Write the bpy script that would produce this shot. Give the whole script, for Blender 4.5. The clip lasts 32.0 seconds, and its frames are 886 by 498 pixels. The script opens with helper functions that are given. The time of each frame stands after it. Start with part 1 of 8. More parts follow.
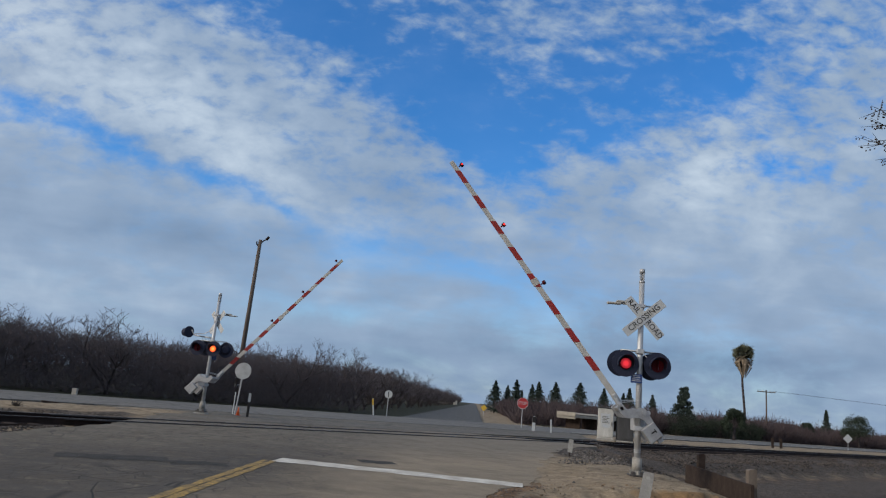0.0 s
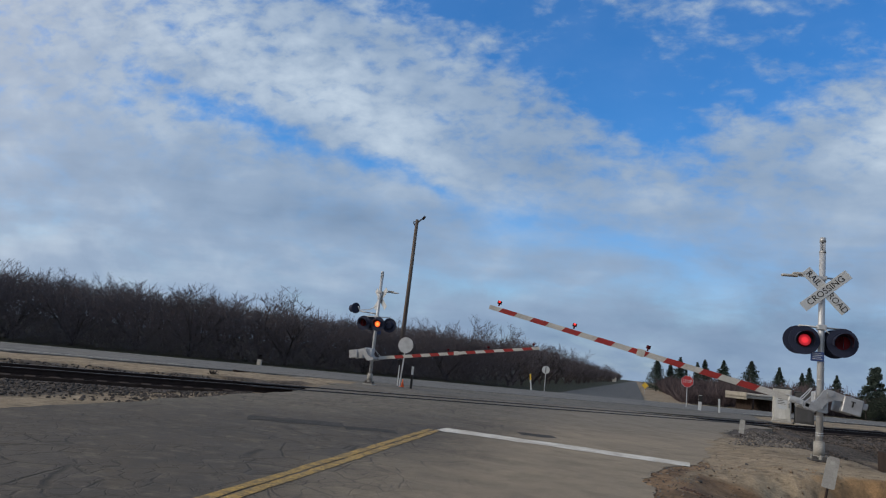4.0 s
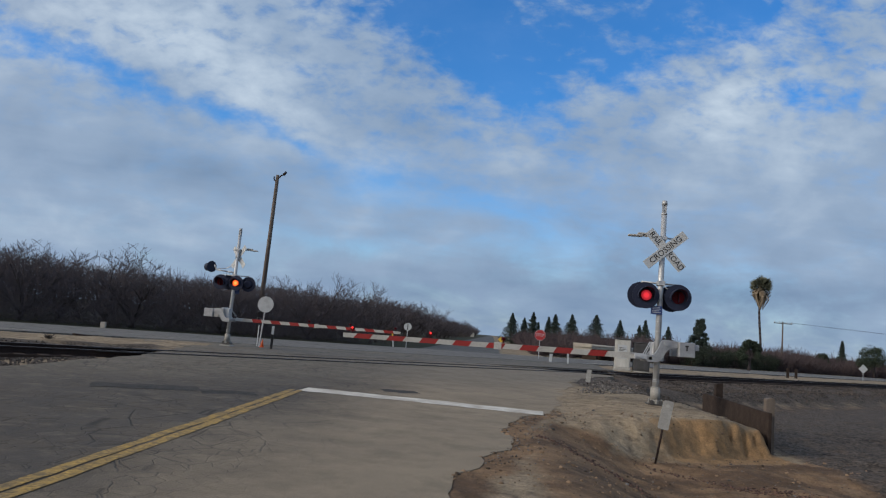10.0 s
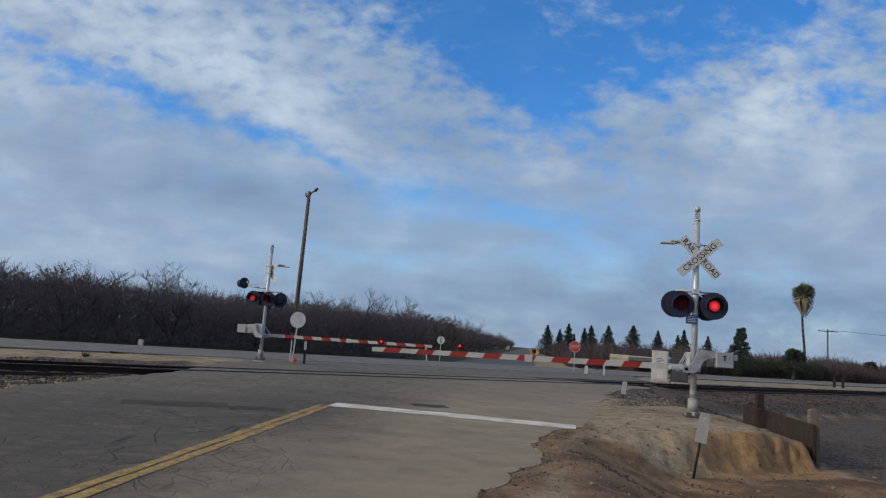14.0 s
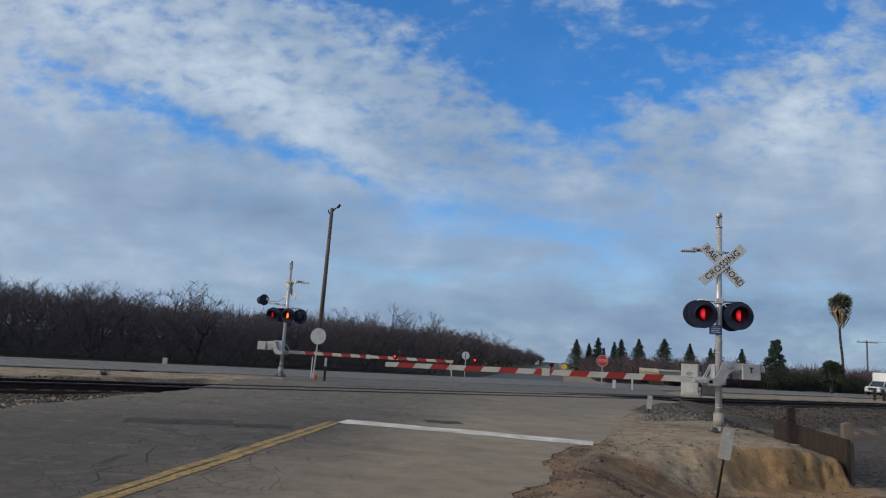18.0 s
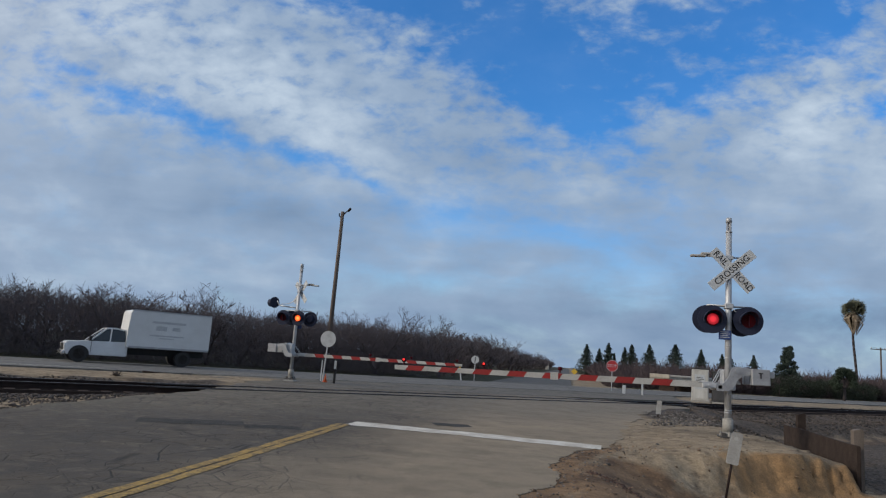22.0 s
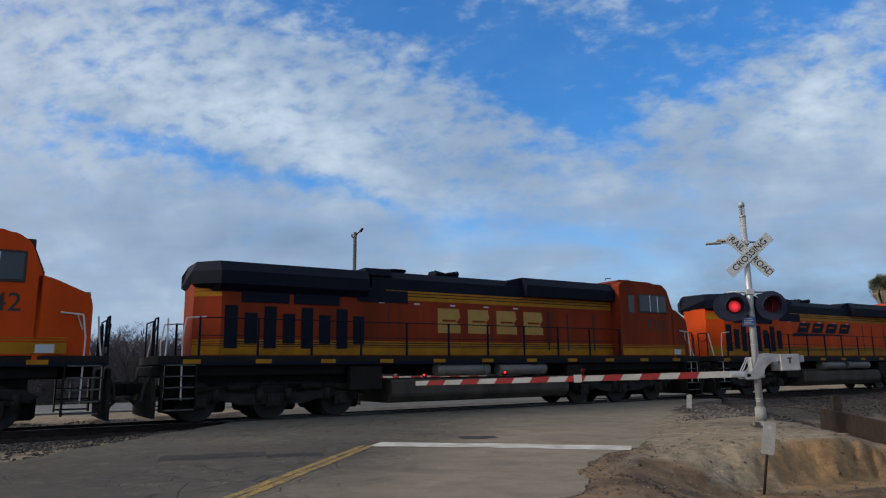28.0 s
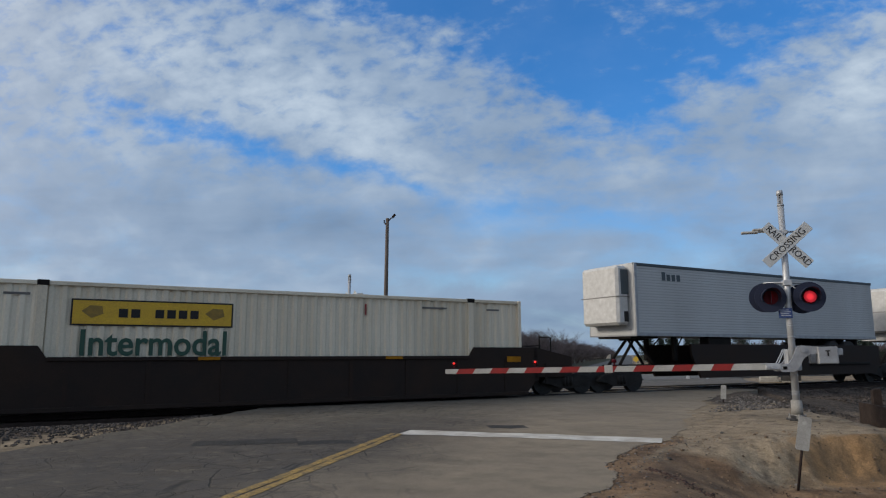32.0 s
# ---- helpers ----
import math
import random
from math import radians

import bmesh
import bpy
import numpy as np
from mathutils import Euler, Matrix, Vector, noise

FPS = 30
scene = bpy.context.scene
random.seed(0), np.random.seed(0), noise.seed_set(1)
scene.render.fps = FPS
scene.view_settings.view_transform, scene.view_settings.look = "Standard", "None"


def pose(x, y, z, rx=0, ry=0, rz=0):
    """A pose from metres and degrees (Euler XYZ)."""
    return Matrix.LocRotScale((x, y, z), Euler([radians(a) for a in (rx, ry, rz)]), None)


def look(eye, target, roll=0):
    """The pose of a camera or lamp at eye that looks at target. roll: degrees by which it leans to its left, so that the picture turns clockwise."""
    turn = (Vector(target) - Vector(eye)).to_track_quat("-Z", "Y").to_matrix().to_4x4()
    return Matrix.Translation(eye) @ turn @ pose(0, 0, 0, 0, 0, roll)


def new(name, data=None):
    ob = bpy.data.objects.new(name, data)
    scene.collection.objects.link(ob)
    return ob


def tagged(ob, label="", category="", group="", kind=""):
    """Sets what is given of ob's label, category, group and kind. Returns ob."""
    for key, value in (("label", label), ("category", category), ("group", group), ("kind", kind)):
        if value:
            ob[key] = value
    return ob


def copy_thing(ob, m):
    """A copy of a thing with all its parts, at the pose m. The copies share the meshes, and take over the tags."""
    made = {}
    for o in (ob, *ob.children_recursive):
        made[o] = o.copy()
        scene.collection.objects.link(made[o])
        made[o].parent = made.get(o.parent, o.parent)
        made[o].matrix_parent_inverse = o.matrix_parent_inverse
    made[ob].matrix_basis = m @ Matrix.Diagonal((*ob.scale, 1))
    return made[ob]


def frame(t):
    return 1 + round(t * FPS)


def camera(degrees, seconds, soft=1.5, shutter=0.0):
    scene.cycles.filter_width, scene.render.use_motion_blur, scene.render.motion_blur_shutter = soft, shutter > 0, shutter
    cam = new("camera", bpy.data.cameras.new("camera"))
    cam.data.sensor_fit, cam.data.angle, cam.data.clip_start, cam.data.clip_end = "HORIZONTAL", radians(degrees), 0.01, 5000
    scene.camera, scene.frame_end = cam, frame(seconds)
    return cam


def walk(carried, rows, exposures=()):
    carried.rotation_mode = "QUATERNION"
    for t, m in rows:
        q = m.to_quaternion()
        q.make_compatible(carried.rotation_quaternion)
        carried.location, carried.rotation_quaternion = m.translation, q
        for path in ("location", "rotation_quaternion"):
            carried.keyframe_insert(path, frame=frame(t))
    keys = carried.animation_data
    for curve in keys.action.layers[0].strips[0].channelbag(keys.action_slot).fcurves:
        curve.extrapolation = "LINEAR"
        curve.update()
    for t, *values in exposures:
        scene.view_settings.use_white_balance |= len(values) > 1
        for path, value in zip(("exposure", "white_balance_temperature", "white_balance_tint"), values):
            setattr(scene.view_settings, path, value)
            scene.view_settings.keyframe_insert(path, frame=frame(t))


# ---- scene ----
cam = camera(66.06, 32.0, 1.2)
ROWS = [
    (0.0, -0.178, -0.363, 1.451, 3.84, 12.45, 5.35),
    (0.5, -0.187, -0.354, 1.441, 5.32, 12.22, 6.24),
    (1.0, -0.187, -0.297, 1.443, 6.13, 11.93, 5.84),
    (1.5, -0.175, -0.253, 1.442, 7.28, 12.03, 5.21),
    (2.0, -0.182, -0.288, 1.429, 8.18, 12.16, 5.15),
    (2.5, -0.185, -0.232, 1.430, 9.10, 11.72, 6.66),
    (3.0, -0.244, -0.123, 1.421, 17.91, 10.73, 7.42),
    (3.5, -0.198, -0.284, 1.426, 21.10, 10.38, 6.83),
    (4.0, -0.202, -0.458, 1.419, 16.62, 9.18, 6.21),
    (4.5, -0.248, -0.441, 1.426, 12.56, 8.62, 5.99),
    (6.5, -0.295, -0.370, 1.439, 9.93, 7.31, 3.72),
    (7.0, -0.293, -0.354, 1.453, 9.54, 7.61, 4.18),
    (7.5, -0.302, -0.348, 1.454, 9.39, 7.71, 4.33),
    (8.0, -0.314, -0.415, 1.445, 8.93, 8.04, 5.01),
    (8.5, -0.306, -0.357, 1.424, 7.34, 7.14, 5.75),
    (9.0, -0.269, -0.304, 1.427, 4.93, 7.60, 5.75),
    (9.5, -0.256, -0.353, 1.424, 4.51, 7.48, 5.11),
    (10.0, -0.273, -0.331, 1.426, 4.72, 6.83, 5.10),
    (10.5, -0.276, -0.287, 1.434, 4.84, 6.94, 5.01),
    (11.0, -0.279, -0.301, 1.429, 4.31, 7.47, 5.14),
    (11.5, -0.295, -0.280, 1.440, 4.95, 7.44, 5.82),
    (12.0, -0.281, -0.315, 1.428, 5.03, 7.68, 4.34),
    (12.5, -0.266, -0.302, 1.430, 5.44, 7.93, 4.60),
    (13.0, -0.240, -0.212, 1.427, 5.62, 8.14, 4.33),
    (13.5, -0.212, -0.207, 1.425, 6.31, 8.02, 3.70),
    (14.0, -0.149, -0.159, 1.433, 7.63, 7.69, 4.31),
    (14.5, -0.104, -0.264, 1.407, 7.83, 7.06, 6.37),
    (16.5, 0.078, 0.302, 1.429, 7.53, 8.36, 4.76),
    (17.0, 0.137, 0.249, 1.423, 9.26, 7.84, 4.02),
    (17.5, 0.150, 0.311, 1.434, 9.31, 8.69, 3.46),
    (18.0, 0.159, 0.241, 1.419, 10.08, 8.84, 3.72),
    (18.5, 0.171, 0.242, 1.412, 10.63, 8.59, 4.15),
    (19.0, 0.163, 0.187, 1.408, 11.12, 8.48, 4.59),
    (19.5, 0.168, 0.169, 1.415, 10.88, 8.31, 4.93),
    (20.0, 0.177, 0.151, 1.417, 10.91, 8.78, 4.36),
    (20.5, 0.176, 0.126, 1.413, 9.89, 9.26, 4.05),
    (21.0, 0.194, 0.200, 1.420, 10.42, 9.65, 3.52),
    (21.5, 0.185, 0.152, 1.399, 10.85, 9.37, 4.78),
    (22.0, 0.195, 0.171, 1.398, 10.98, 9.12, 4.15),
    (22.5, 0.183, 0.144, 1.401, 10.36, 9.10, 3.88),
    (23.0, 0.181, 0.181, 1.399, 9.15, 9.50, 3.91),
    (23.5, 0.106, 0.267, 1.411, 6.91, 9.98, 4.64),
    (24.0, 0.076, 0.404, 1.420, 5.63, 10.39, 2.29),
    (24.5, 0.159, 0.502, 1.425, 6.35, 10.08, 1.38),
    (25.0, 0.232, 0.494, 1.423, 9.08, 10.44, 2.93),
    (25.5, 0.279, 0.445, 1.429, 9.90, 10.59, 2.72),
    (27.5, 0.327, 0.400, 1.423, 12.43, 10.27, -0.76),
    (28.0, 0.316, 0.368, 1.404, 12.43, 10.13, -0.77),
    (28.5, 0.364, 0.330, 1.414, 12.54, 9.39, -0.14),
    (29.0, 0.375, 0.355, 1.442, 12.53, 8.83, -0.98),
    (29.5, 0.368, 0.402, 1.479, 13.28, 8.95, -1.29),
    (30.0, 0.369, 0.372, 1.502, 13.74, 8.91, -1.60),
    (30.5, 0.352, 0.357, 1.499, 14.08, 8.55, -1.46),
    (31.0, 0.348, 0.361, 1.495, 14.16, 8.60, -0.89),
    (31.5, 0.357, 0.352, 1.493, 14.60, 8.85, -0.81),
    (32.0, 0.380, 0.398, 1.500, 15.24, 8.88, -0.17),
]
walk(cam, [(t, pose(x, y, z, 90 + pitch, 0, yaw) @ pose(0, 0, 0, 0, 0, roll)) for t, x, y, z, yaw, pitch, roll in ROWS], [(0.0, 0.0), (25.5, 0.0), (27.5, 0.1), (30.9, 0.1), (31.5, -0.05), (32.0, -0.05)])

# ---- light ----
SUN_AZ, SUN_EL = 243.0, 24.0   # compass of the sun: degrees clockwise from +y
# the sky's large forms on a plane touching the sky dome ahead: place, half length, half width, turn, weight
BLUE = [
    (-0.535, 0.064, 0.091, 0.022, -15.0, 1.10),
    (-0.374, 0.021, 0.102, 0.013, -17.9, 0.75),
    (-0.253, -0.014, 0.076, 0.009, -19.9, 0.60),
    (-0.067, 0.214, 0.209, 0.056, -10.8, 0.95),
    (-0.007, 0.127, 0.089, 0.044, -33.1, 1.05),
    (0.100, 0.078, 0.073, 0.036, -38.0, 0.75),
    (0.236, 0.195, 0.175, 0.06, 8.0, 1.05),
    (0.39, 0.225, 0.10, 0.05, 10.0, 0.80),
    (0.496, 0.103, 0.061, 0.017, -3.7, 0.75),
    (0.177, 0.125, 0.09, 0.03, 1.3, 0.70),
    (-0.125, -0.077, 0.067, 0.021, -7.9, 0.45),
    (-0.123, -0.162, 0.093, 0.015, -2.6, 0.50),
    (0.025, -0.080, 0.107, 0.017, -5.9, 0.50),
    (-0.680, 0.121, 0.065, 0.013, -22.9, 0.50),
    (-0.744, 0.086, 0.032, 0.019, 1.4, 0.50),
    (-0.199, 0.243, 0.065, 0.032, -28.2, 0.60),
    (-0.02, -0.07, 0.20, 0.055, -8.0, 0.30),
    (0.14, 0.335, 0.42, 0.07, 4.0, 0.95),
    (-0.40, 0.33, 0.20, 0.05, -15.0, 0.55),
    (0.22, -0.14, 0.16, 0.03, -3.0, 0.25),
]
PALE = [
    (-0.616, 0.188, 0.189, 0.059, -18.1, 0.50),
    (-0.374, 0.103, 0.168, 0.051, -23.0, 0.60),
    (-0.262, 0.023, 0.101, 0.025, -23.0, 0.60),
    (0.376, 0.069, 0.068, 0.044, 38.0, 0.85),
    (0.412, 0.105, 0.031, 0.023, 1.4, 0.50),
    (0.511, 0.022, 0.056, 0.036, 22.8, 0.75),
    (0.117, -0.031, 0.040, 0.020, 1.9, 0.40),
    (-0.699, 0.065, 0.071, 0.022, -8.1, 0.45),
    (-0.624, -0.174, 0.232, 0.025, -1.5, 0.50),
    (-0.055, -0.171, 0.029, 0.012, 2.5, 0.40),
    (0.488, -0.075, 0.061, 0.016, 18.0, 0.40),
]
GREY = [
    (-0.062, 0.049, 0.086, 0.058, -28.1, 0.50),
    (-0.461, -0.064, 0.242, 0.052, -9.7, 0.50),
    (0.207, 0.012, 0.102, 0.041, 11.9, 0.40),
    (0.345, -0.195, 0.30, 0.05, 2.6, 1.15),
    (-0.224, -0.213, 0.221, 0.026, -0.4, 0.35),
    (0.309, -0.082, 0.094, 0.025, 7.4, 0.35),
]


def sky_world():
    w = bpy.data.worlds.new("sky")
    scene.world = w
    w.use_nodes = True
    nt = w.node_tree
    nt.nodes.clear()
    N, L = nt.nodes.new, nt.links.new
    out, bg = N("ShaderNodeOutputWorld"), N("ShaderNodeBackground")
    sky = N("ShaderNodeTexSky")
    sky.sky_type, sky.sun_disc = "NISHITA", False
    sky.sun_elevation, sky.sun_rotation = radians(SUN_EL), radians(SUN_AZ)
    sky.air_density, sky.dust_density, sky.ozone_density = 1.0, 0.2, 4.0
    tc, sep = N("ShaderNodeTexCoord"), N("ShaderNodeSeparateXYZ")
    way = tc.outputs["Generated"]
    L(way, sep.inputs[0])

    def put(v, socket):
        if isinstance(v, (int, float)):
            socket.default_value = v
        else:
            L(v, socket)

    def m(op, a, b=None, c=None, clamp=False):
        n = N("ShaderNodeMath")
        n.operation, n.use_clamp = op, clamp
        for k, v in enumerate((a, b, c)):
            if v is not None:
                put(v, n.inputs[k])
        return n.outputs[0]

    def dot(v):
        n = N("ShaderNodeVectorMath")
        n.operation = "DOT_PRODUCT"
        L(way, n.inputs[0])
        n.inputs[1].default_value = v
        return n.outputs["Value"]

    def xyz(a, b):
        n = N("ShaderNodeCombineXYZ")
        put(a, n.inputs[0]), put(b, n.inputs[1])
        return n.outputs[0]

    def noisy(vec, scale, detail, rough, warp=0.0, turn=0.0, stretch=(1, 1, 1), shift=(0, 0, 0), colour=False):
        mp = N("ShaderNodeMapping")
        mp.inputs["Location"].default_value, mp.inputs["Rotation"].default_value, mp.inputs["Scale"].default_value = shift, (0, 0, turn), stretch
        L(vec, mp.inputs[0])
        n = N("ShaderNodeTexNoise")
        n.inputs["Scale"].default_value, n.inputs["Detail"].default_value = scale, detail
        n.inputs["Roughness"].default_value, n.inputs["Distortion"].default_value = rough, warp
        L(mp.outputs[0], n.inputs["Vector"])
        return n.outputs["Color" if colour else "Fac"]

    # the plane that touches the sky dome 16 degrees up, 5 degrees to the left of the road
    a, e = radians(-5), radians(16)
    ahead = Vector((math.sin(a) * math.cos(e), math.cos(a) * math.cos(e), math.sin(e)))
    right = Vector((math.cos(a), -math.sin(a), 0))
    depth = m("MAXIMUM", dot(ahead), 0.12)
    uv = xyz(m("DIVIDE", dot(right), depth), m("DIVIDE", dot(right.cross(ahead)), depth))
    # ragged edges
    rag = N("ShaderNodeVectorMath")
    rag.operation = "MULTIPLY_ADD"
    L(noisy(uv, 7.0, 5, 0.6, colour=True), rag.inputs[0])
    rag.inputs[1].default_value, rag.inputs[2].default_value = (0.09, 0.065, 0), (-0.045, -0.0325, 0)
    add = N("ShaderNodeVectorMath")
    L(uv, add.inputs[0]), L(rag.outputs[0], add.inputs[1])
    uvr = add.outputs[0]

    def forms(rows):
        total = 0.0
        for u, v, su, sv, turn, weight in rows:
            mp = N("ShaderNodeMapping")
            mp.vector_type = "TEXTURE"
            mp.inputs["Location"].default_value, mp.inputs["Rotation"].default_value = (u, v, 0), (0, 0, radians(turn))
            mp.inputs["Scale"].default_value = (su, sv, 1)
            L(uvr, mp.inputs[0])
            n = N("ShaderNodeVectorMath")
            n.operation = "DOT_PRODUCT"
            L(mp.outputs[0], n.inputs[0]), L(mp.outputs[0], n.inputs[1])
            total = m("MULTIPLY_ADD", m("EXPONENT", m("MULTIPLY", n.outputs["Value"], -0.7)), weight, total)
        return total

    soft = noisy(uv, 3.0, 6, 0.55, 0.4, 0.5, (1, 1.7, 1), (2.3, 0.4, 0))
    flakes = noisy(uv, 26.0, 5, 0.6, 0.25, -0.45, (1, 1.7, 1))
    wisp = noisy(uv, 7.0, 7, 0.6, 0.45, 0.35, (1, 2.6, 1), (5, 1, 0))
    blue, white, grey = forms(BLUE), forms(PALE), forms(GREY)
    ripple = noisy(uv, 17.0, 3, 0.5, 0.15, 1.05, (1, 2.4, 1), (1, 4, 0))
    high = N("ShaderNodeMapRange")
    high.interpolation_type = "SMOOTHSTEP"
    high.inputs["From Min"].default_value, high.inputs["From Max"].default_value = 0.16, 0.36
    L(sep.outputs[2], high.inputs["Value"])
    high = high.outputs[0]
    low = m("SUBTRACT", 1.0, high)
    # open sky where the blue forms outweigh the cloud texture, which is finest overhead
    fleece = m("MULTIPLY_ADD", flakes, 0.55, m("MULTIPLY", ripple, 0.45))
    fleece = m("MULTIPLY", m("SUBTRACT", fleece, 0.5), m("MULTIPLY_ADD", high, 5.2, 0.9))
    drift = m("MULTIPLY", m("SUBTRACT", m("MULTIPLY_ADD", wisp, 0.6, m("MULTIPLY", soft, 0.4)), 0.5), 2.6)
    gap = m("SUBTRACT", m("SUBTRACT", m("MULTIPLY", blue, 1.32), m("ADD", fleece, drift)), m("MULTIPLY", white, 0.35))
    mr = N("ShaderNodeMapRange")
    mr.interpolation_type = "SMOOTHSTEP"
    mr.inputs["From Min"].default_value, mr.inputs["From Max"].default_value = -0.25, 1.85
    mr.inputs["To Min"].default_value, mr.inputs["To Max"].default_value = 0.0, 0.84
    L(gap, mr.inputs["Value"])
    # cloud brightness: fleecy overhead, smooth with level bands low down
    lit = m("ADD", m("MULTIPLY", white, 0.26), m("MULTIPLY", grey, -0.24))
    bands = noisy(uv, 4.0, 5, 0.5, 0.2, 0.06, (1, 4.5, 1), (3, 7, 0))
    billow = noisy(uv, 9.0, 5, 0.5, 0.3, -0.3, (1, 1.5, 1), (8, 2, 0))
    lit = m("ADD", lit, m("MULTIPLY", m("SUBTRACT", billow, 0.5), 0.55))
    lit = m("ADD", lit, m("MULTIPLY", m("SUBTRACT", m("MULTIPLY_ADD", flakes, 0.5, m("MULTIPLY", ripple, 0.5)), 0.5), m("MULTIPLY", m("MULTIPLY_ADD", white, 0.6, 0.35), m("MULTIPLY_ADD", high, 1.1, 0.1))))
    lit = m("ADD", lit, m("MULTIPLY", m("SUBTRACT", bands, 0.5), m("MULTIPLY", low, 0.55)))
    lit = m("ADD", lit, 0.49, clamp=True)
    ramp = N("ShaderNodeValToRGB")
    L(lit, ramp.inputs[0])
    ramp.color_ramp.elements[0].color, ramp.color_ramp.elements[0].position = (0.15, 0.24, 0.385, 1), 0.0
    ramp.color_ramp.elements[1].color, ramp.color_ramp.elements[1].position = (0.60, 0.705, 0.815, 1), 1.0
    mid = ramp.color_ramp.elements.new(0.5)
    mid.color = (0.30, 0.405, 0.56, 1)
    hs = N("ShaderNodeHueSaturation")
    hs.inputs["Hue"].default_value = 0.507
    hs.inputs["Saturation"].default_value, hs.inputs["Value"].default_value = 1.36, 0.18
    L(sky.outputs[0], hs.inputs["Color"])
    mix = N("ShaderNodeMix")
    mix.data_type = "RGBA"
    L(mr.outputs[0], mix.inputs[0]), L(ramp.outputs[0], mix.inputs[6]), L(hs.outputs[0], mix.inputs[7])
    # thin cloud glows warm towards the veiled sun
    a, e = radians(SUN_AZ), radians(SUN_EL)
    near = m("POWER", m("MAXIMUM", dot(Vector((math.sin(a) * math.cos(e), math.cos(a) * math.cos(e), math.sin(e)))), 0.0), 3.0)
    glow = N("ShaderNodeMix")
    glow.data_type, glow.blend_type = "RGBA", "ADD"
    glow.inputs[7].default_value = (0.95, 0.72, 0.46, 1)
    L(near, glow.inputs[0]), L(mix.outputs[2], glow.inputs[6])
    L(glow.outputs[2], bg.inputs[0])
    bg.inputs[1].default_value = 1.0
    L(bg.outputs[0], out.inputs[0])


def sun_lamp():
    d = bpy.data.lights.new("sun", "SUN")
    d.energy, d.angle, d.color = 1.9, radians(12), (1.0, 0.91, 0.79)
    o = new("sun", d)
    a, e = radians(SUN_AZ), radians(SUN_EL)
    o.matrix_world = look((60 * math.sin(a) * math.cos(e), 60 * math.cos(a) * math.cos(e), 60 * math.sin(e)), (0, 0, 0))


sky_world()
sun_lamp()

# ---- materials ----
def material(name, colour, rough=0.7, metal=0.0, second=None, scale=3.0, spread=0.35, fine=0.12, bump=0.15, streak=False, glow=0.0, coat=0.0, detail=60.0, spec=0.5):
    """A surface with wear at two scales: broad patches towards the second colour and a fine grain, both also in relief."""
    mt = bpy.data.materials.new(name)
    mt.use_nodes = True
    nt = mt.node_tree
    N, L = nt.nodes.new, nt.links.new
    p = nt.nodes["Principled BSDF"]
    p.inputs["Roughness"].default_value, p.inputs["Metallic"].default_value, p.inputs["Coat Weight"].default_value = rough, metal, coat
    p.inputs["Specular IOR Level"].default_value = spec
    tc, info = N("ShaderNodeTexCoord"), N("ShaderNodeObjectInfo")
    at = N("ShaderNodeVectorMath")
    L(tc.outputs["Object"], at.inputs[0])
    sh = N("ShaderNodeVectorMath")
    sh.operation = "SCALE"
    sh.inputs[0].default_value = (17, 29, 41)
    L(info.outputs["Random"], sh.inputs[3])
    L(sh.outputs[0], at.inputs[1])
    mp = N("ShaderNodeMapping")
    mp.inputs["Scale"].default_value = (1, 1, 0.18) if streak else (1, 1, 1)
    L(at.outputs[0], mp.inputs[0])
    a, b = N("ShaderNodeTexNoise"), N("ShaderNodeTexNoise")
    a.inputs["Scale"].default_value, a.inputs["Detail"].default_value, a.inputs["Roughness"].default_value = scale, 6, 0.6
    b.inputs["Scale"].default_value, b.inputs["Detail"].default_value = detail, 3
    L(mp.outputs[0], a.inputs["Vector"]), L(at.outputs[0], b.inputs["Vector"])
    second = second or tuple(c * 0.55 for c in colour)
    mr = N("ShaderNodeMapRange")
    mr.inputs["From Min"].default_value, mr.inputs["From Max"].default_value = 0.62 - spread, 0.72
    L(a.outputs["Fac"], mr.inputs["Value"])
    mix = N("ShaderNodeMix")
    mix.data_type = "RGBA"
    L(mr.outputs[0], mix.inputs[0])
    mix.inputs[6].default_value, mix.inputs[7].default_value = (*colour, 1), (*second, 1)
    gr = N("ShaderNodeMapRange")
    gr.inputs["From Min"].default_value, gr.inputs["From Max"].default_value = 0.3, 0.7
    gr.inputs["To Min"].default_value, gr.inputs["To Max"].default_value = 1 - fine * 2, 1 + fine
    L(b.outputs["Fac"], gr.inputs["Value"])
    sc = N("ShaderNodeVectorMath")
    sc.operation = "SCALE"
    L(mix.outputs[2], sc.inputs[0]), L(gr.outputs[0], sc.inputs[3])
    L(sc.outputs[0], p.inputs["Base Color"])
    rr = N("ShaderNodeMapRange")
    rr.inputs["To Min"].default_value, rr.inputs["To Max"].default_value = max(rough - 0.12, 0.03), min(rough + 0.15, 1)
    L(a.outputs["Fac"], rr.inputs["Value"]), L(rr.outputs[0], p.inputs["Roughness"])
    if bump:
        bp = N("ShaderNodeBump")
        bp.inputs["Strength"].default_value, bp.inputs["Distance"].default_value = bump, 0.01
        L(b.outputs["Fac"], bp.inputs["Height"]), L(bp.outputs[0], p.inputs["Normal"])
    if glow:
        p.inputs["Emission Color"].default_value, p.inputs["Emission Strength"].default_value = (*colour, 1), glow
    return mt


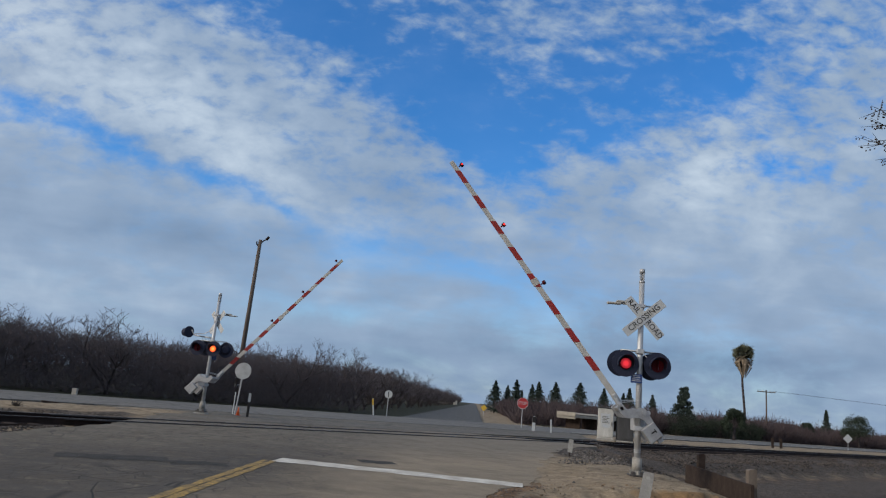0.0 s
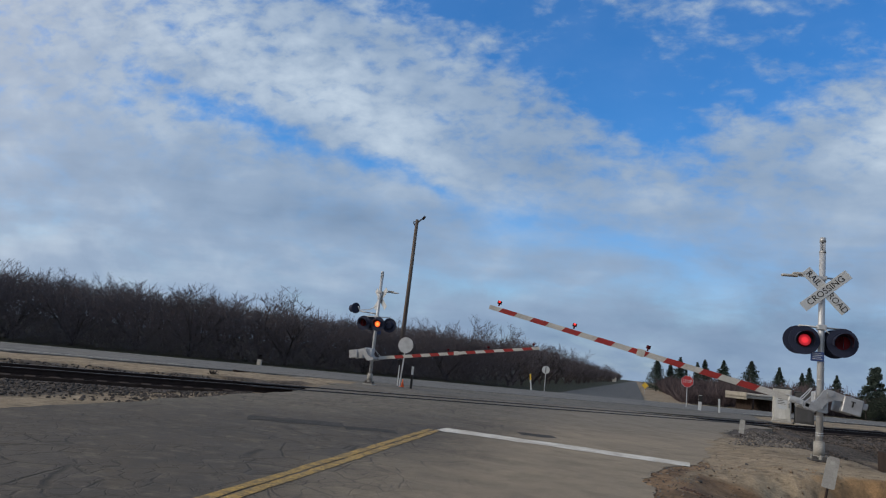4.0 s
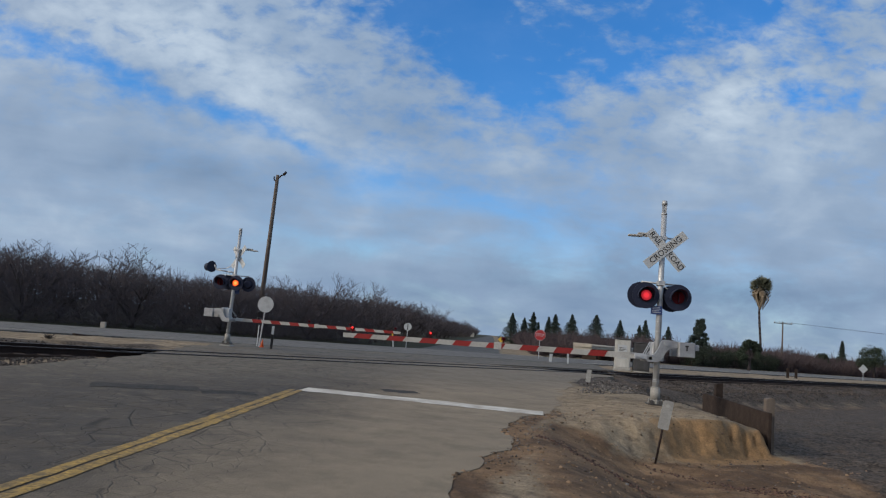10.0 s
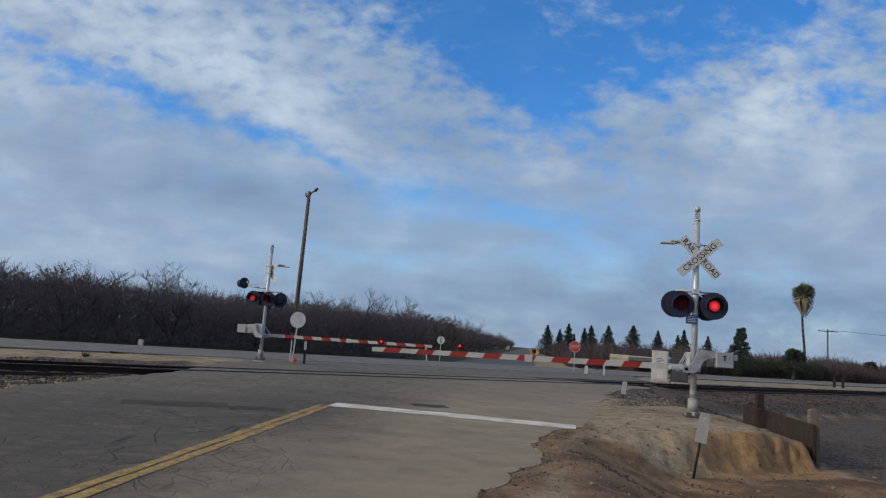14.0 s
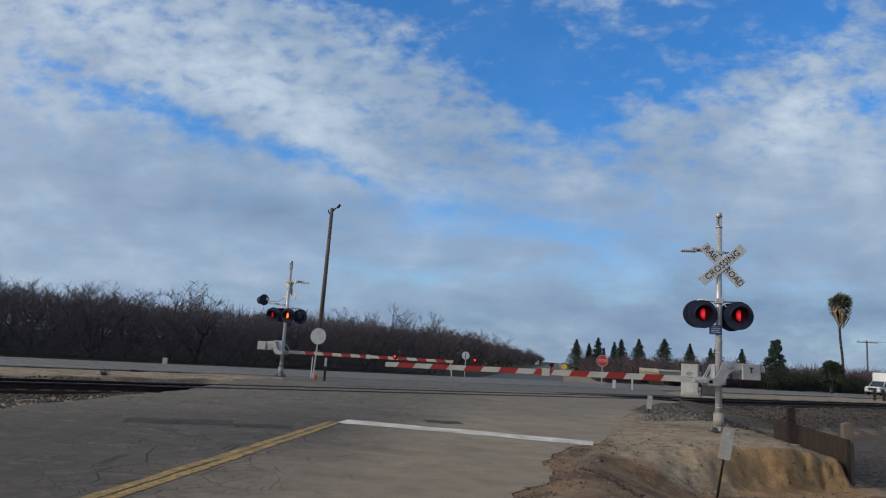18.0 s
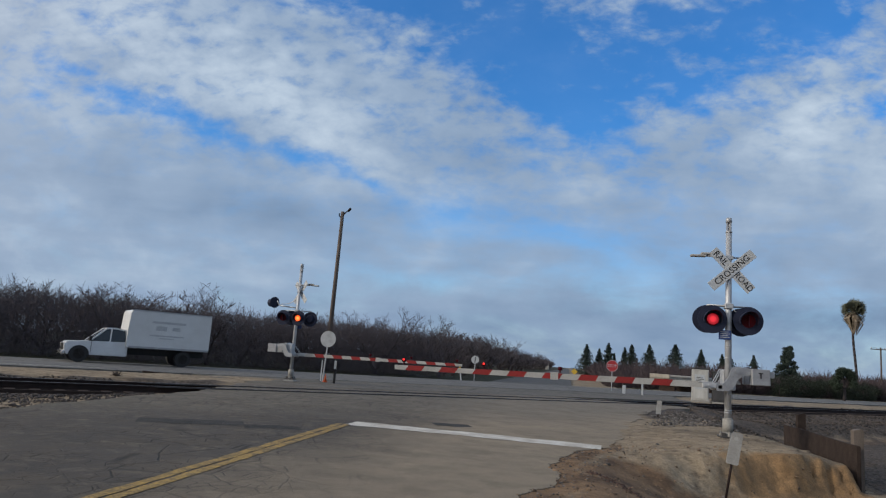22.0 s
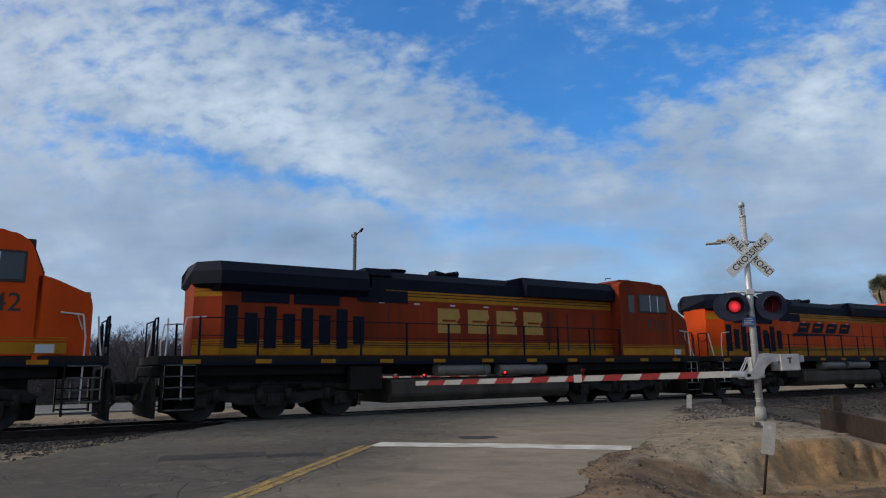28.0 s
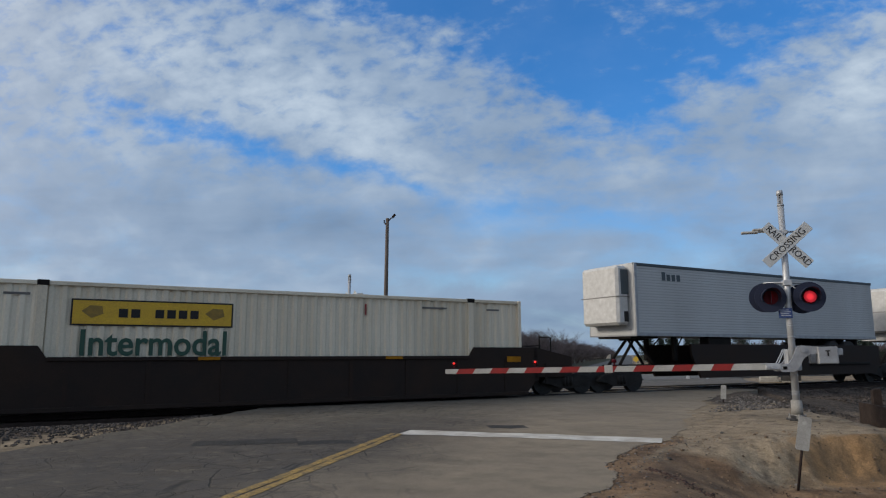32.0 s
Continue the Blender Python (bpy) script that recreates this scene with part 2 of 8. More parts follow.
def asphalt(name, colour, dust, crack_scale=0.9, crack=0.75, dust_lo=0.45, left=None):
    """Old asphalt: aggregate, broad dusty patches and a net of cracks, the cracks also in relief. left: colour and dust of the older lane."""
    mt = bpy.data.materials.new(name)
    mt.use_nodes = True
    nt = mt.node_tree
    N, L = nt.nodes.new, nt.links.new
    p = nt.nodes["Principled BSDF"]
    p.inputs["Roughness"].default_value = 0.9
    p.inputs["Specular IOR Level"].default_value = 0.3
    tc = N("ShaderNodeTexCoord")
    pos = tc.outputs["Object"]

    def noisy(scale, detail=5, rough=0.6, vec=None):
        n = N("ShaderNodeTexNoise")
        n.inputs["Scale"].default_value, n.inputs["Detail"].default_value, n.inputs["Roughness"].default_value = scale, detail, rough
        L(vec or pos, n.inputs["Vector"])
        return n

    def ranged(v, a, b, c=0.0, d=1.0):
        n = N("ShaderNodeMapRange")
        for k, x in zip(("From Min", "From Max", "To Min", "To Max"), (a, b, c, d)):
            n.inputs[k].default_value = x
        L(v, n.inputs["Value"])
        return n.outputs[0]

    def mixed(f, a, b):
        n = N("ShaderNodeMix")
        n.data_type = "RGBA"
        L(f, n.inputs[0])
        for v, s in ((a, n.inputs[6]), (b, n.inputs[7])):
            if isinstance(v, tuple):
                s.default_value = (*v, 1)
            else:
                L(v, s)
        return n.outputs[2]

    warp = N("ShaderNodeVectorMath")
    warp.operation = "MULTIPLY_ADD"
    L(noisy(1.6, 4).outputs["Color"], warp.inputs[0])
    warp.inputs[1].default_value = (0.22, 0.22, 0.0)
    L(pos, warp.inputs[2])
    vor = N("ShaderNodeTexVoronoi")
    vor.feature = "DISTANCE_TO_EDGE"
    vor.inputs["Scale"].default_value = crack_scale
    L(warp.outputs[0], vor.inputs["Vector"])
    vor2 = N("ShaderNodeTexVoronoi")
    vor2.feature = "DISTANCE_TO_EDGE"
    vor2.inputs["Scale"].default_value = crack_scale * 2.9
    L(warp.outputs[0], vor2.inputs["Vector"])
    where = ranged(noisy(0.35, 3).outputs["Fac"], 0.42, 0.56)
    w2 = ranged(noisy(0.55, 4).outputs["Fac"], 0.40, 0.54)
    c1 = ranged(vor.outputs["Distance"], 0.006, 0.03, 1.0, 0.0)
    c2 = ranged(vor2.outputs["Distance"], 0.01, 0.05, 1.0, 0.0)

    def times(a, b):
        n = N("ShaderNodeMath")
        n.operation = "MULTIPLY"
        for v, s in ((a, n.inputs[0]), (b, n.inputs[1])):
            if isinstance(v, float):
                s.default_value = v
            else:
                L(v, s)
        return n.outputs[0]

    mx = N("ShaderNodeMath")
    mx.operation = "MAXIMUM"
    L(times(c1, where), mx.inputs[0]), L(times(c2, times(w2, 0.8)), mx.inputs[1])
    col = mixed(ranged(noisy(0.28, 7, 0.65).outputs["Fac"], dust_lo, dust_lo + 0.25), colour, dust)
    calm = None
    if left:
        ps = N("ShaderNodeSeparateXYZ")
        L(pos, ps.inputs[0])
        lane = N("ShaderNodeMath")
        lane.operation = "MULTIPLY_ADD"
        L(noisy(0.45, 6, 0.65).outputs["Fac"], lane.inputs[0])
        lane.inputs[1].default_value = 3.2
        L(ps.outputs[0], lane.inputs[2])
        older = mixed(ranged(noisy(0.33, 7, 0.65).outputs["Fac"], 0.42, 0.68), left[0], left[1])
        col = mixed(ranged(lane.outputs[0], -2.6, -0.2), older, col)
        calm = ranged(lane.outputs[0], -2.3, -0.3, 1.0, 0.12)
        # dust carried on to the road where it meets the railway
        across = N("ShaderNodeVectorMath")
        across.operation = "DOT_PRODUCT"
        L(pos, across.inputs[0])
        across.inputs[1].default_value = (-0.707, 0.707, 0)
        dusty = N("ShaderNodeMath")
        dusty.operation = "MULTIPLY_ADD"
        L(noisy(0.6, 6, 0.65).outputs["Fac"], dusty.inputs[0])
        dusty.inputs[1].default_value = 3.0
        L(across.outputs["Value"], dusty.inputs[2])
        col = mixed(times(ranged(dusty.outputs[0], 14.2, 17.6), 0.75), col, (0.165, 0.142, 0.112))
    col = mixed(times(ranged(noisy(1.1, 7, 0.7).outputs["Fac"], 0.46, 0.66), 0.5), col, tuple(c * 0.5 for c in colour))
    col = mixed(times(ranged(noisy(2.3, 8, 0.75).outputs["Fac"], 0.52, 0.66), 0.35), col, dust)
    smear = N("ShaderNodeMapping")
    smear.inputs["Scale"].default_value = (1.0, 0.45, 1.0)
    L(pos, smear.inputs[0])
    worn = times(ranged(noisy(4.2, 9, 0.78, smear.outputs[0]).outputs["Fac"], 0.47, 0.62), 0.62)
    col = mixed(times(worn, calm) if calm else worn, col, tuple(c * 0.45 for c in colour))
    agg = noisy(70.0, 2).outputs["Fac"]
    sc = N("ShaderNodeVectorMath")
    sc.operation = "SCALE"
    L(col, sc.inputs[0]), L(ranged(agg, 0.3, 0.7, 0.7, 1.25), sc.inputs[3])
    net = times(mx.outputs[0], calm) if calm else mx.outputs[0]
    col = mixed(times(net, crack), sc.outputs[0], (0.014, 0.013, 0.012))
    L(col, p.inputs["Base Color"])
    bp, bp2 = N("ShaderNodeBump"), N("ShaderNodeBump")
    bp.inputs["Strength"].default_value, bp.inputs["Distance"].default_value = 0.35, 0.012
    L(agg, bp.inputs["Height"])
    bp2.inputs["Strength"].default_value, bp2.inputs["Distance"].default_value = 0.6, -0.02
    L(net, bp2.inputs["Height"]), L(bp.outputs[0], bp2.inputs["Normal"])
    L(bp2.outputs[0], p.inputs["Normal"])
    return mt


def soil():
    """Earth of several kinds, laid where the mesh's soil layer says: dry sand, gravel, damp brown earth, grass."""
    mt = bpy.data.materials.new("soil")
    mt.use_nodes = True
    nt = mt.node_tree
    N, L = nt.nodes.new, nt.links.new
    p = nt.nodes["Principled BSDF"]
    p.inputs["Roughness"].default_value, p.inputs["Specular IOR Level"].default_value = 0.95, 0.2
    pos = N("ShaderNodeTexCoord").outputs["Object"]
    layer = N("ShaderNodeAttribute")
    layer.attribute_name = "soil"
    sep = N("ShaderNodeSeparateColor")
    L(layer.outputs["Color"], sep.inputs[0])

    def noisy(scale, detail=5, rough=0.62):
        n = N("ShaderNodeTexNoise")
        n.inputs["Scale"].default_value, n.inputs["Detail"].default_value, n.inputs["Roughness"].default_value = scale, detail, rough
        L(pos, n.inputs["Vector"])
        return n.outputs["Fac"]

    def ranged(v, a, b, c=0.0, d=1.0):
        n = N("ShaderNodeMapRange")
        for k, x in zip(("From Min", "From Max", "To Min", "To Max"), (a, b, c, d)):
            n.inputs[k].default_value = x
        L(v, n.inputs["Value"])
        return n.outputs[0]

    def mixed(f, a, b):
        n = N("ShaderNodeMix")
        n.data_type = "RGBA"
        L(f, n.inputs[0])
        for v, s in ((a, n.inputs[6]), (b, n.inputs[7])):
            if isinstance(v, tuple):
                s.default_value = (*v, 1)
            else:
                L(v, s)
        return n.outputs[2]

    def ragged(v):
        n = N("ShaderNodeMath")
        n.operation = "MULTIPLY_ADD"
        L(noisy(1.7, 7, 0.7), n.inputs[0])
        n.inputs[1].default_value = 0.9
        L(v, n.inputs[2])
        return ranged(n.outputs[0], 0.75, 1.15)

    sand = mixed(ranged(noisy(0.5, 6), 0.4, 0.62), (0.30, 0.235, 0.158), (0.215, 0.165, 0.11))
    sand = mixed(ranged(noisy(4.0, 5), 0.52, 0.7), sand, (0.12, 0.09, 0.065))
    damp = mixed(ranged(noisy(0.9, 6), 0.42, 0.6), (0.105, 0.066, 0.040), (0.235, 0.148, 0.083))
    ochre = mixed(ranged(noisy(2.2, 6), 0.4, 0.65), (0.29, 0.178, 0.088), (0.19, 0.122, 0.066))
    vor = N("ShaderNodeTexVoronoi")
    vor.inputs["Scale"].default_value = 17.0
    L(pos, vor.inputs["Vector"])
    stone = N("ShaderNodeSeparateColor")
    L(vor.outputs["Color"], stone.inputs[0])
    gravel = mixed(stone.outputs[0], (0.03, 0.025, 0.02), (0.12, 0.096, 0.078))
    grass = mixed(ranged(noisy(3.0, 6), 0.35, 0.65), (0.022, 0.026, 0.014), (0.045, 0.042, 0.024))
    col = mixed(ragged(sep.outputs[1]), sand, damp)
    col = mixed(ragged(sep.outputs[0]), col, gravel)
    col = mixed(ragged(sep.outputs[2]), col, grass)
    col = mixed(ragged(layer.outputs["Alpha"]), col, ochre)
    fine = noisy(38.0, 3)
    clods = N("ShaderNodeVectorMath")
    clods.operation = "SCALE"
    L(col, clods.inputs[0]), L(ranged(noisy(2.6, 9, 0.8), 0.36, 0.64, 0.7, 1.22), clods.inputs[3])
    col = clods.outputs[0]
    sc = N("ShaderNodeVectorMath")
    sc.operation = "SCALE"
    L(col, sc.inputs[0]), L(ranged(fine, 0.3, 0.7, 0.7, 1.2), sc.inputs[3])
    L(sc.outputs[0], p.inputs["Base Color"])
    b1, b2 = N("ShaderNodeBump"), N("ShaderNodeBump")
    b1.inputs["Strength"].default_value, b1.inputs["Distance"].default_value = 0.7, 0.06
    b2.inputs["Strength"].default_value, b2.inputs["Distance"].default_value = 0.6, 0.015
    L(noisy(5.0, 6), b1.inputs["Height"]), L(fine, b2.inputs["Height"]), L(b1.outputs[0], b2.inputs["Normal"])
    L(b2.outputs[0], p.inputs["Normal"])
    return mt


GALV = material("galvanised steel", (0.50, 0.515, 0.53), 0.45, 0.35, (0.36, 0.37, 0.38), 4, bump=0.05, fine=0.04)
ALU = material("cast aluminium", (0.42, 0.43, 0.44), 0.45, 0.55, (0.27, 0.27, 0.275), 5, bump=0.05, fine=0.04)
WHITE = material("white paint", (0.47, 0.465, 0.44), 0.55, 0, (0.33, 0.318, 0.29), 3)
SIGNW = material("white sign sheeting", (0.42, 0.465, 0.52), 0.5, 0, (0.46, 0.46, 0.43), 6, bump=0.03)
BLACK = material("black paint", (0.018, 0.018, 0.02), 0.5, 0, (0.03, 0.028, 0.026), 4, bump=0.05, spec=0.2)
DARKBACK = material("weathered black enamel", (0.019, 0.024, 0.047), 0.6, 0, (0.025, 0.03, 0.055), 5, bump=0.04, spec=0.2)
RED = material("red sheeting", (0.30, 0.022, 0.02), 0.55, 0, (0.21, 0.026, 0.023), 5, bump=0.03, spec=0.3)
BLUE_P = material("blue sign sheeting", (0.02, 0.05, 0.20), 0.5, 0, (0.03, 0.06, 0.16), 5, bump=0.03)
LENS = material("red lens", (0.085, 0.005, 0.010), 0.5, 0, (0.055, 0.004, 0.008), 30, bump=0.2, detail=120, spec=0.12)
DARKMETAL = material("dirty dark steel", (0.10, 0.095, 0.09), 0.65, 0.3, (0.05, 0.045, 0.042), 5, bump=0.2)
def lit_lens(name, core, edge, strength):
    """A glowing round lens, brightest round its bulb."""
    mt = bpy.data.materials.new(name)
    mt.use_nodes = True
    nt = mt.node_tree
    N, L = nt.nodes.new, nt.links.new
    p = nt.nodes["Principled BSDF"]
    p.inputs["Base Color"].default_value, p.inputs["Roughness"].default_value = (*edge, 1), 0.35
    tc, ln, mr, ramp, ns = N("ShaderNodeTexCoord"), N("ShaderNodeVectorMath"), N("ShaderNodeMapRange"), N("ShaderNodeMix"), N("ShaderNodeTexNoise")
    ln.operation = "LENGTH"
    L(tc.outputs["Object"], ln.inputs[0])
    ns.inputs["Scale"].default_value = 60
    mr.interpolation_type = "SMOOTHSTEP"
    mr.inputs["From Min"].default_value, mr.inputs["From Max"].default_value = 0.015, 0.115
    L(ln.outputs["Value"], mr.inputs["Value"])
    ramp.data_type = "RGBA"
    ramp.inputs[6].default_value, ramp.inputs[7].default_value = (*core, 1), (*edge, 1)
    L(mr.outputs[0], ramp.inputs[0]), L(ramp.outputs[2], p.inputs["Emission Color"])
    p.inputs["Emission Strength"].default_value = strength
    return mt


BULB = material("lit red bulb", (1.0, 0.03, 0.02), 0.3, 0, (0.9, 0.02, 0.02), 20, glow=1.2, bump=0)
LIT = lit_lens("lit red lens", (0.95, 0.035, 0.05), (0.26, 0.004, 0.009), 1.0)
LITDIM = lit_lens("faintly lit red lens", (0.5, 0.015, 0.02), (0.16, 0.004, 0.008), 0.8)
LITAMBER = lit_lens("lit orange red lens", (1.0, 0.45, 0.08), (0.9, 0.09, 0.012), 1.25)
WOOD = material("weathered pole wood", (0.13, 0.10, 0.08), 0.85, 0, (0.07, 0.055, 0.045), 5, streak=True, bump=0.4)
OLDWOOD = material("old dark timber", (0.055, 0.039, 0.031), 0.85, 0, (0.028, 0.021, 0.018), 4, streak=False, bump=0.5, spec=0.15)
POSTWOOD = material("grey post wood", (0.17, 0.135, 0.11), 0.85, 0, (0.09, 0.075, 0.06), 5, streak=True, bump=0.4)
CONC = material("pale concrete", (0.36, 0.35, 0.32), 0.85, 0, (0.24, 0.23, 0.21), 3, bump=0.3)
ORANGE_CONE = material("orange plastic", (0.75, 0.13, 0.03), 0.5, 0, (0.55, 0.10, 0.03), 6)
YELLOW = material("yellow sheeting", (0.70, 0.45, 0.03), 0.5, 0, (0.55, 0.36, 0.05), 5, bump=0.03)
# rust brown, darkened further to hold the shade on the rails' sides
RUST = material("rusty rail steel", (0.04, 0.026, 0.022), 0.75, 0.2, (0.022, 0.016, 0.015), 5, bump=0.3, spec=0.2)
SHINE = material("worn rail head", (0.22, 0.20, 0.19), 0.45, 0.8, (0.12, 0.10, 0.09), 5, bump=0.05)
RUBBER = material("black rubber", (0.015, 0.015, 0.016), 0.8, 0, (0.03, 0.03, 0.03), 8)
GLASS = material("dark glass", (0.02, 0.025, 0.03), 0.06, 0, (0.03, 0.035, 0.04), 2, bump=0, fine=0)
CHROME = material("bright metal", (0.6, 0.6, 0.6), 0.2, 0.9, (0.4, 0.4, 0.4), 4, bump=0)


# ---- mesh helpers ----
def part(name, bm, mat, parent=None, label="", at=None):
    """Links a bmesh as one mesh object under a thing or a part."""
    me = bpy.data.meshes.new(name)
    bm.to_mesh(me)
    bm.free()
    ob = new(name, me)
    for mt in (mat if isinstance(mat, (list, tuple)) else [mat]):
        me.materials.append(mt)
    if parent is not None:
        ob.parent = parent
    if at is not None:
        ob.matrix_basis = at
    if label:
        ob["label"] = label
    return ob


def base(name, m, label, category, group="", kind=""):
    """An empty at the foot of a thing."""
    ob = new(name)
    ob.empty_display_size = 0.2
    ob.matrix_basis = m
    return tagged(ob, label, category, group, kind)


def add_box(bm, x0, x1, y0, y1, z0, z1, bevel=0.0, mat=0, m=None):
    r = bmesh.ops.create_cube(bm, size=1)
    vs = r["verts"]
    for v in vs:
        v.co = Vector(((x0 + x1) / 2 + v.co.x * (x1 - x0), (y0 + y1) / 2 + v.co.y * (y1 - y0), (z0 + z1) / 2 + v.co.z * (z1 - z0)))
    fs = {f for v in vs for f in v.link_faces}
    for f in fs:
        f.material_index = mat
    if bevel:
        bmesh.ops.bevel(bm, geom=list({e for v in vs for e in v.link_edges}), offset=bevel, segments=1, affect="EDGES", material=-1)
        vs = None
    if m is not None and vs is not None:
        bmesh.ops.transform(bm, matrix=m, verts=vs)
    return vs


def box(*a, **k):
    bm = bmesh.new()
    add_box(bm, *a, **k)
    return bm


def add_tube(bm, p0, p1, r0, r1=None, n=10, mat=0, caps=True):
    """A round bar from p0 to p1."""
    p0, p1 = Vector(p0), Vector(p1)
    r1 = r0 if r1 is None else r1
    q = (p1 - p0).to_track_quat("Z", "Y")
    rings = []
    for p, r in ((p0, r0), (p1, r1)):
        rings.append([bm.verts.new(p + q @ Vector((r * math.cos(k * 2 * math.pi / n), r * math.sin(k * 2 * math.pi / n), 0))) for k in range(n)])
    for k in range(n):
        f = bm.faces.new((rings[0][k], rings[0][(k + 1) % n], rings[1][(k + 1) % n], rings[1][k]))
        f.smooth, f.material_index = n > 6, mat
    if caps:
        bm.faces.new(rings[1]).material_index = mat
        bm.faces.new(rings[0][::-1]).material_index = mat


def tube(p0, p1, r0, r1=None, n=10):
    bm = bmesh.new()
    add_tube(bm, p0, p1, r0, r1, n)
    return bm


def add_path(bm, pts, r, n=6):
    for a, b in zip(pts, pts[1:]):
        add_tube(bm, a, b, r, r, n)


def add_prism(bm, pts, y0, y1, mat=0, axis="y"):
    """The outline pts, in x and z, drawn out from y0 to y1 (axis x: outline in y and z)."""
    def at(a, b, c):
        return (a, c, b) if axis == "y" else ((c, a, b) if axis == "x" else (a, b, c))
    lo, hi = [bm.verts.new(at(a, b, y0)) for a, b in pts], [bm.verts.new(at(a, b, y1)) for a, b in pts]
    n, made = len(pts), []
    for k in range(n):
        made.append(bm.faces.new((lo[k], lo[(k + 1) % n], hi[(k + 1) % n], hi[k])))
    made += [bm.faces.new(lo[::-1]), bm.faces.new(hi)]
    for f in made:
        f.material_index = mat
    bmesh.ops.recalc_face_normals(bm, faces=made)


def prism(pts, y0, y1, axis="y"):
    bm = bmesh.new()
    add_prism(bm, pts, y0, y1, 0, axis)
    return bm


def add_disc(bm, c, r, d, n=24, mat=0, way=(0, -1, 0)):
    """A flat drum at c, d deep along way."""
    c, w = Vector(c), Vector(way).normalized()
    add_tube(bm, c, c + w * d, r, r, n, mat)


def letters(text, size, mat, m, parent, name="lettering", depth=0.004, squeeze=1.0, label="", slant=0.0, bold=0.0):
    """Words in the built-in font, centred, standing up in the plane of m's x and z, facing its -y."""
    cu = bpy.data.curves.new("text", "FONT")
    cu.body, cu.size, cu.align_x, cu.align_y, cu.extrude, cu.shear = text, size, "CENTER", "CENTER", depth / 2, slant
    cu.resolution_u = 3
    cu.offset = bold * size * 0.5
    tmp = bpy.data.objects.new("text", cu)
    scene.collection.objects.link(tmp)
    bpy.context.view_layer.update()
    me = bpy.data.meshes.new_from_object(tmp.evaluated_get(bpy.context.evaluated_depsgraph_get()))
    bpy.data.objects.remove(tmp)
    bpy.data.curves.remove(cu)
    me.materials.clear()
    me.materials.append(mat)
    me.transform(Matrix.Diagonal((squeeze, 1, 1, 1)))
    ob = new(name, me)
    ob.parent = parent
    ob.matrix_basis = m @ pose(0, 0, 0, 90, 0, 0)
    if label:
        ob["label"] = label
    return ob


def rounded(pts, r=0.06):
    """The outline with its corners cut."""
    out, n = [], len(pts)
    for k in range(n):
        a, b, c = Vector(pts[k - 1]), Vector(pts[k]), Vector(pts[(k + 1) % n])
        u, v = (a - b), (c - b)
        q = min(r, u.length * 0.4, v.length * 0.4)
        out += [tuple(b + u.normalized() * q), tuple(b + v.normalized() * q)]
    return out


LATER = []      # the moving vehicles' own keys, called by motions()

# ---- ground, roads, railway ----
D, NRM = Vector((0.7071068, 0.7071068, 0)), Vector((-0.7071068, 0.7071068, 0))   # along the railway, across it
RAIL_OFF, RAIL_TOP, GAUGE = 20.4, 0.10, 1.435
ALONG = Matrix.Rotation(radians(45), 4, "Z")       # x along the railway, y across it


def step(v, a, b):
    k = min(max((v - a) / (b - a), 0.0), 1.0)
    return k * k * (3 - 2 * k)


def rise(x, y):
    """The hump on which the railway lies."""
    o = (y - x) * 0.7071068
    return 0.095 * step(o, 13.5, 18.5) * (1 - step(o, 23.0, 27.0))


def road_right(y, broken=True):
    """The broken edge of the near road's asphalt on its right side."""
    e = -0.40 + 0.45 * step(y, 6.6, 9.2) + 1.12 * step(y, 11.4, 14.5)
    if y > 14.5:
        e += 0.16 * (y - 14.5)
    if y > 27:
        e += 0.4 * (y - 27)
    if not broken:
        return min(e, 5.2)
    e += 0.34 * noise.noise((0, y * 0.55, 3.3)) + 0.15 * noise.noise((4, y * 1.3, 1.1)) + 0.05 * noise.noise((9, y * 4, 5)) + 0.02 * noise.noise((6, y * 11, 2))
    return min(e, 5.2)


def road_left(y):
    e = -9.4 + 0.25 * noise.noise((7, y * 0.8, 2)) + 0.1 * noise.noise((2, y * 3, 8))
    if y > 17:
        e -= 0.25 * min(y - 17, 8)
    return e


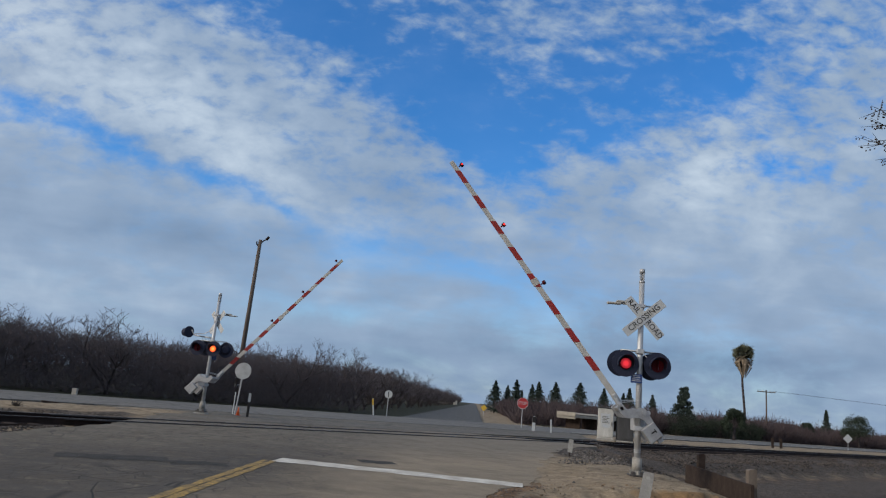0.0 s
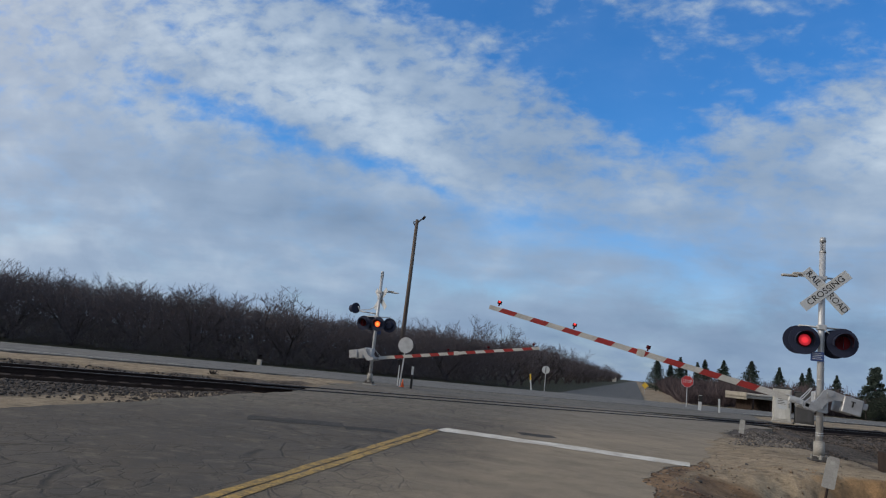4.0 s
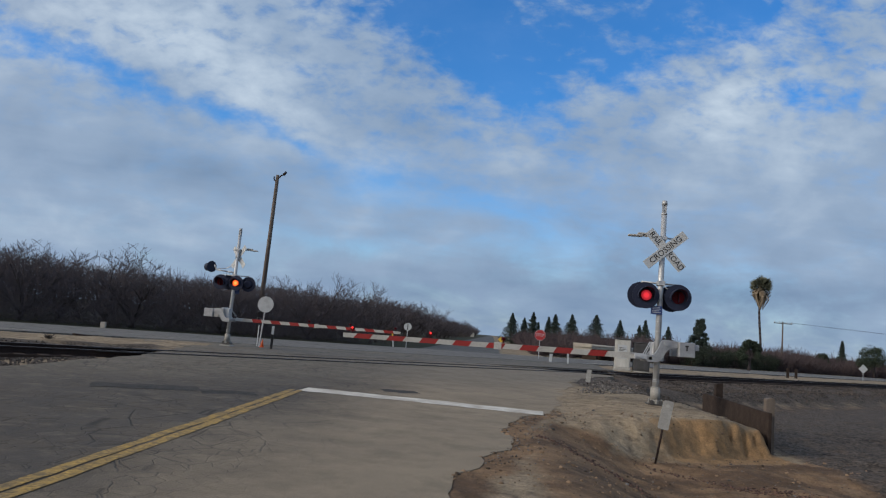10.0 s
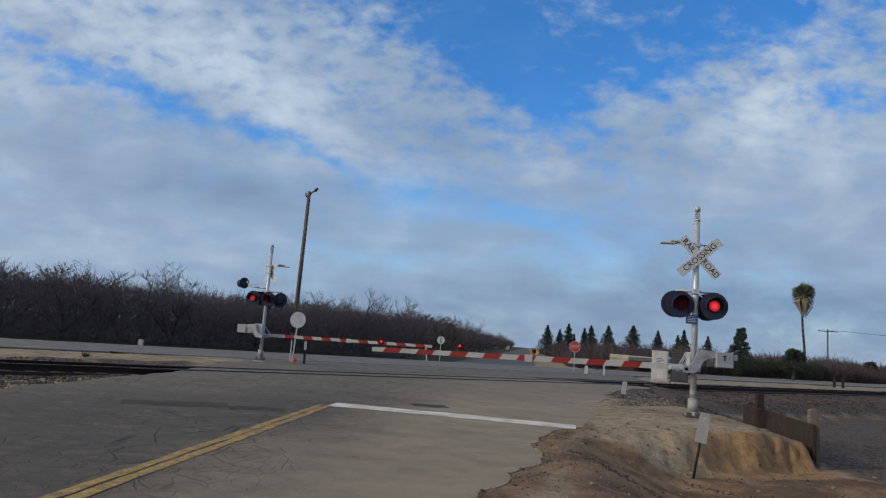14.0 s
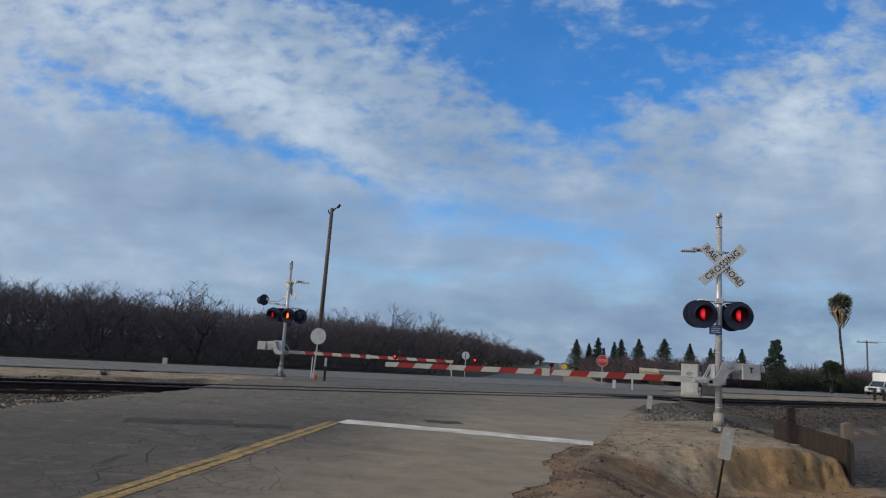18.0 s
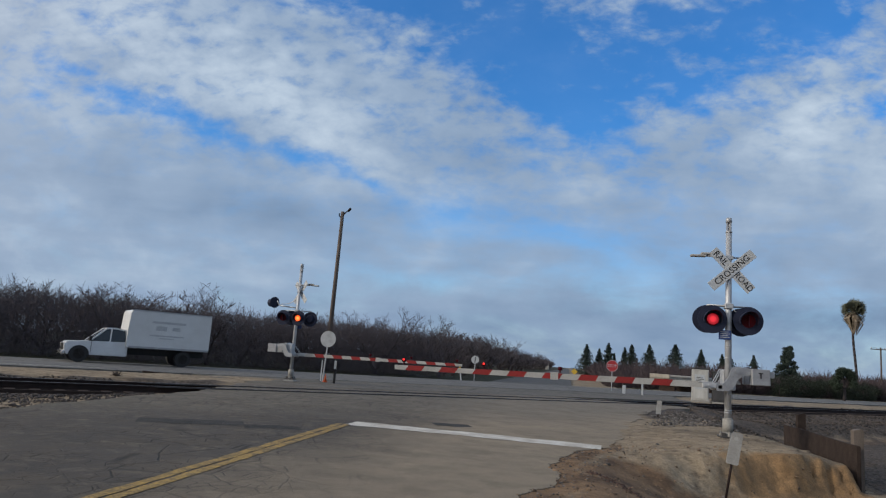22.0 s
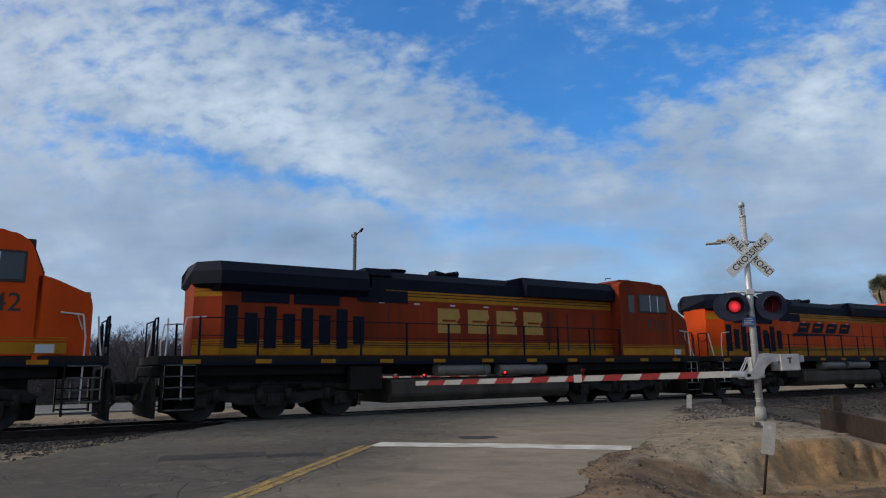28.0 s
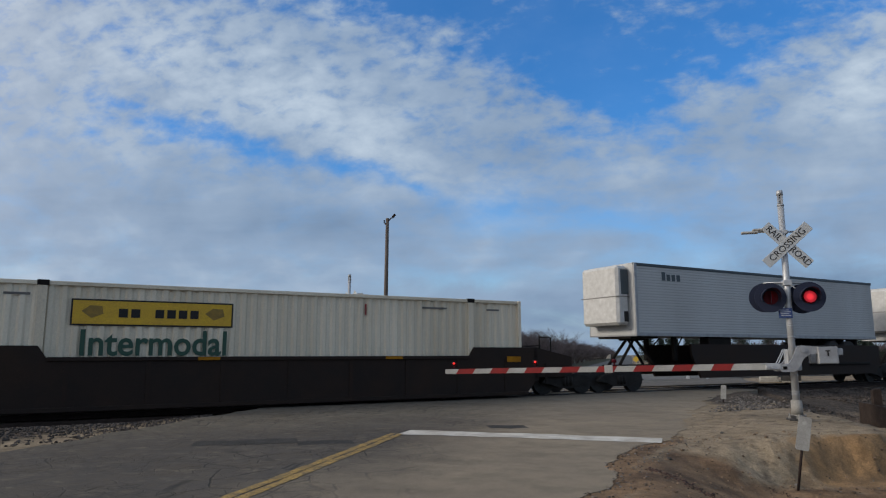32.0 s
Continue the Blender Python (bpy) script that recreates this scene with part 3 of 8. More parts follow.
def height(x, y):
    h = rise(x, y) - (0.009 if -1.2 < x < 9 and y < 30 else 0.045)
    o, s = (y - x) * 0.7071068, (x + y) * 0.7071068
    if x > -1:
        # washed-out verge and the bank on which the signal stands
        edge = 12.75 + (x - 1.2) * 0.42 + 0.22 * noise.noise((x * 1.3, 0, 4)) + 0.1 * noise.noise((x * 4, 2, 4))
        wide = 1.7 - 1.3 * step(x, 1.6, 4.6)
        gully = 0.07 * noise.noise((x * 1.1, y * 1.1, 8)) - (0.03 + 0.09 * step(x, 3.4, 4.8)) * (1 - min(abs(noise.noise((x * 3.4, y * 0.7, 5))) * 3.5, 1)) + 0.06 * noise.noise((x * 5, y * 5, 3)) + 0.06 * noise.noise((x * 11, y * 11, 3))
        behind = step(y + gully, edge - wide, edge + 0.3 - 0.15 * step(x, 2, 5))
        right = 1 - step(x, 5.42, 5.62)
        bank = behind * right
        out = step(x, 0.4, 2.4)
        top = 0.13 * step(x, 1.2, 3.0) * (1 - step(y, 17.6, 20.5)) - 0.16 * step(x, 4.6, 5.35)
        pit = -0.50 * out * (1 - step(o, 13.5, 15.5)) * (1 - step(o, -6, -14) if o < 0 else 1)
        pit += 0.10 * noise.noise((x * 0.6, y * 0.6, 9)) * out
        far = -0.22 * step(x, 5.4, 6.5) * step(o, 9, 12) * (1 - step(o, 17.0, 18.6))
        h += bank * top + (1 - bank) * min(pit, 0.0) + far
        h += 0.022 * noise.noise((x * 7, y * 7, 6)) * out * (1 - bank) + 0.03 * max(noise.noise((x * 3.1, y * 3.1, 12)) - 0.1, 0) * out
        h += 0.05 * noise.noise((x * 1.7, y * 1.7, 2)) * out * (1 - 0.6 * bank) + 0.02 * noise.noise((x * 5, y * 5, 2)) * out
    if x < -9 and 22.5 < o < 29:
        h += 0.07 + 0.15 * noise.noise((x * 0.5, y * 0.7, 6)) + 0.04 * noise.noise((x * 2.4, y * 2.4, 6))
    if o > 38.7:
        h -= 0.10 * step(o, 38.7, 42)
    # the earth lies low beside the rails outside the crossing
    aside = max(step(x, road_right(y) + 0.6, road_right(y) + 2.0), 1 - step(x, road_left(y) - 1.4, road_left(y) - 0.3))
    h -= 0.17 * aside * step(o, 17.8, 18.7) * (1 - step(o, 22.0, 23.0))
    if x < road_left(y):
        h -= 0.13 * aside * step(o, 16.6, 18.4) * (1 - step(o, 20.0, 20.6))
    # nothing of the earth stands through the asphalt
    if o < 30 and road_left(y) - 0.1 < x < road_right(y) - 0.25:
        h = min(h, rise(x, y) - 0.045)
    return h


def earth_kind(x, y):
    """Gravel, damp earth, grass, ochre cut, each 0 to 1."""
    o, s = (y - x) * 0.7071068, (x + y) * 0.7071068
    gravel = step(o, 13.2, 15.0) * (1 - step(o, 22.6, 23.8)) * max(step(x, 1.9, 3.4), 1 - step(x, -11.2, -10.2))
    if x > 1 and y < 20:
        gravel *= step(y + x * 0.35, 17.4, 19.4) if x < 6 else 1.0
    damp = 0.0
    if x > -0.6:
        edge = 12.75 + (x - 1.2) * 0.42
        damp = max(0.75 * (1 - step(y, edge - 1.6, edge - 0.6)) * step(x, -0.1, 0.6), 0.9 * step(x, 5.6, 6.6) * (1 - step(o, 13, 15)))
        gravel = max(gravel, 0.72 * step(x, 5.6, 6.4) * (1 - step(o, 13, 15)))
        damp = max(damp, 0.95 * (1 - step(abs(x - 1.3 - (12.3 - y) * 0.1), 0.2, 1.0)) * (1 - step(abs(y - 10.9), 0.9, 2.2)))
    if y < 14.5 and x > -1.5:
        damp = max(damp, 0.9 * (1 - step(x - road_right(y), 0.1, 0.75)) * (1 - 0.6 * step(y, 12.6, 14.2)))
    grass = step(o, 38.7, 39.5) * (1 - step(x, -5.8, -5.2)) + 0.55 * step(o, 41.5, 44) * step(x, 4, 6)
    ochre = 0.0
    if 1.6 < x < 5.7:
        edge = 12.75 + (x - 1.2) * 0.42
        ochre = 0.95 * step(y, edge - 1.9, edge - 0.7) * (1 - step(y, edge - 0.05, edge + 0.45)) * step(x, 1.9, 3.9)
    return gravel, damp, min(grass, 1.0), ochre


def spaced(a, b, fine_a, fine_b, fine, grow=1.25, most=60.0):
    """Grid lines from a to b, close between fine_a and fine_b and ever wider beyond."""
    mid = [fine_a + fine * k for k in range(int((fine_b - fine_a) / fine) + 1)]
    lo, d, v = [], fine, fine_a
    while v > a:
        d = min(d * grow, most)
        v -= d
        lo.append(max(v, a))
    hi, d, v = [], fine, mid[-1]
    while v < b:
        d = min(d * grow, most)
        v += d
        hi.append(min(v, b))
    return lo[::-1] + mid + hi


def make_ground():
    xs, ys = spaced(-2500, 2500, -0.6, 8.0, 0.08, 1.10), spaced(-400, 3500, 6.5, 19.0, 0.08, 1.09)
    verts = [(x, y, height(x, y)) for y in ys for x in xs]
    w = len(xs)
    faces = [(j * w + i, j * w + i + 1, (j + 1) * w + i + 1, (j + 1) * w + i) for j in range(len(ys) - 1) for i in range(w - 1)]
    me = bpy.data.meshes.new("ground")
    me.from_pydata(verts, [], faces)
    lay = me.attributes.new("soil", "FLOAT_COLOR", "POINT")
    lay.data.foreach_set("color", [c for x, y, z in verts for c in earth_kind(x, y)])
    me.polygons.foreach_set("use_smooth", [True] * len(faces))
    me.materials.append(soil())
    ob = new("ground", me)
    tagged(ob, "bare sandy ground with damp brown earth and grass", "ground", kind="structure")


def strip(name, lines, mat, label, category, thick=0.12):
    """A slab over rows of points: each row (y, left, right), in columns, its top at z(x, y)."""
    bm = bmesh.new()
    rows = []
    for pts in lines:
        rows.append([bm.verts.new(p) for p in pts])
    for a, b in zip(rows, rows[1:]):
        for k in range(len(a) - 1):
            bm.faces.new((a[k], a[k + 1], b[k + 1], b[k])).smooth = True
    edges = [e for e in bm.edges if e.is_boundary]
    for e in edges:
        e.smooth = False
    r = bmesh.ops.extrude_edge_only(bm, edges=edges)
    for g in r["geom"]:
        if isinstance(g, bmesh.types.BMVert):
            g.co.z -= thick
    return tagged(part(name, bm, mat), label, category, kind="structure")


ROAD = asphalt("cracked road asphalt", (0.20, 0.16, 0.115), (0.275, 0.222, 0.155), 1.5, 0.6, 0.34, ((0.058, 0.051, 0.045), (0.094, 0.081, 0.067)))
HIGHWAY = asphalt("pale highway asphalt", (0.15, 0.146, 0.138), (0.19, 0.178, 0.158), 0.25, 0.4, 0.45)
FARROAD = asphalt("far road asphalt", (0.095, 0.093, 0.091), (0.135, 0.127, 0.111), 0.3, 0.4, 0.5)
ROADWHITE = material("worn white road paint", (0.66, 0.62, 0.54), 0.7, 0, (0.36, 0.31, 0.25), 2.2, spread=0.2, fine=0.2, bump=0.4)
ROADYELLOW = material("worn yellow road paint", (0.46, 0.28, 0.05), 0.75, 0, (0.10, 0.08, 0.05), 5.5, spread=0.3, fine=0.3, bump=0.4, detail=30)

make_ground()


def road_rows():
    ys = [-30, -25, -20, -15, -10, -5] + [k * 0.22 for k in range(-10, 38)] + [8.4 + k * 0.07 for k in range(90)] + [14.7 + k * 0.22 for k in range(78)]
    rows = []
    for y in ys:
        a, b, c = road_left(y), road_right(y, False) - 0.75, road_right(y)
        xs = [a] + [-8.6 + (b + 8.6) * k / 14 for k in range(15)] + [max(c, b + 0.06)]
        rows.append([(x, y, rise(x, y) + 0.003 * noise.noise((k * 0.7, y * 0.5, 1)) * (0 < k < 15)) for k, x in enumerate(xs)])
    return rows


strip("road", road_rows(), ROAD, "old cracked asphalt road with dusty patches", "road")
# the apron between the railway and the highway
rows = []
for k in range(28):
    o = 22.6 + k * 0.33
    row = []
    for j in range(33):
        s0, s1 = 10.0 - (o - 22.6) * 0.2, 32.0 + (o - 22.6) * 1.1
        s = s0 + (s1 - s0) * j / 32 + (0.5 * noise.noise((o, j, 1)) if j in (0, 32) else 0)
        p = D * s + NRM * o
        row.append((p.x, p.y, max(rise(p.x, p.y), 0) + 0.006 - (0.02 if j in (0, 32) else 0)))
    rows.append(row)
strip("apron", rows, asphalt("dusty apron asphalt", (0.125, 0.115, 0.10), (0.175, 0.153, 0.122), 0.4, 0.5, 0.4), "dusty asphalt apron between railway and highway", "road")


def highway_rows():
    out = []
    for k in range(140):
        s = -160 + k * 5.0
        out.append([tuple(D * s + NRM * (30.2 + j * 1.05) + Vector((0, 0, 0.018 + 0.02 * (1 - abs(j - 4) / 4)))) for j in range(9)][::-1])
    return out


strip("highway", highway_rows(), HIGHWAY, "pale two-lane highway beside the railway", "road")
strip("far_road", [[(-5.5 + j * 1.5, 50 + k * 10.0, 0.008 - (0.02 if j in (0, 4) else 0)) for j in range(5)] for k in range(120)], FARROAD, "straight asphalt road running off between orchards", "road")


def painted(name, pts, w, mat, label, thick=0.004, rag=0.009, lift=0.003):
    """A painted line along pts, with an uneven edge."""
    bm, prev = bmesh.new(), None
    total = []
    for a, b in zip(pts, pts[1:]):
        a, b = Vector(a), Vector(b)
        n = max(int((b - a).length / 0.18), 1)
        total += [(a.lerp(b, k / n), (b - a).normalized()) for k in range(n)]
    total.append((Vector(pts[-1]), (Vector(pts[-1]) - Vector(pts[-2])).normalized()))
    for k, (p, d) in enumerate(total):
        side = Vector((-d.y, d.x, 0))
        l, r = p + side * (w / 2 + rag * noise.noise((p.x * 3, p.y * 3, 1)) * 2), p - side * (w / 2 + rag * noise.noise((p.x * 3, p.y * 3, 7)) * 2)
        cur = [bm.verts.new((q.x, q.y, rise(q.x, q.y) + p.z + lift + thick)) for q in (l, r)]
        if prev:
            bm.faces.new((prev[0], prev[1], cur[1], cur[0]))
        prev = cur
    return tagged(part(name, bm, mat), label, "road marking", kind="structure")


painted("stop_line", [(-4.02, 13.60, 0), (-1.5, 13.53, 0), (0.84, 13.38, 0)], 0.72, ROADWHITE, "worn white stop line painted on asphalt", rag=0.05, lift=0.002)
for side in (-0.082, 0.082):
    painted("centre_line", [(-3.50 + side, -6, 0), (-3.68 + side, 4.75, 0), (-3.82 + side, 8.0, 0), (-4.08 + side, 13.3, 0)], 0.13, ROADYELLOW, "worn yellow centre line painted on asphalt", lift=0.002, rag=0.016)
# darker squares of mended asphalt
PATCH = asphalt("dark patching asphalt", (0.040, 0.037, 0.034), (0.060, 0.054, 0.047), 1.5, 0.4, 0.4)
for a, b, w in (((-7.0, 11.0, 0), (-5.45, 11.85, 0), 0.75), ((-5.3, 11.55, 0), (-4.45, 12.0, 0), 0.6), ((-2.6, 14.95, 0), (-1.85, 15.25, 0), 0.55)):
    painted("asphalt_patch", [a, b], w, PATCH, "dark patch of mended asphalt on the road", rag=0.09, lift=0.0)
for o, c, lab, w in ((31.0, ROADWHITE, "white highway edge line", 0.12), (34.3, ROADYELLOW, "yellow highway centre line", 0.1), (34.6, ROADYELLOW, "yellow highway centre line", 0.1), (37.9, ROADWHITE, "white highway edge line", 0.12)):
    for a, b in ((-60, 5), (40, 160)):
        painted("highway_line", [D * a + NRM * o + Vector((0, 0, 0.024)), D * b + NRM * o + Vector((0, 0, 0.024))], w, c, lab, rag=0.01)

def railway():
    thing = base("railway_track", ALONG @ Matrix.Translation((0, RAIL_OFF, 0)), "single railway track with rusty rails through the crossing", "railway track", kind="structure")
    prof = [(-0.07, -0.06), (-0.07, -0.045), (-0.012, -0.03), (-0.012, 0.055), (-0.036, 0.065), (-0.036, RAIL_TOP), (0.036, RAIL_TOP), (0.036, 0.065), (0.012, 0.055), (0.012, -0.03), (0.07, -0.045), (0.07, -0.06)]
    for sgn in (-1, 1):
        y = sgn * GAUGE / 2
        rail = part("rail", prism([(y + a, b + (0.02 if b > 0 else 0)) for a, b in prof], -400, 700, "x"), RUST, thing)
        part("rail_head", box(-400, 700, y - 0.034, y + 0.034, RAIL_TOP + 0.016, RAIL_TOP + 0.024), SHINE, rail, "worn bright rail head")
    # dark flangeway gaps inside the crossing
    for y in (-GAUGE / 2 + 0.09, GAUGE / 2 - 0.09, -GAUGE / 2 - 0.09, GAUGE / 2 + 0.09):
        part("flangeway", box(4.6, 27.5, y - 0.045, y + 0.045, 0.09, 0.108), RUBBER, thing, "dark rubber flangeway strip")
    # added dark boards stand in for the shade below rails and sleeper ends
    part("sleeper_beam", box(27.7, 420, -1.40, -1.31, -0.32, -0.022), OLDWOOD, thing, "dark board added for the shade along the sleeper ends")
    part("sleeper_beam", box(-140, 4.3, -1.40, -1.31, -0.36, -0.022), OLDWOOD, thing, "dark board added for the shade along the sleeper ends")
    tie = box(-0.115, 0.115, -1.3, 1.3, -0.14, -0.03, 0.01)
    first = part("tie", tie, OLDWOOD, thing, at=Matrix.Translation((28.2, 0, 0)))
    for k in range(1, 90):
        o = bpy.data.objects.new("tie", first.data)
        scene.collection.objects.link(o)
        o.parent = thing
        o.matrix_basis = pose(28.2 + 0.53 * k if k < 60 else 3.9 - 0.53 * (k - 60), 0.05 * noise.noise((k, 0, 0)), 0, 0, 0, 1.5 * noise.noise((k, 3, 0)))
    return thing


railway()


def ballast():
    """Loose stones: a bed under the rails outside the crossing, and thousands of stones on it."""
    rng = random.Random(5)
    stone = material("ballast stone", (0.135, 0.122, 0.11), 0.95, 0, (0.07, 0.06, 0.053), 3, bump=0.3)
    nt = stone.node_tree
    p = nt.nodes["Principled BSDF"]
    geo, mr, sc = nt.nodes.new("ShaderNodeNewGeometry"), nt.nodes.new("ShaderNodeMapRange"), nt.nodes.new("ShaderNodeVectorMath")
    sc.operation = "SCALE"
    mr.inputs["To Min"].default_value, mr.inputs["To Max"].default_value = 0.3, 1.8
    nt.links.new(geo.outputs["Random Per Island"], mr.inputs["Value"])
    nt.links.new(p.inputs["Base Color"].links[0].from_socket, sc.inputs[0])
    nt.links.new(mr.outputs[0], sc.inputs[3])
    nt.links.new(sc.outputs[0], p.inputs["Base Color"])
    t = (1 + 5 ** 0.5) / 2
    ico = [Vector(v).normalized() for v in ((-1, t, 0), (1, t, 0), (-1, -t, 0), (1, -t, 0), (0, -1, t), (0, 1, t), (0, -1, -t), (0, 1, -t), (t, 0, -1), (t, 0, 1), (-t, 0, -1), (-t, 0, 1))]
    tri = [(0, 11, 5), (0, 5, 1), (0, 1, 7), (0, 7, 10), (0, 10, 11), (1, 5, 9), (5, 11, 4), (11, 10, 2), (10, 7, 6), (7, 1, 8), (3, 9, 4), (3, 4, 2), (3, 2, 6), (3, 6, 8), (3, 8, 9), (4, 9, 5), (2, 4, 11), (6, 2, 10), (8, 6, 7), (9, 8, 1)]
    brown = stone.copy()
    brown.name = "brown ballast stone"
    for n in brown.node_tree.nodes:
        if n.bl_idname == "ShaderNodeMix":
            n.inputs[6].default_value, n.inputs[7].default_value = (0.082, 0.066, 0.055, 1), (0.042, 0.034, 0.029, 1)
    verts, faces, tint = [], [], []

    def drop(x, y, z, r, kind=None):
        n = len(verts)
        tint.extend([kind if kind else 1 if x > 5.0 + rng.uniform(-1.2, 1.2) or x < -9 else 0] * 20)
        sx, sy, sz = (r * rng.uniform(0.7, 1.3) for _ in range(3))
        a = rng.uniform(0, 6.28)
        c, s = math.cos(a), math.sin(a)
        for v in ico:
            k = rng.uniform(0.75, 1.15)
            vx, vy = v.x * sx * k, v.y * sy * k
            verts.append((x + vx * c - vy * s, y + vx * s + vy * c, z + v.z * sz * 0.75 * k))
        faces.extend((a + n, b + n, c2 + n) for a, b, c2 in tri)

    for _ in range(24000):
        left = rng.random() < 0.3
        s = rng.uniform(-6, 4.2) if left else 26.5 + rng.random() ** 1.6 * 45
        o = rng.uniform(15.5, 22.8) if rng.random() < 0.75 else rng.uniform(14.3, 19)
        p = D * s + NRM * o
        if road_left(p.y) < p.x < road_right(p.y) + 0.2 and o < 26:
            continue
        if not left and p.x < 2.6 + rng.random() * 1.2:
            continue
        if p.x < 6 and not left and p.y + p.x * 0.35 < 18.4 + rng.random() * 1.5:
            continue
        top = bed(o, left)
        drop(p.x, p.y, max(height(p.x, p.y), top) + 0.012, rng.uniform(0.02, 0.045) if left else rng.uniform(0.024, 0.056))
    for _ in range(9000):
        x, y = rng.uniform(1.6, 9.5), rng.uniform(16.0, 27.5)
        o = (y - x) * 0.7071068
        if x < road_right(y) + 0.35 + rng.random() * 0.5 or not 12.4 < o < 19.0 or y + x * 0.35 < 17.9 + rng.random() * 1.4:
            continue
        drop(x, y, max(height(x, y), bed(o) if o > 17.4 else -1) + 0.008, rng.uniform(0.02, 0.05))
    for _ in range(420):      # strays on the verge and the washed-out bank
        x, y = rng.uniform(-0.2, 9), rng.uniform(8, 18)
        if x < road_right(y):
            continue
        drop(x, y, height(x, y) + 0.004, rng.uniform(0.006, 0.02) if rng.random() < 0.93 else rng.uniform(0.02, 0.045))
    for _ in range(260):       # crumbs of asphalt along the broken edge
        y = rng.uniform(7.5, 14.0)
        x = road_right(y) + rng.random() ** 2 * 0.7 - 0.03
        drop(x, y, height(x, y) + 0.004, rng.uniform(0.006, 0.02))
    def flush(name, label, category, mats):
        me = bpy.data.meshes.new(name)
        me.from_pydata(verts, [], faces)
        for mt in mats:
            me.materials.append(mt)
        me.polygons.foreach_set("material_index", tint)
        tagged(new(name, me), label, category, kind="stuff")
        verts.clear(), faces.clear(), tint.clear()

    flush("ballast_stones", "loose grey and brown ballast stones beside the rails", "ballast", [stone, brown])
    earth = []
    for name, a, b in (("brown earth clod", (0.19, 0.125, 0.075), (0.11, 0.072, 0.045)), ("reddish bark litter", (0.10, 0.052, 0.036), (0.055, 0.032, 0.024))):
        mt = brown.copy()
        mt.name = name
        for n in mt.node_tree.nodes:
            if n.bl_idname == "ShaderNodeMix":
                n.inputs[6].default_value, n.inputs[7].default_value = (*a, 1), (*b, 1)
        earth.append(mt)
    for _ in range(1300):      # clods on the washed-out verge, thickest beside the broken asphalt
        y = rng.uniform(6.5, 14.2)
        x = road_right(y) - 0.02 + rng.random() ** 1.7 * 6.5
        drop(x, y, height(x, y) + 0.002, rng.uniform(0.006, 0.02) if rng.random() < 0.9 else rng.uniform(0.02, 0.04), 2)
    for a, b, count, wide in (((0.55, 10.3), (1.75, 9.1), 260, 0.09), ((1.75, 9.1), (2.6, 8.2), 120, 0.06), ((2.3, 11.9), (3.6, 10.6), 130, 0.06), ((3.3, 10.5), (4.9, 10.0), 520, 0.16)):
        for _ in range(count):      # litter washed into the ruts
            k = rng.random()
            x, y = a[0] + (b[0] - a[0]) * k + rng.gauss(0, wide), a[1] + (b[1] - a[1]) * k + rng.gauss(0, wide)
            drop(x, y, height(x, y) + 0.002, rng.uniform(0.008, 0.024), 3)
    flush("soil_clods", "brown clods of earth and reddish litter on the verge", "soil", [brown, brown, *earth])


def bed(o, left=False):
    """The height of the ballast bed's slope."""
    if left and o < RAIL_OFF - 0.6:
        return -0.30 - (1.0 if RAIL_OFF - o > 3.2 else 0)
    return -0.14 - 0.13 * max(step(abs(o - RAIL_OFF), 1.5, 3.1), 0) - (1.0 if abs(o - RAIL_OFF) > 3.2 else 0)


bm = bmesh.new()
for a, b in ((-300, 4.4), (27.6, 600)):
    prof = [(RAIL_OFF + v, -0.36 if abs(v) > 3.0 else bed(RAIL_OFF + v, a < 0)) for v in (-3.1, -2.6, -2.1, -1.5, -0.7, -0.55, 1.5, 2.1, 2.6, 3.1)]
    add_prism(bm, [(o, z) for o, z in prof], a, b, 0, "x")
BED = material("ballast bed", (0.06, 0.053, 0.048), 0.95, 0, (0.03, 0.026, 0.024), 9, spread=0.3, fine=0.3, bump=0.9, detail=25)
bed_ob = tagged(part("ballast_bed", bm, BED), "grey crushed stone bed under the rails", "ballast", kind="structure")
bed_ob.matrix_basis = ALONG
ballast()
# ---- crossing signals ----
GATES, FLASHERS = [], []     # (gate, side), (disc, phase): keyed in motions()


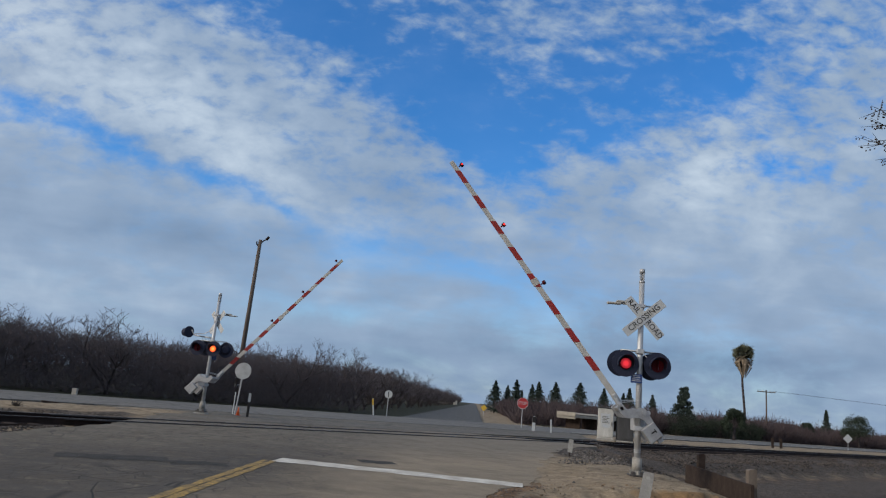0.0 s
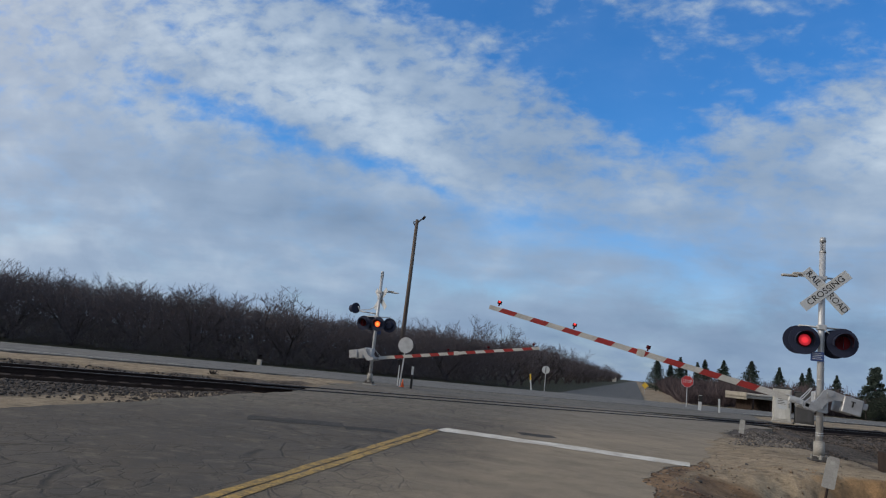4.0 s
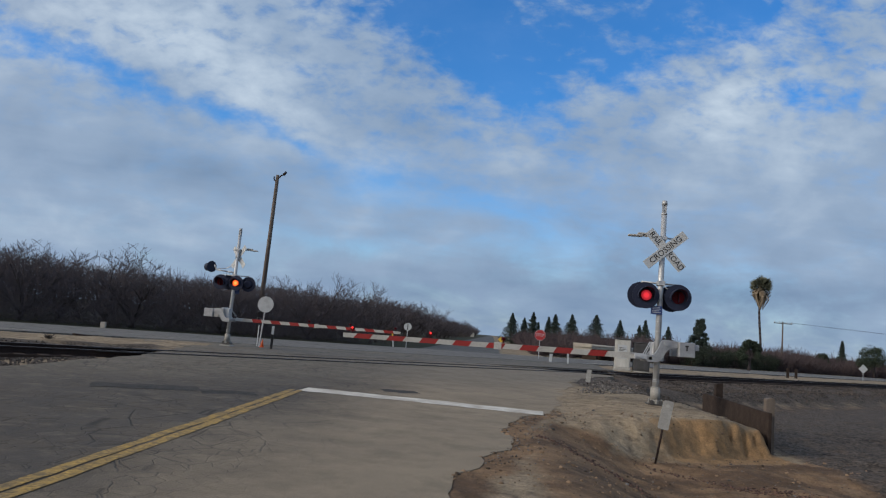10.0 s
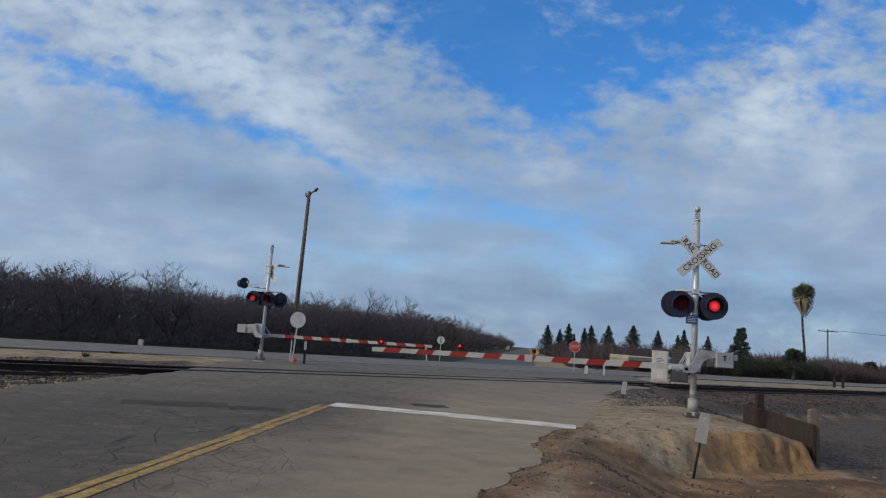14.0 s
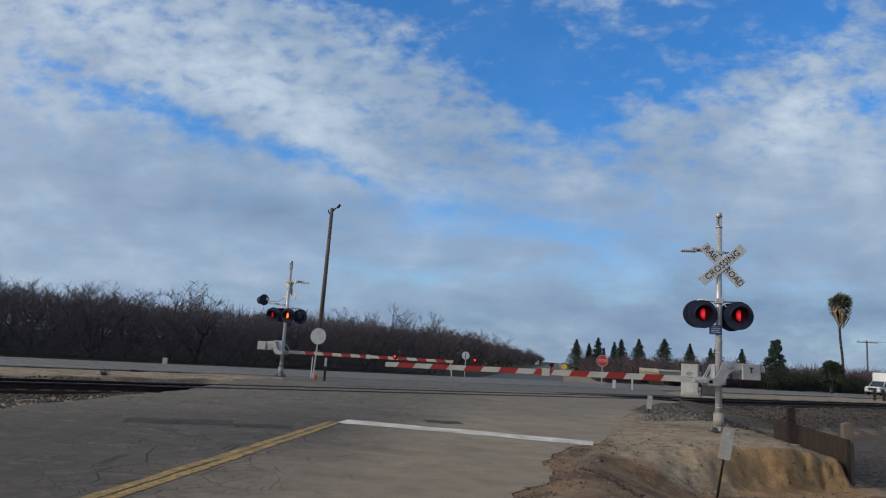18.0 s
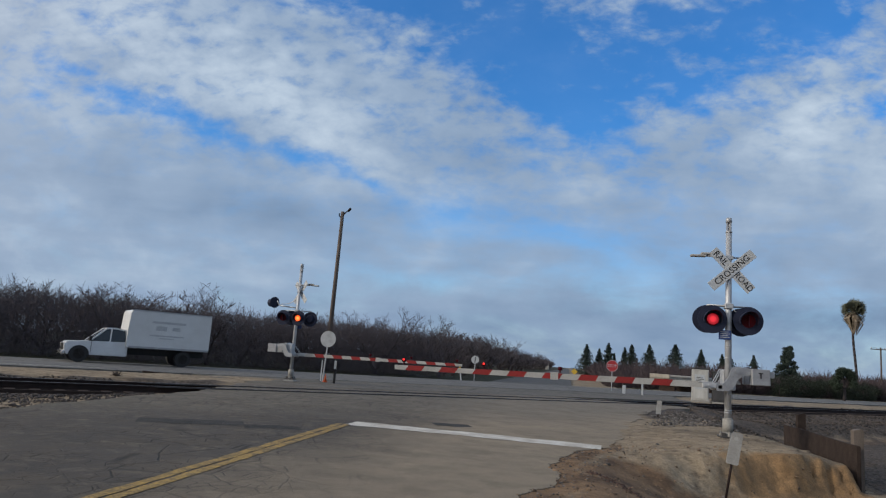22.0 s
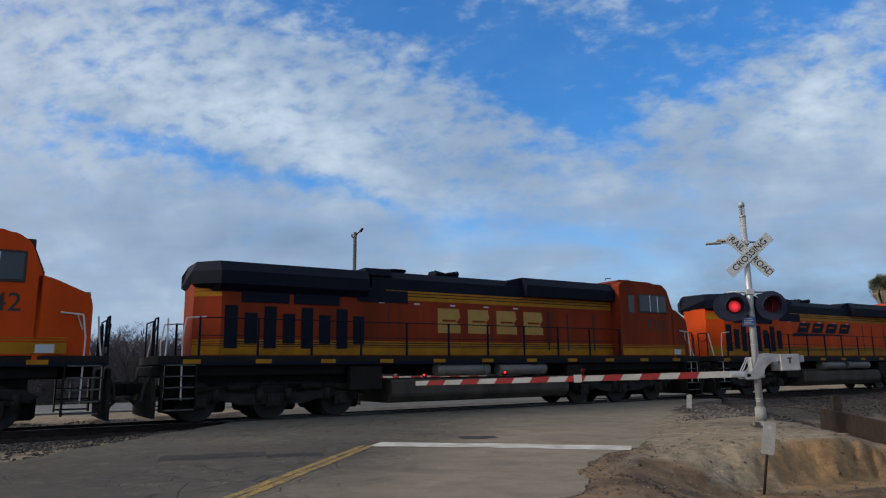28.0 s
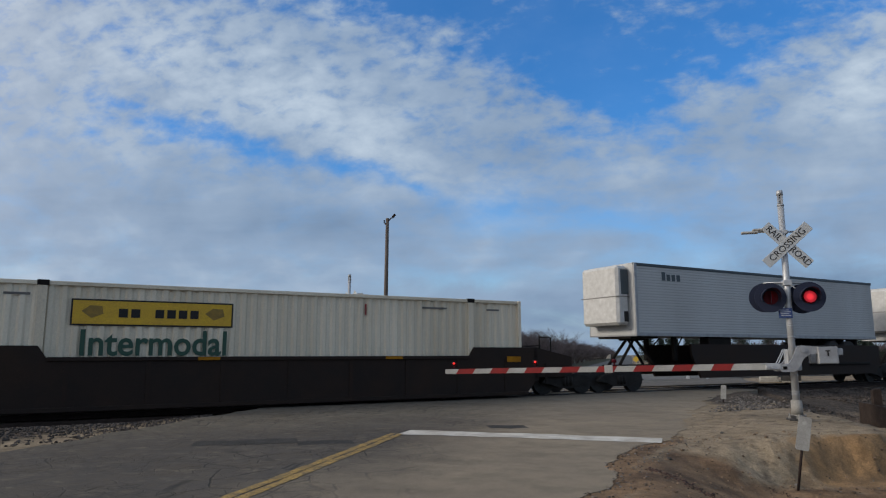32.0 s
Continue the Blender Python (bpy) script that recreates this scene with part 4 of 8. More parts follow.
def lamp_unit(parent, x, z, face, phase, glow=0, away=0.0):
    """A round flashing lamp on a black backplate with a hood; face -1 looks to the road's near end, +1 to the far end."""
    bm = bmesh.new()
    add_disc(bm, (x, face * 0.13, z), 0.318, 0.02, 32, 0, (0, face, 0))
    lamp = part("flashing_lamp", bm, DARKBACK, parent, "round black flashing light unit with red lens")
    bm = bmesh.new()
    n, r, d = 20, 0.20, 0.30
    rim = []
    for k in range(n + 1):      # the hood: an open visor longer above than below
        a = math.pi * (-0.12 + 1.24 * k / n)
        reach = d * (0.45 + 0.55 * math.sin(min(max(a, 0), math.pi)))
        rim.append([(x + rr * math.cos(a), face * (0.15 + f * reach), z + rr * math.sin(a)) for rr, f in ((r, 0), (r, 1), (r - 0.008, 1), (r - 0.008, 0))])
    vs = [[bm.verts.new(p) for p in q] for q in rim]
    for a, b in zip(vs, vs[1:]):
        for i in range(3):
            bm.faces.new((a[i], b[i], b[i + 1], a[i + 1]))
    part("hood", bm, DARKBACK, lamp)
    bm = bmesh.new()
    add_tube(bm, (x, face * 0.02, z), (x, face * 0.13, z), 0.12, 0.2, 18)
    part("housing", bm, DARKBACK, lamp)
    bm = bmesh.new()
    add_disc(bm, (x, face * 0.152, z), 0.15, 0.012, 24, 0, (0, face, 0))
    part("lens", bm, LENS, lamp, "dark red lens")
    # an added glowing disc before the lens; its turning imitates the flashing
    if phase is not None:
        bm = bmesh.new()
        add_disc(bm, (0, -face * 0.0005, 0), 0.125, 0.001, 24, 0, (0, face, 0))
        for f in bm.faces:
            f.material_index = 0 if f.calc_center_median().y * face > 0.0003 and len(f.verts) > 4 else 1
        disc = part("flasher", bm, [(LIT, LITAMBER, LITDIM)[glow], DARKBACK], lamp, "glowing red disc with a dark back, added to imitate the flashing")
        disc.matrix_basis = pose(x, face * 0.20, z)
        FLASHERS.append((disc, phase, away))
    return lamp


def crossing_signal(m, length, label, lamps, buck=0.0, pivot=(0.18, 1.48), slip=(0, 0), side_lamp=False, lean=0.0):
    """A mast with crossbuck, two pairs of flashing lamps and a gate. It faces -y; the gate reaches to -x."""
    thing = base("crossing_signal", m, label, "railway signal", "crossing signals")
    bm = bmesh.new()
    add_tube(bm, (0, 0, 0.30), (lean, 0, 4.62), 0.074, 0.066, 18)
    part("mast", bm, GALV, thing, "galvanised steel mast")
    bm = bmesh.new()
    add_box(bm, -0.19, 0.19, -0.19, 0.19, 0.02, 0.06, 0.008)
    for k in range(4):
        a = math.pi / 4 + k * math.pi / 2
        add_box(bm, 0.15 * math.cos(a) - 0.045, 0.15 * math.cos(a) + 0.045, 0.15 * math.sin(a) - 0.045, 0.15 * math.sin(a) + 0.045, 0.05, 0.13, 0.01)
    part("mast_base", bm, DARKMETAL, thing, "cast base bolted to the footing")
    bm = bmesh.new()
    add_tube(bm, (0, 0, 0.06), (0, 0, 0.14), 0.145, 0.116, 18)
    add_tube(bm, (0, 0, 0.14), (0, 0, 0.42), 0.116, 0.112, 18)
    add_tube(bm, (0, 0, 0.42), (0, 0, 0.445), 0.112, 0.085, 18)
    part("base_sleeve", bm, CONC, thing, "pale grey sleeve round the mast's foot")
    bm = bmesh.new()
    for k in range(4):
        a = k * math.pi / 2
        x, y = 0.15 * math.cos(a), 0.15 * math.sin(a)
        add_tube(bm, (x, y, -0.12), (x, y, 0.16), 0.014, 0.014, 6)
        add_tube(bm, (x, y, 0.06), (x, y, 0.10), 0.028, 0.028, 6)
    add_box(bm, -0.24, 0.24, -0.24, 0.24, -0.45, -0.02, 0.02)
    part("footing", bm, CONC, thing, "dirty concrete footing with bolts")
    bm = bmesh.new()      # slotted finial
    add_tube(bm, (lean, 0, 4.62), (lean, 0, 4.66), 0.072, 0.072, 16)
    for k in range(4):
        a = k * math.pi / 2 + 0.5
        add_box(bm, lean + 0.05 * math.cos(a) - 0.017, lean + 0.05 * math.cos(a) + 0.017, 0.05 * math.sin(a) - 0.017, 0.05 * math.sin(a) + 0.017, 4.66, 4.86)
    add_tube(bm, (lean, 0, 4.86), (lean, 0, 4.97), 0.07, 0.062, 16)
    add_tube(bm, (lean, 0, 4.66), (lean, 0, 4.86), 0.03, 0.03, 8)
    part("finial", bm, GALV, thing)
    # crossbuck
    for turn, words, y in ((42, (("CROSSING", 0.0, 1.05),), -0.115), (-47, (("RAIL", -0.36, 0.44), ("ROAD", 0.36, 0.44)), -0.10)):
        frame_m = Matrix.Rotation(radians(buck), 4, "Z") @ Matrix.Translation((lean * 0.8 + 0.05, y, 3.74)) @ Matrix.Rotation(radians(-turn), 4, "Y")
        blade = part("crossbuck_blade", box(-0.61, 0.61, -0.006, 0.006, -0.115, 0.115, 0.003), SIGNW, thing, "white crossbuck blade with black letters", at=frame_m)
        for word, x, w in words:
            letters(word, 0.195, BLACK, pose(x, -0.0085, 0), blade, squeeze=0.95 if len(word) < 5 else 1.02)
    bm = bmesh.new()
    add_tube(bm, (lean * 0.8 - 0.08, -0.06, 3.74), (lean * 0.8 + 0.12, -0.06, 3.74), 0.02, 0.02, 8)
    add_box(bm, lean * 0.8 - 0.07, lean * 0.8 + 0.07, -0.09, 0.07, 3.69, 3.79, 0.01)
    part("crossbuck_clamp", bm, GALV, thing)
    # small light arm above the crossbuck
    bm = bmesh.new()
    add_tube(bm, (-0.55, -0.05, 4.06), (0.22, -0.05, 4.03), 0.022, 0.022, 8)
    add_box(bm, -0.09, 0.09, -0.08, 0.08, 3.99, 4.08, 0.01)
    part("light_arm", bm, GALV, thing)
    bm = bmesh.new()
    add_box(bm, -0.85, -0.50, -0.12, 0.02, 4.025, 4.075, 0.015)
    add_box(bm, -0.62, -0.36, -0.11, 0.01, 4.075, 4.13, 0.015)
    part("light_head", bm, WHITE, thing, "slim pale light head")
    # lamps on a cross arm
    bm = bmesh.new()
    for y in (-0.05, 0.05):
        add_tube(bm, (-0.62 if side_lamp else -0.46, y, 2.93), (0.60 if side_lamp else 0.50, y, 2.91), 0.018, 0.018, 8)
    add_box(bm, -0.09, 0.09, -0.1, 0.1, 2.86, 2.98, 0.012)
    for x in sorted({row[0] for row in lamps if row[2] == (1 if side_lamp else -1)}):
        add_tube(bm, (x, 0, 2.92), (x, 0, 2.66), 0.028, 0.028, 8)
    add_path(bm, [(0.03, -0.09, 2.9), (0.12, -0.12, 2.8), (0.22, -0.1, 2.75), (0.35, -0.04, 2.7)], 0.012, 6)
    part("lamp_arm", bm, GALV, thing)
    for x, z, face, phase, glow in lamps:
        at = m @ Vector((x, face * 0.2, z))
        az = math.degrees(math.atan2(at.x, at.y))
        lamp_unit(thing, x, z, face, phase, glow, 95 - az if az > 0 else -95 - az)
    if side_lamp:
        bm = bmesh.new()
        add_path(bm, [(0, 0, 3.05), (0.3, 0.1, 3.06), (0.75, 0.15, 3.1), (0.82, 0.15, 3.16), (0.9, 0.15, 3.3)], 0.03, 8)
        add_path(bm, [(0, 0, 3.45), (0.4, 0.05, 3.2), (0.75, 0.12, 3.16)], 0.018, 6)
        part("side_bracket", bm, GALV, thing)
        bm = bmesh.new()
        add_disc(bm, (1.02, 0.12, 3.22), 0.24, 0.03, 24, 0, (0.85, -0.5, 0))
        add_tube(bm, (1.05, 0.10, 3.22), (1.28, -0.02, 3.2), 0.15, 0.17, 14)
        part("side_lamp", bm, DARKBACK, thing, "black lamp turned to the side road")
    sign = part("number_plate_sign", box(-0.135, 0.135, -0.012, 0, 2.16, 2.37, 0.004), BLUE_P, thing, "small blue notice plate with pale lines", at=pose(-0.09, -0.088, 0))
    for k in range(4):
        part("text_bar", box(-0.10, 0.10 - 0.03 * (k % 2), -0.016, -0.0125, 2.205 + k * 0.04, 2.218 + k * 0.04), SIGNW, sign)
    for z in (1.98, 2.02, 1.75, 0.55, 0.60, 0.95):
        part("clamp_band", tube((0, 0, z), (0, 0, z + 0.018), 0.080, 0.080, 16), GALV, thing)
    # gate machine, fixed to the mast
    bm = bmesh.new()
    add_box(bm, -0.10, 0.18, 0.06, 0.38, 1.05, 1.50, 0.02)
    add_tube(bm, (0.18, -0.22, 1.48), (0.18, 0.45, 1.48), 0.055, 0.055, 14)
    add_box(bm, -0.1, 0.12, -0.08, 0.08, 1.05, 1.16, 0.01)
    part("gate_machine", bm, GALV, thing, "grey gate machine clamped to the mast")
    # the gate itself turns about the machine's shaft
    gate = part("gate_arm", gate_mesh(length, slip), WHITE, thing, "red and white striped gate arm")
    stripes(length, gate, slip)
    move = Matrix.Translation((slip[0], 0, slip[1]))
    bm = bmesh.new()       # curved support casting
    outline = rounded([(-0.37, -0.41), (-0.37, -0.25), (-0.20, -0.245), (-0.10, -0.10), (-0.04, 0.08), (0.045, 0.137), (0.42, 0.10), (0.42, -0.03), (0.22, -0.05), (0.09, -0.14), (0.01, -0.30), (-0.09, -0.405)], 0.03)
    add_prism(bm, outline, -0.25, -0.16)
    add_prism(bm, [(a, b) for a, b in outline], 0.44, 0.52)
    add_disc(bm, (0.095, -0.25, 0.05), 0.062, 0.03, 20)
    add_box(bm, -0.33, -0.23, -0.25, 0.5, -0.37, -0.28, 0.01)
    part("gate_casting", bm, ALU, gate, "pale curved gate casting", at=move)
    for y0, y1 in ((-0.31, -0.10), (0.38, 0.56)):
        plate = part("counterweight", box(0.36, 0.74, y0, y1, -0.25, 0.10, 0.015), ALU, gate, "grey counterweight plate", at=move)
    part("counterweight_bracket", box(0.735, 0.84, -0.26, -0.16, -0.08, 0.06, 0.012), ALU, gate, at=move)
    part("stencil_mark", box(0.53, 0.56, -0.3135, -0.310, -0.10, 0.0), BLACK, gate, at=move)
    part("stencil_mark", box(0.50, 0.59, -0.3135, -0.310, 0.0, 0.025), BLACK, gate, at=move)
    bm = bmesh.new()
    add_box(bm, -0.66, -0.36, -0.26, -0.13, -0.36, -0.25, 0.012)
    add_box(bm, -0.74, -0.40, -0.245, -0.15, -0.25, -0.225, 0.006)
    for q in (-0.62, -0.52):
        add_tube(bm, (q, -0.30, -0.30), (q, -0.10, -0.30), 0.028, 0.028, 8)
    add_path(bm, [(-0.44, -0.2, -0.23), (-0.33, -0.12, -0.06), (-0.26, -0.05, 0.06)], 0.011, 6)
    add_path(bm, [(-0.39, -0.2, -0.23), (-0.29, -0.12, -0.06), (-0.23, -0.05, 0.06)], 0.011, 6)
    part("arm_clamp", bm, GALV, gate, at=move)
    for k, d in enumerate((0.22, 2.15, 3.92)):
        x = -(length - d)
        bm = bmesh.new()
        add_tube(bm, (x, -0.20, -0.21), (x, -0.20, -0.15), 0.018, 0.018, 6)
        add_tube(bm, (x - 0.05, -0.20, -0.115), (x + 0.05, -0.20, -0.115), 0.042, 0.042, 12)
        bulb_bm = bmesh.new()
        add_tube(bulb_bm, (x, -0.245, -0.10), (x, -0.256, -0.10), 0.026, 0.018, 12)
        part("gate_light", bm, LENS, gate, "small red gate light", at=move)
        part("bulb", bulb_bm, BULB if k != 2 else LENS, gate, "lit red bulb" if k != 2 else "", at=move)
    gate.matrix_basis = pose(pivot[0], 0, pivot[1])
    GATES.append((gate, length))
    return thing


def arm_ring(v, length, slant, slip, proud=0.0):
    """A slanting section of the tapered arm at v."""
    h, th = 0.054 + 0.016 * (v + length) / length + proud, (0.026 if v < -3.95 else 0.03) + proud
    return [(v + q * slant / 2 + slip[0], -0.20 + y * th, -0.29 + q * h + slip[1]) for q, y in ((-1, -1), (1, -1), (1, 1), (-1, 1))]


def arm_piece(bm, a, b):
    ra, rb = [bm.verts.new(p) for p in a], [bm.verts.new(p) for p in b]
    for i in range(4):
        bm.faces.new((ra[i], ra[(i + 1) % 4], rb[(i + 1) % 4], rb[i]))
    bm.faces.new(ra), bm.faces.new(rb)
    bmesh.ops.recalc_face_normals(bm, faces=bm.faces[:])


def gate_mesh(length, slip):
    """The tapered arm with the sleeve that joins its halves."""
    bm = bmesh.new()
    arm_piece(bm, arm_ring(-length, length, 0, slip), arm_ring(-0.60, length, 0, slip))
    add_box(bm, -3.98 + slip[0], -3.80 + slip[0], -0.236, -0.164, -0.375 + slip[1], -0.205 + slip[1], 0.005)
    return bm


def stripes(length, gate, slip):
    """Slanting red bands round the arm."""
    v = -length + 0.30
    while v < -1.45:
        bm = bmesh.new()
        arm_piece(bm, arm_ring(v, length, 0.08, slip, 0.0025), arm_ring(v + 0.40, length, 0.08, slip, 0.0025))
        part("stripe", bm, RED, gate, "red slanting stripe")
        v += 0.81


RIGHT = ((-0.37, 2.60, -1, 0, 0), (0.39, 2.60, -1, 1, 0), (-0.44, 2.62, 1, None, 0), (0.30, 2.58, 1, None, 0))
LEFT = ((0.55, 2.60, 1, 1, 2), (-0.13, 2.60, 1, 0, 1), (-0.57, 2.60, -1, None, 0), (0.30, 2.62, -1, None, 0))
crossing_signal(pose(3.70, 16.55, 0.11), 7.68, "galvanised crossing signal with lamps, crossbuck and gate", RIGHT, 0.0, (0.10, 1.55), (-0.04, -0.11))
crossing_signal(pose(-11.40, 28.02, 0.06, 0, 0, 180), 7.48, "galvanised crossing signal seen from behind, gate across the road", LEFT, -35.0, slip=(0, -0.12), side_lamp=True)
# ---- small things along the railway and the roads ----
def marker_post(x, y, z, h, lean, label, scale=1.0):
    """A flat white paddle marker on a thin steel stake."""
    thing = base("marker_post", pose(x, y, z, 0, lean, 0), label, "marker post", "white paddle markers")
    w = 0.095 * scale
    bm = bmesh.new()
    add_tube(bm, (0, 0.012, -0.25), (0, 0.012, h - 0.1), 0.02, 0.02, 8)
    part("stake", bm, RUST, thing, "rusty steel stake")
    pts = [(-w, 0.02), (-w * 0.8, 0), (w * 0.8, 0), (w, 0.02), (w, 0.48 * scale), (w * 0.8, 0.50 * scale), (-w * 0.55, 0.50 * scale), (-w * 0.9, 0.46 * scale)]
    paddle = part("paddle", prism([(a, b + h - 0.5 * scale) for a, b in pts], -0.012, 0.0), material("dirty white plastic", (0.40, 0.395, 0.37), 0.6, 0, (0.27, 0.26, 0.24), 6), thing)
    bm = bmesh.new()
    add_disc(bm, (0, -0.0125, h - 0.10 * scale), 0.035 * scale, 0.006, 16)
    part("reflector", bm, WHITE, paddle, "round white reflector")
    return thing


marker_post(2.72, 12.05, -0.42, 1.0, 9.0, "dirty white paddle marker on a rusty stake in the washed-out verge", 1.0)
marker_post(3.05, 23.4, -0.05, 0.62, 4.0, "dirty white paddle marker on a stake in the ballast", 0.85)


def plank_wall():
    """Old timber that holds the bank: two posts and a sagging plank."""
    thing = base("retaining_plank", pose(5.5, 16.9, -0.3), "old dark timber plank held by two wooden posts", "retaining wall")
    bm = bmesh.new()
    rows = []
    for k in range(17):
        y = -2.25 + 4.5 * k / 16
        sag = -0.04 * step(-y, -1.0, 2.2)
        z0, z1 = -0.22, 0.67 + sag + 0.012 * noise.noise((y * 3, 1, 1))
        rows.append([bm.verts.new(p) for p in ((0.09, y, z0), (0.09, y, z1), (0.155, y, z1), (0.155, y, z0))])
    for a, b in zip(rows, rows[1:]):
        for i in range(4):
            bm.faces.new((a[i], a[(i + 1) % 4], b[(i + 1) % 4], b[i]))
    for q in (rows[0], rows[-1]):
        bm.faces.new(q)
    bmesh.ops.recalc_face_normals(bm, faces=bm.faces[:])
    part("plank", bm, OLDWOOD, thing)
    for y, h, mt in ((1.45, 1.02, OLDWOOD), (-1.86, 0.93, POSTWOOD)):
        bm = bmesh.new()
        add_prism(bm, [(0.158, -0.5), (0.335, -0.5), (0.33, h - 0.02), (0.29, h), (0.20, h - 0.015), (0.16, h - 0.04)], y - 0.085, y + 0.085)
        part("post", bm, mt, thing)


plank_wall()


def cabinet():
    thing = base("signal_cabinet", pose(7.60, 41.8, 0.0, 0, 0, -8), "weathered white and grey signal cabinet beside the railway", "cabinet")
    white, grey = material("chalky white cabinet paint", (0.56, 0.56, 0.53), 0.6, 0, (0.33, 0.32, 0.29), 2.5, streak=True), material("grey cabinet paint", (0.06, 0.06, 0.062), 0.7, 0, (0.035, 0.034, 0.034), 3, streak=True)
    part("body", box(-0.45, 0.45, -0.5, 0.5, 0.12, 1.85, 0.02), white, thing)
    part("roof", box(-0.50, 0.50, -0.56, 0.56, 1.85, 1.93, 0.03), grey, thing)
    part("plinth", box(-0.49, 0.49, -0.54, 0.54, -0.1, 0.12, 0.01), CONC, thing)
    door = part("door", box(-0.40, 0.40, -0.53, -0.5, 0.22, 1.78, 0.008), white, thing)
    part("handle", box(0.31, 0.35, -0.56, -0.53, 0.85, 1.1, 0.006), BLACK, door)
    notice = part("notice", box(-0.3, 0.24, -0.536, -0.53, 0.75, 1.55), SIGNW, door, "peeling white notice sheet")
    for k in range(5):
        part("text_bar", box(-0.22, 0.18 - 0.06 * (k % 3), -0.541, -0.5365, 1.02 + 0.085 * k, 1.05 + 0.085 * k), grey, notice)
    side = base("signal_cabinet", pose(8.72, 41.6, 0.0, 0, 0, -8), "dark grey signal cabinet beside a white one", "cabinet")
    part("body", box(-0.50, 0.42, -0.5, 0.55, 0.1, 1.72, 0.02), grey, side)
    part("roof", box(-0.54, 0.46, -0.54, 0.6, 1.72, 1.79, 0.03), grey, side)
    part("door", box(-0.42, 0.34, -0.525, -0.5, 0.2, 1.62, 0.008), grey, side)
    part("plinth", box(-0.52, 0.44, -0.52, 0.58, -0.1, 0.1, 0.01), CONC, side)


cabinet()


def sign_post(name, m, h, label, category, shape, face, back, r, words=None, post=GALV, lean=0.0, rim=None):
    """A sign on a square post; shape is a number of sides (0: a disc)."""
    thing = base(name, m @ pose(0, 0, 0, 0, lean, 0), label, category)
    part("post", box(-0.028, 0.028, 0.0, 0.045, -0.3, h + r * 0.6, 0.004), post, thing)
    n = shape or 36
    off = math.pi / shape if shape == 8 else (math.pi / 2 if shape == 4 else 0)
    pts = [(r * math.cos(off + k * 2 * math.pi / n), h + r * math.sin(off + k * 2 * math.pi / n)) for k in range(n)]
    bm = bmesh.new()
    add_prism(bm, pts, -0.012, -0.002, 0)
    panel = part("panel", bm, face, thing)
    part("panel_back", prism([(a * 0.995, h + (b - h) * 0.995) for a, b in pts], -0.0015, 0.0), back, thing, "bare metal back")
    if rim:
        bm = bmesh.new()
        inner = [(a * 0.93, h + (b - h) * 0.93) for a, b in pts]
        outer = [(a * 0.985, h + (b - h) * 0.985) for a, b in pts]
        for k in range(n):
            q = [bm.verts.new((p[0], -0.0145, p[1])) for p in (outer[k], outer[(k + 1) % n], inner[(k + 1) % n], inner[k])]
            bm.faces.new(q)
        part("rim", bm, rim, panel)
    if words:
        letters(words, r * 0.72, rim, pose(0, -0.0155, h), panel, squeeze=0.85)
    return thing


SIGNRED = material("red stop sign sheeting", (0.42, 0.02, 0.025), 0.5, 0, (0.36, 0.03, 0.03), 6, bump=0.02)
sign_post("stop_sign", pose(3.2, 50.2, -0.25), 2.0, "red octagonal stop sign with white letters on a steel post", "stop sign", 8, SIGNRED, GALV, 0.42, "STOP", rim=SIGNW)
sign_post("round_sign", pose(-10.55, 29.6, 0.0), 1.9, "round grey sign seen from behind on a leaning post", "road sign", 0, GALV, GALV, 0.36, lean=3.0)
mark_sign = sign_post("round_sign", pose(-6.7, 51.5, -0.1), 1.6, "round pale sign with a dark upright mark on a post", "road sign", 0, SIGNW, GALV, 0.29)
part("mark", box(-0.03, 0.03, -0.018, -0.0125, 1.38, 1.82), BLACK, mark_sign)
sign_post("warning_sign", pose(0.95, 92.0, -0.2), 1.15, "yellow warning sign beside the far road", "road sign", 4, YELLOW, GALV, 0.42)
sign_post("diamond_sign", pose(44.7, 86.8, -0.2), 1.55, "small white diamond sign beside the highway", "road sign", 4, SIGNW, GALV, 0.55)


def stake(x, y, z, h, w, mat, label, lean=0.0, cap=None):
    thing = base("stake_post", pose(x, y, z, 0, lean, 0), label, "post")
    part("post", box(-w / 2, w / 2, -w / 4, w / 4, -0.2, h, 0.006), mat, thing)
    if cap:
        part("reflector", box(-w / 2 - 0.004, w / 2 + 0.004, -w / 4 - 0.006, -w / 4 - 0.001, h * 0.62, h - 0.02), cap, thing)


stake(3.75, 46.5, -0.1, 1.05, 0.20, SIGNW, "short white delineator post", 2, BLACK)
stake(4.9, 46.3, -0.1, 0.95, 0.11, SIGNW, "short white delineator post", -2)
stake(-10.85, 30.2, 0, 0.95, 0.05, SIGNW, "thin white marker post")
stake(-9.75, 28.9, 0, 1.0, 0.10, BLACK, "black and white marker post", 0, SIGNW)
stake(-7.6, 51.0, -0.1, 1.2, 0.10, SIGNW, "leaning white marker post with a yellow and black head", -8, YELLOW)
stake(-20.9, 34.8, -0.05, 0.36, 0.26, CONC, "short concrete marker block beside the highway")
for dx in (0, 0.75):
    stake(27.6 + dx, 66.8, -0.2, 1.0, 0.22, OLDWOOD, "dark stubby post beside the highway")


def cone(x, y):
    thing = base("traffic_cone", pose(x, y, 0.03), "small orange traffic cone on the dirt", "traffic cone")
    part("foot", box(-0.10, 0.10, -0.10, 0.10, 0, 0.02, 0.006), ORANGE_CONE, thing)
    part("body", tube((0, 0, 0.02), (0, 0, 0.34), 0.075, 0.018, 16), ORANGE_CONE, thing)


cone(-10.2, 29.0)


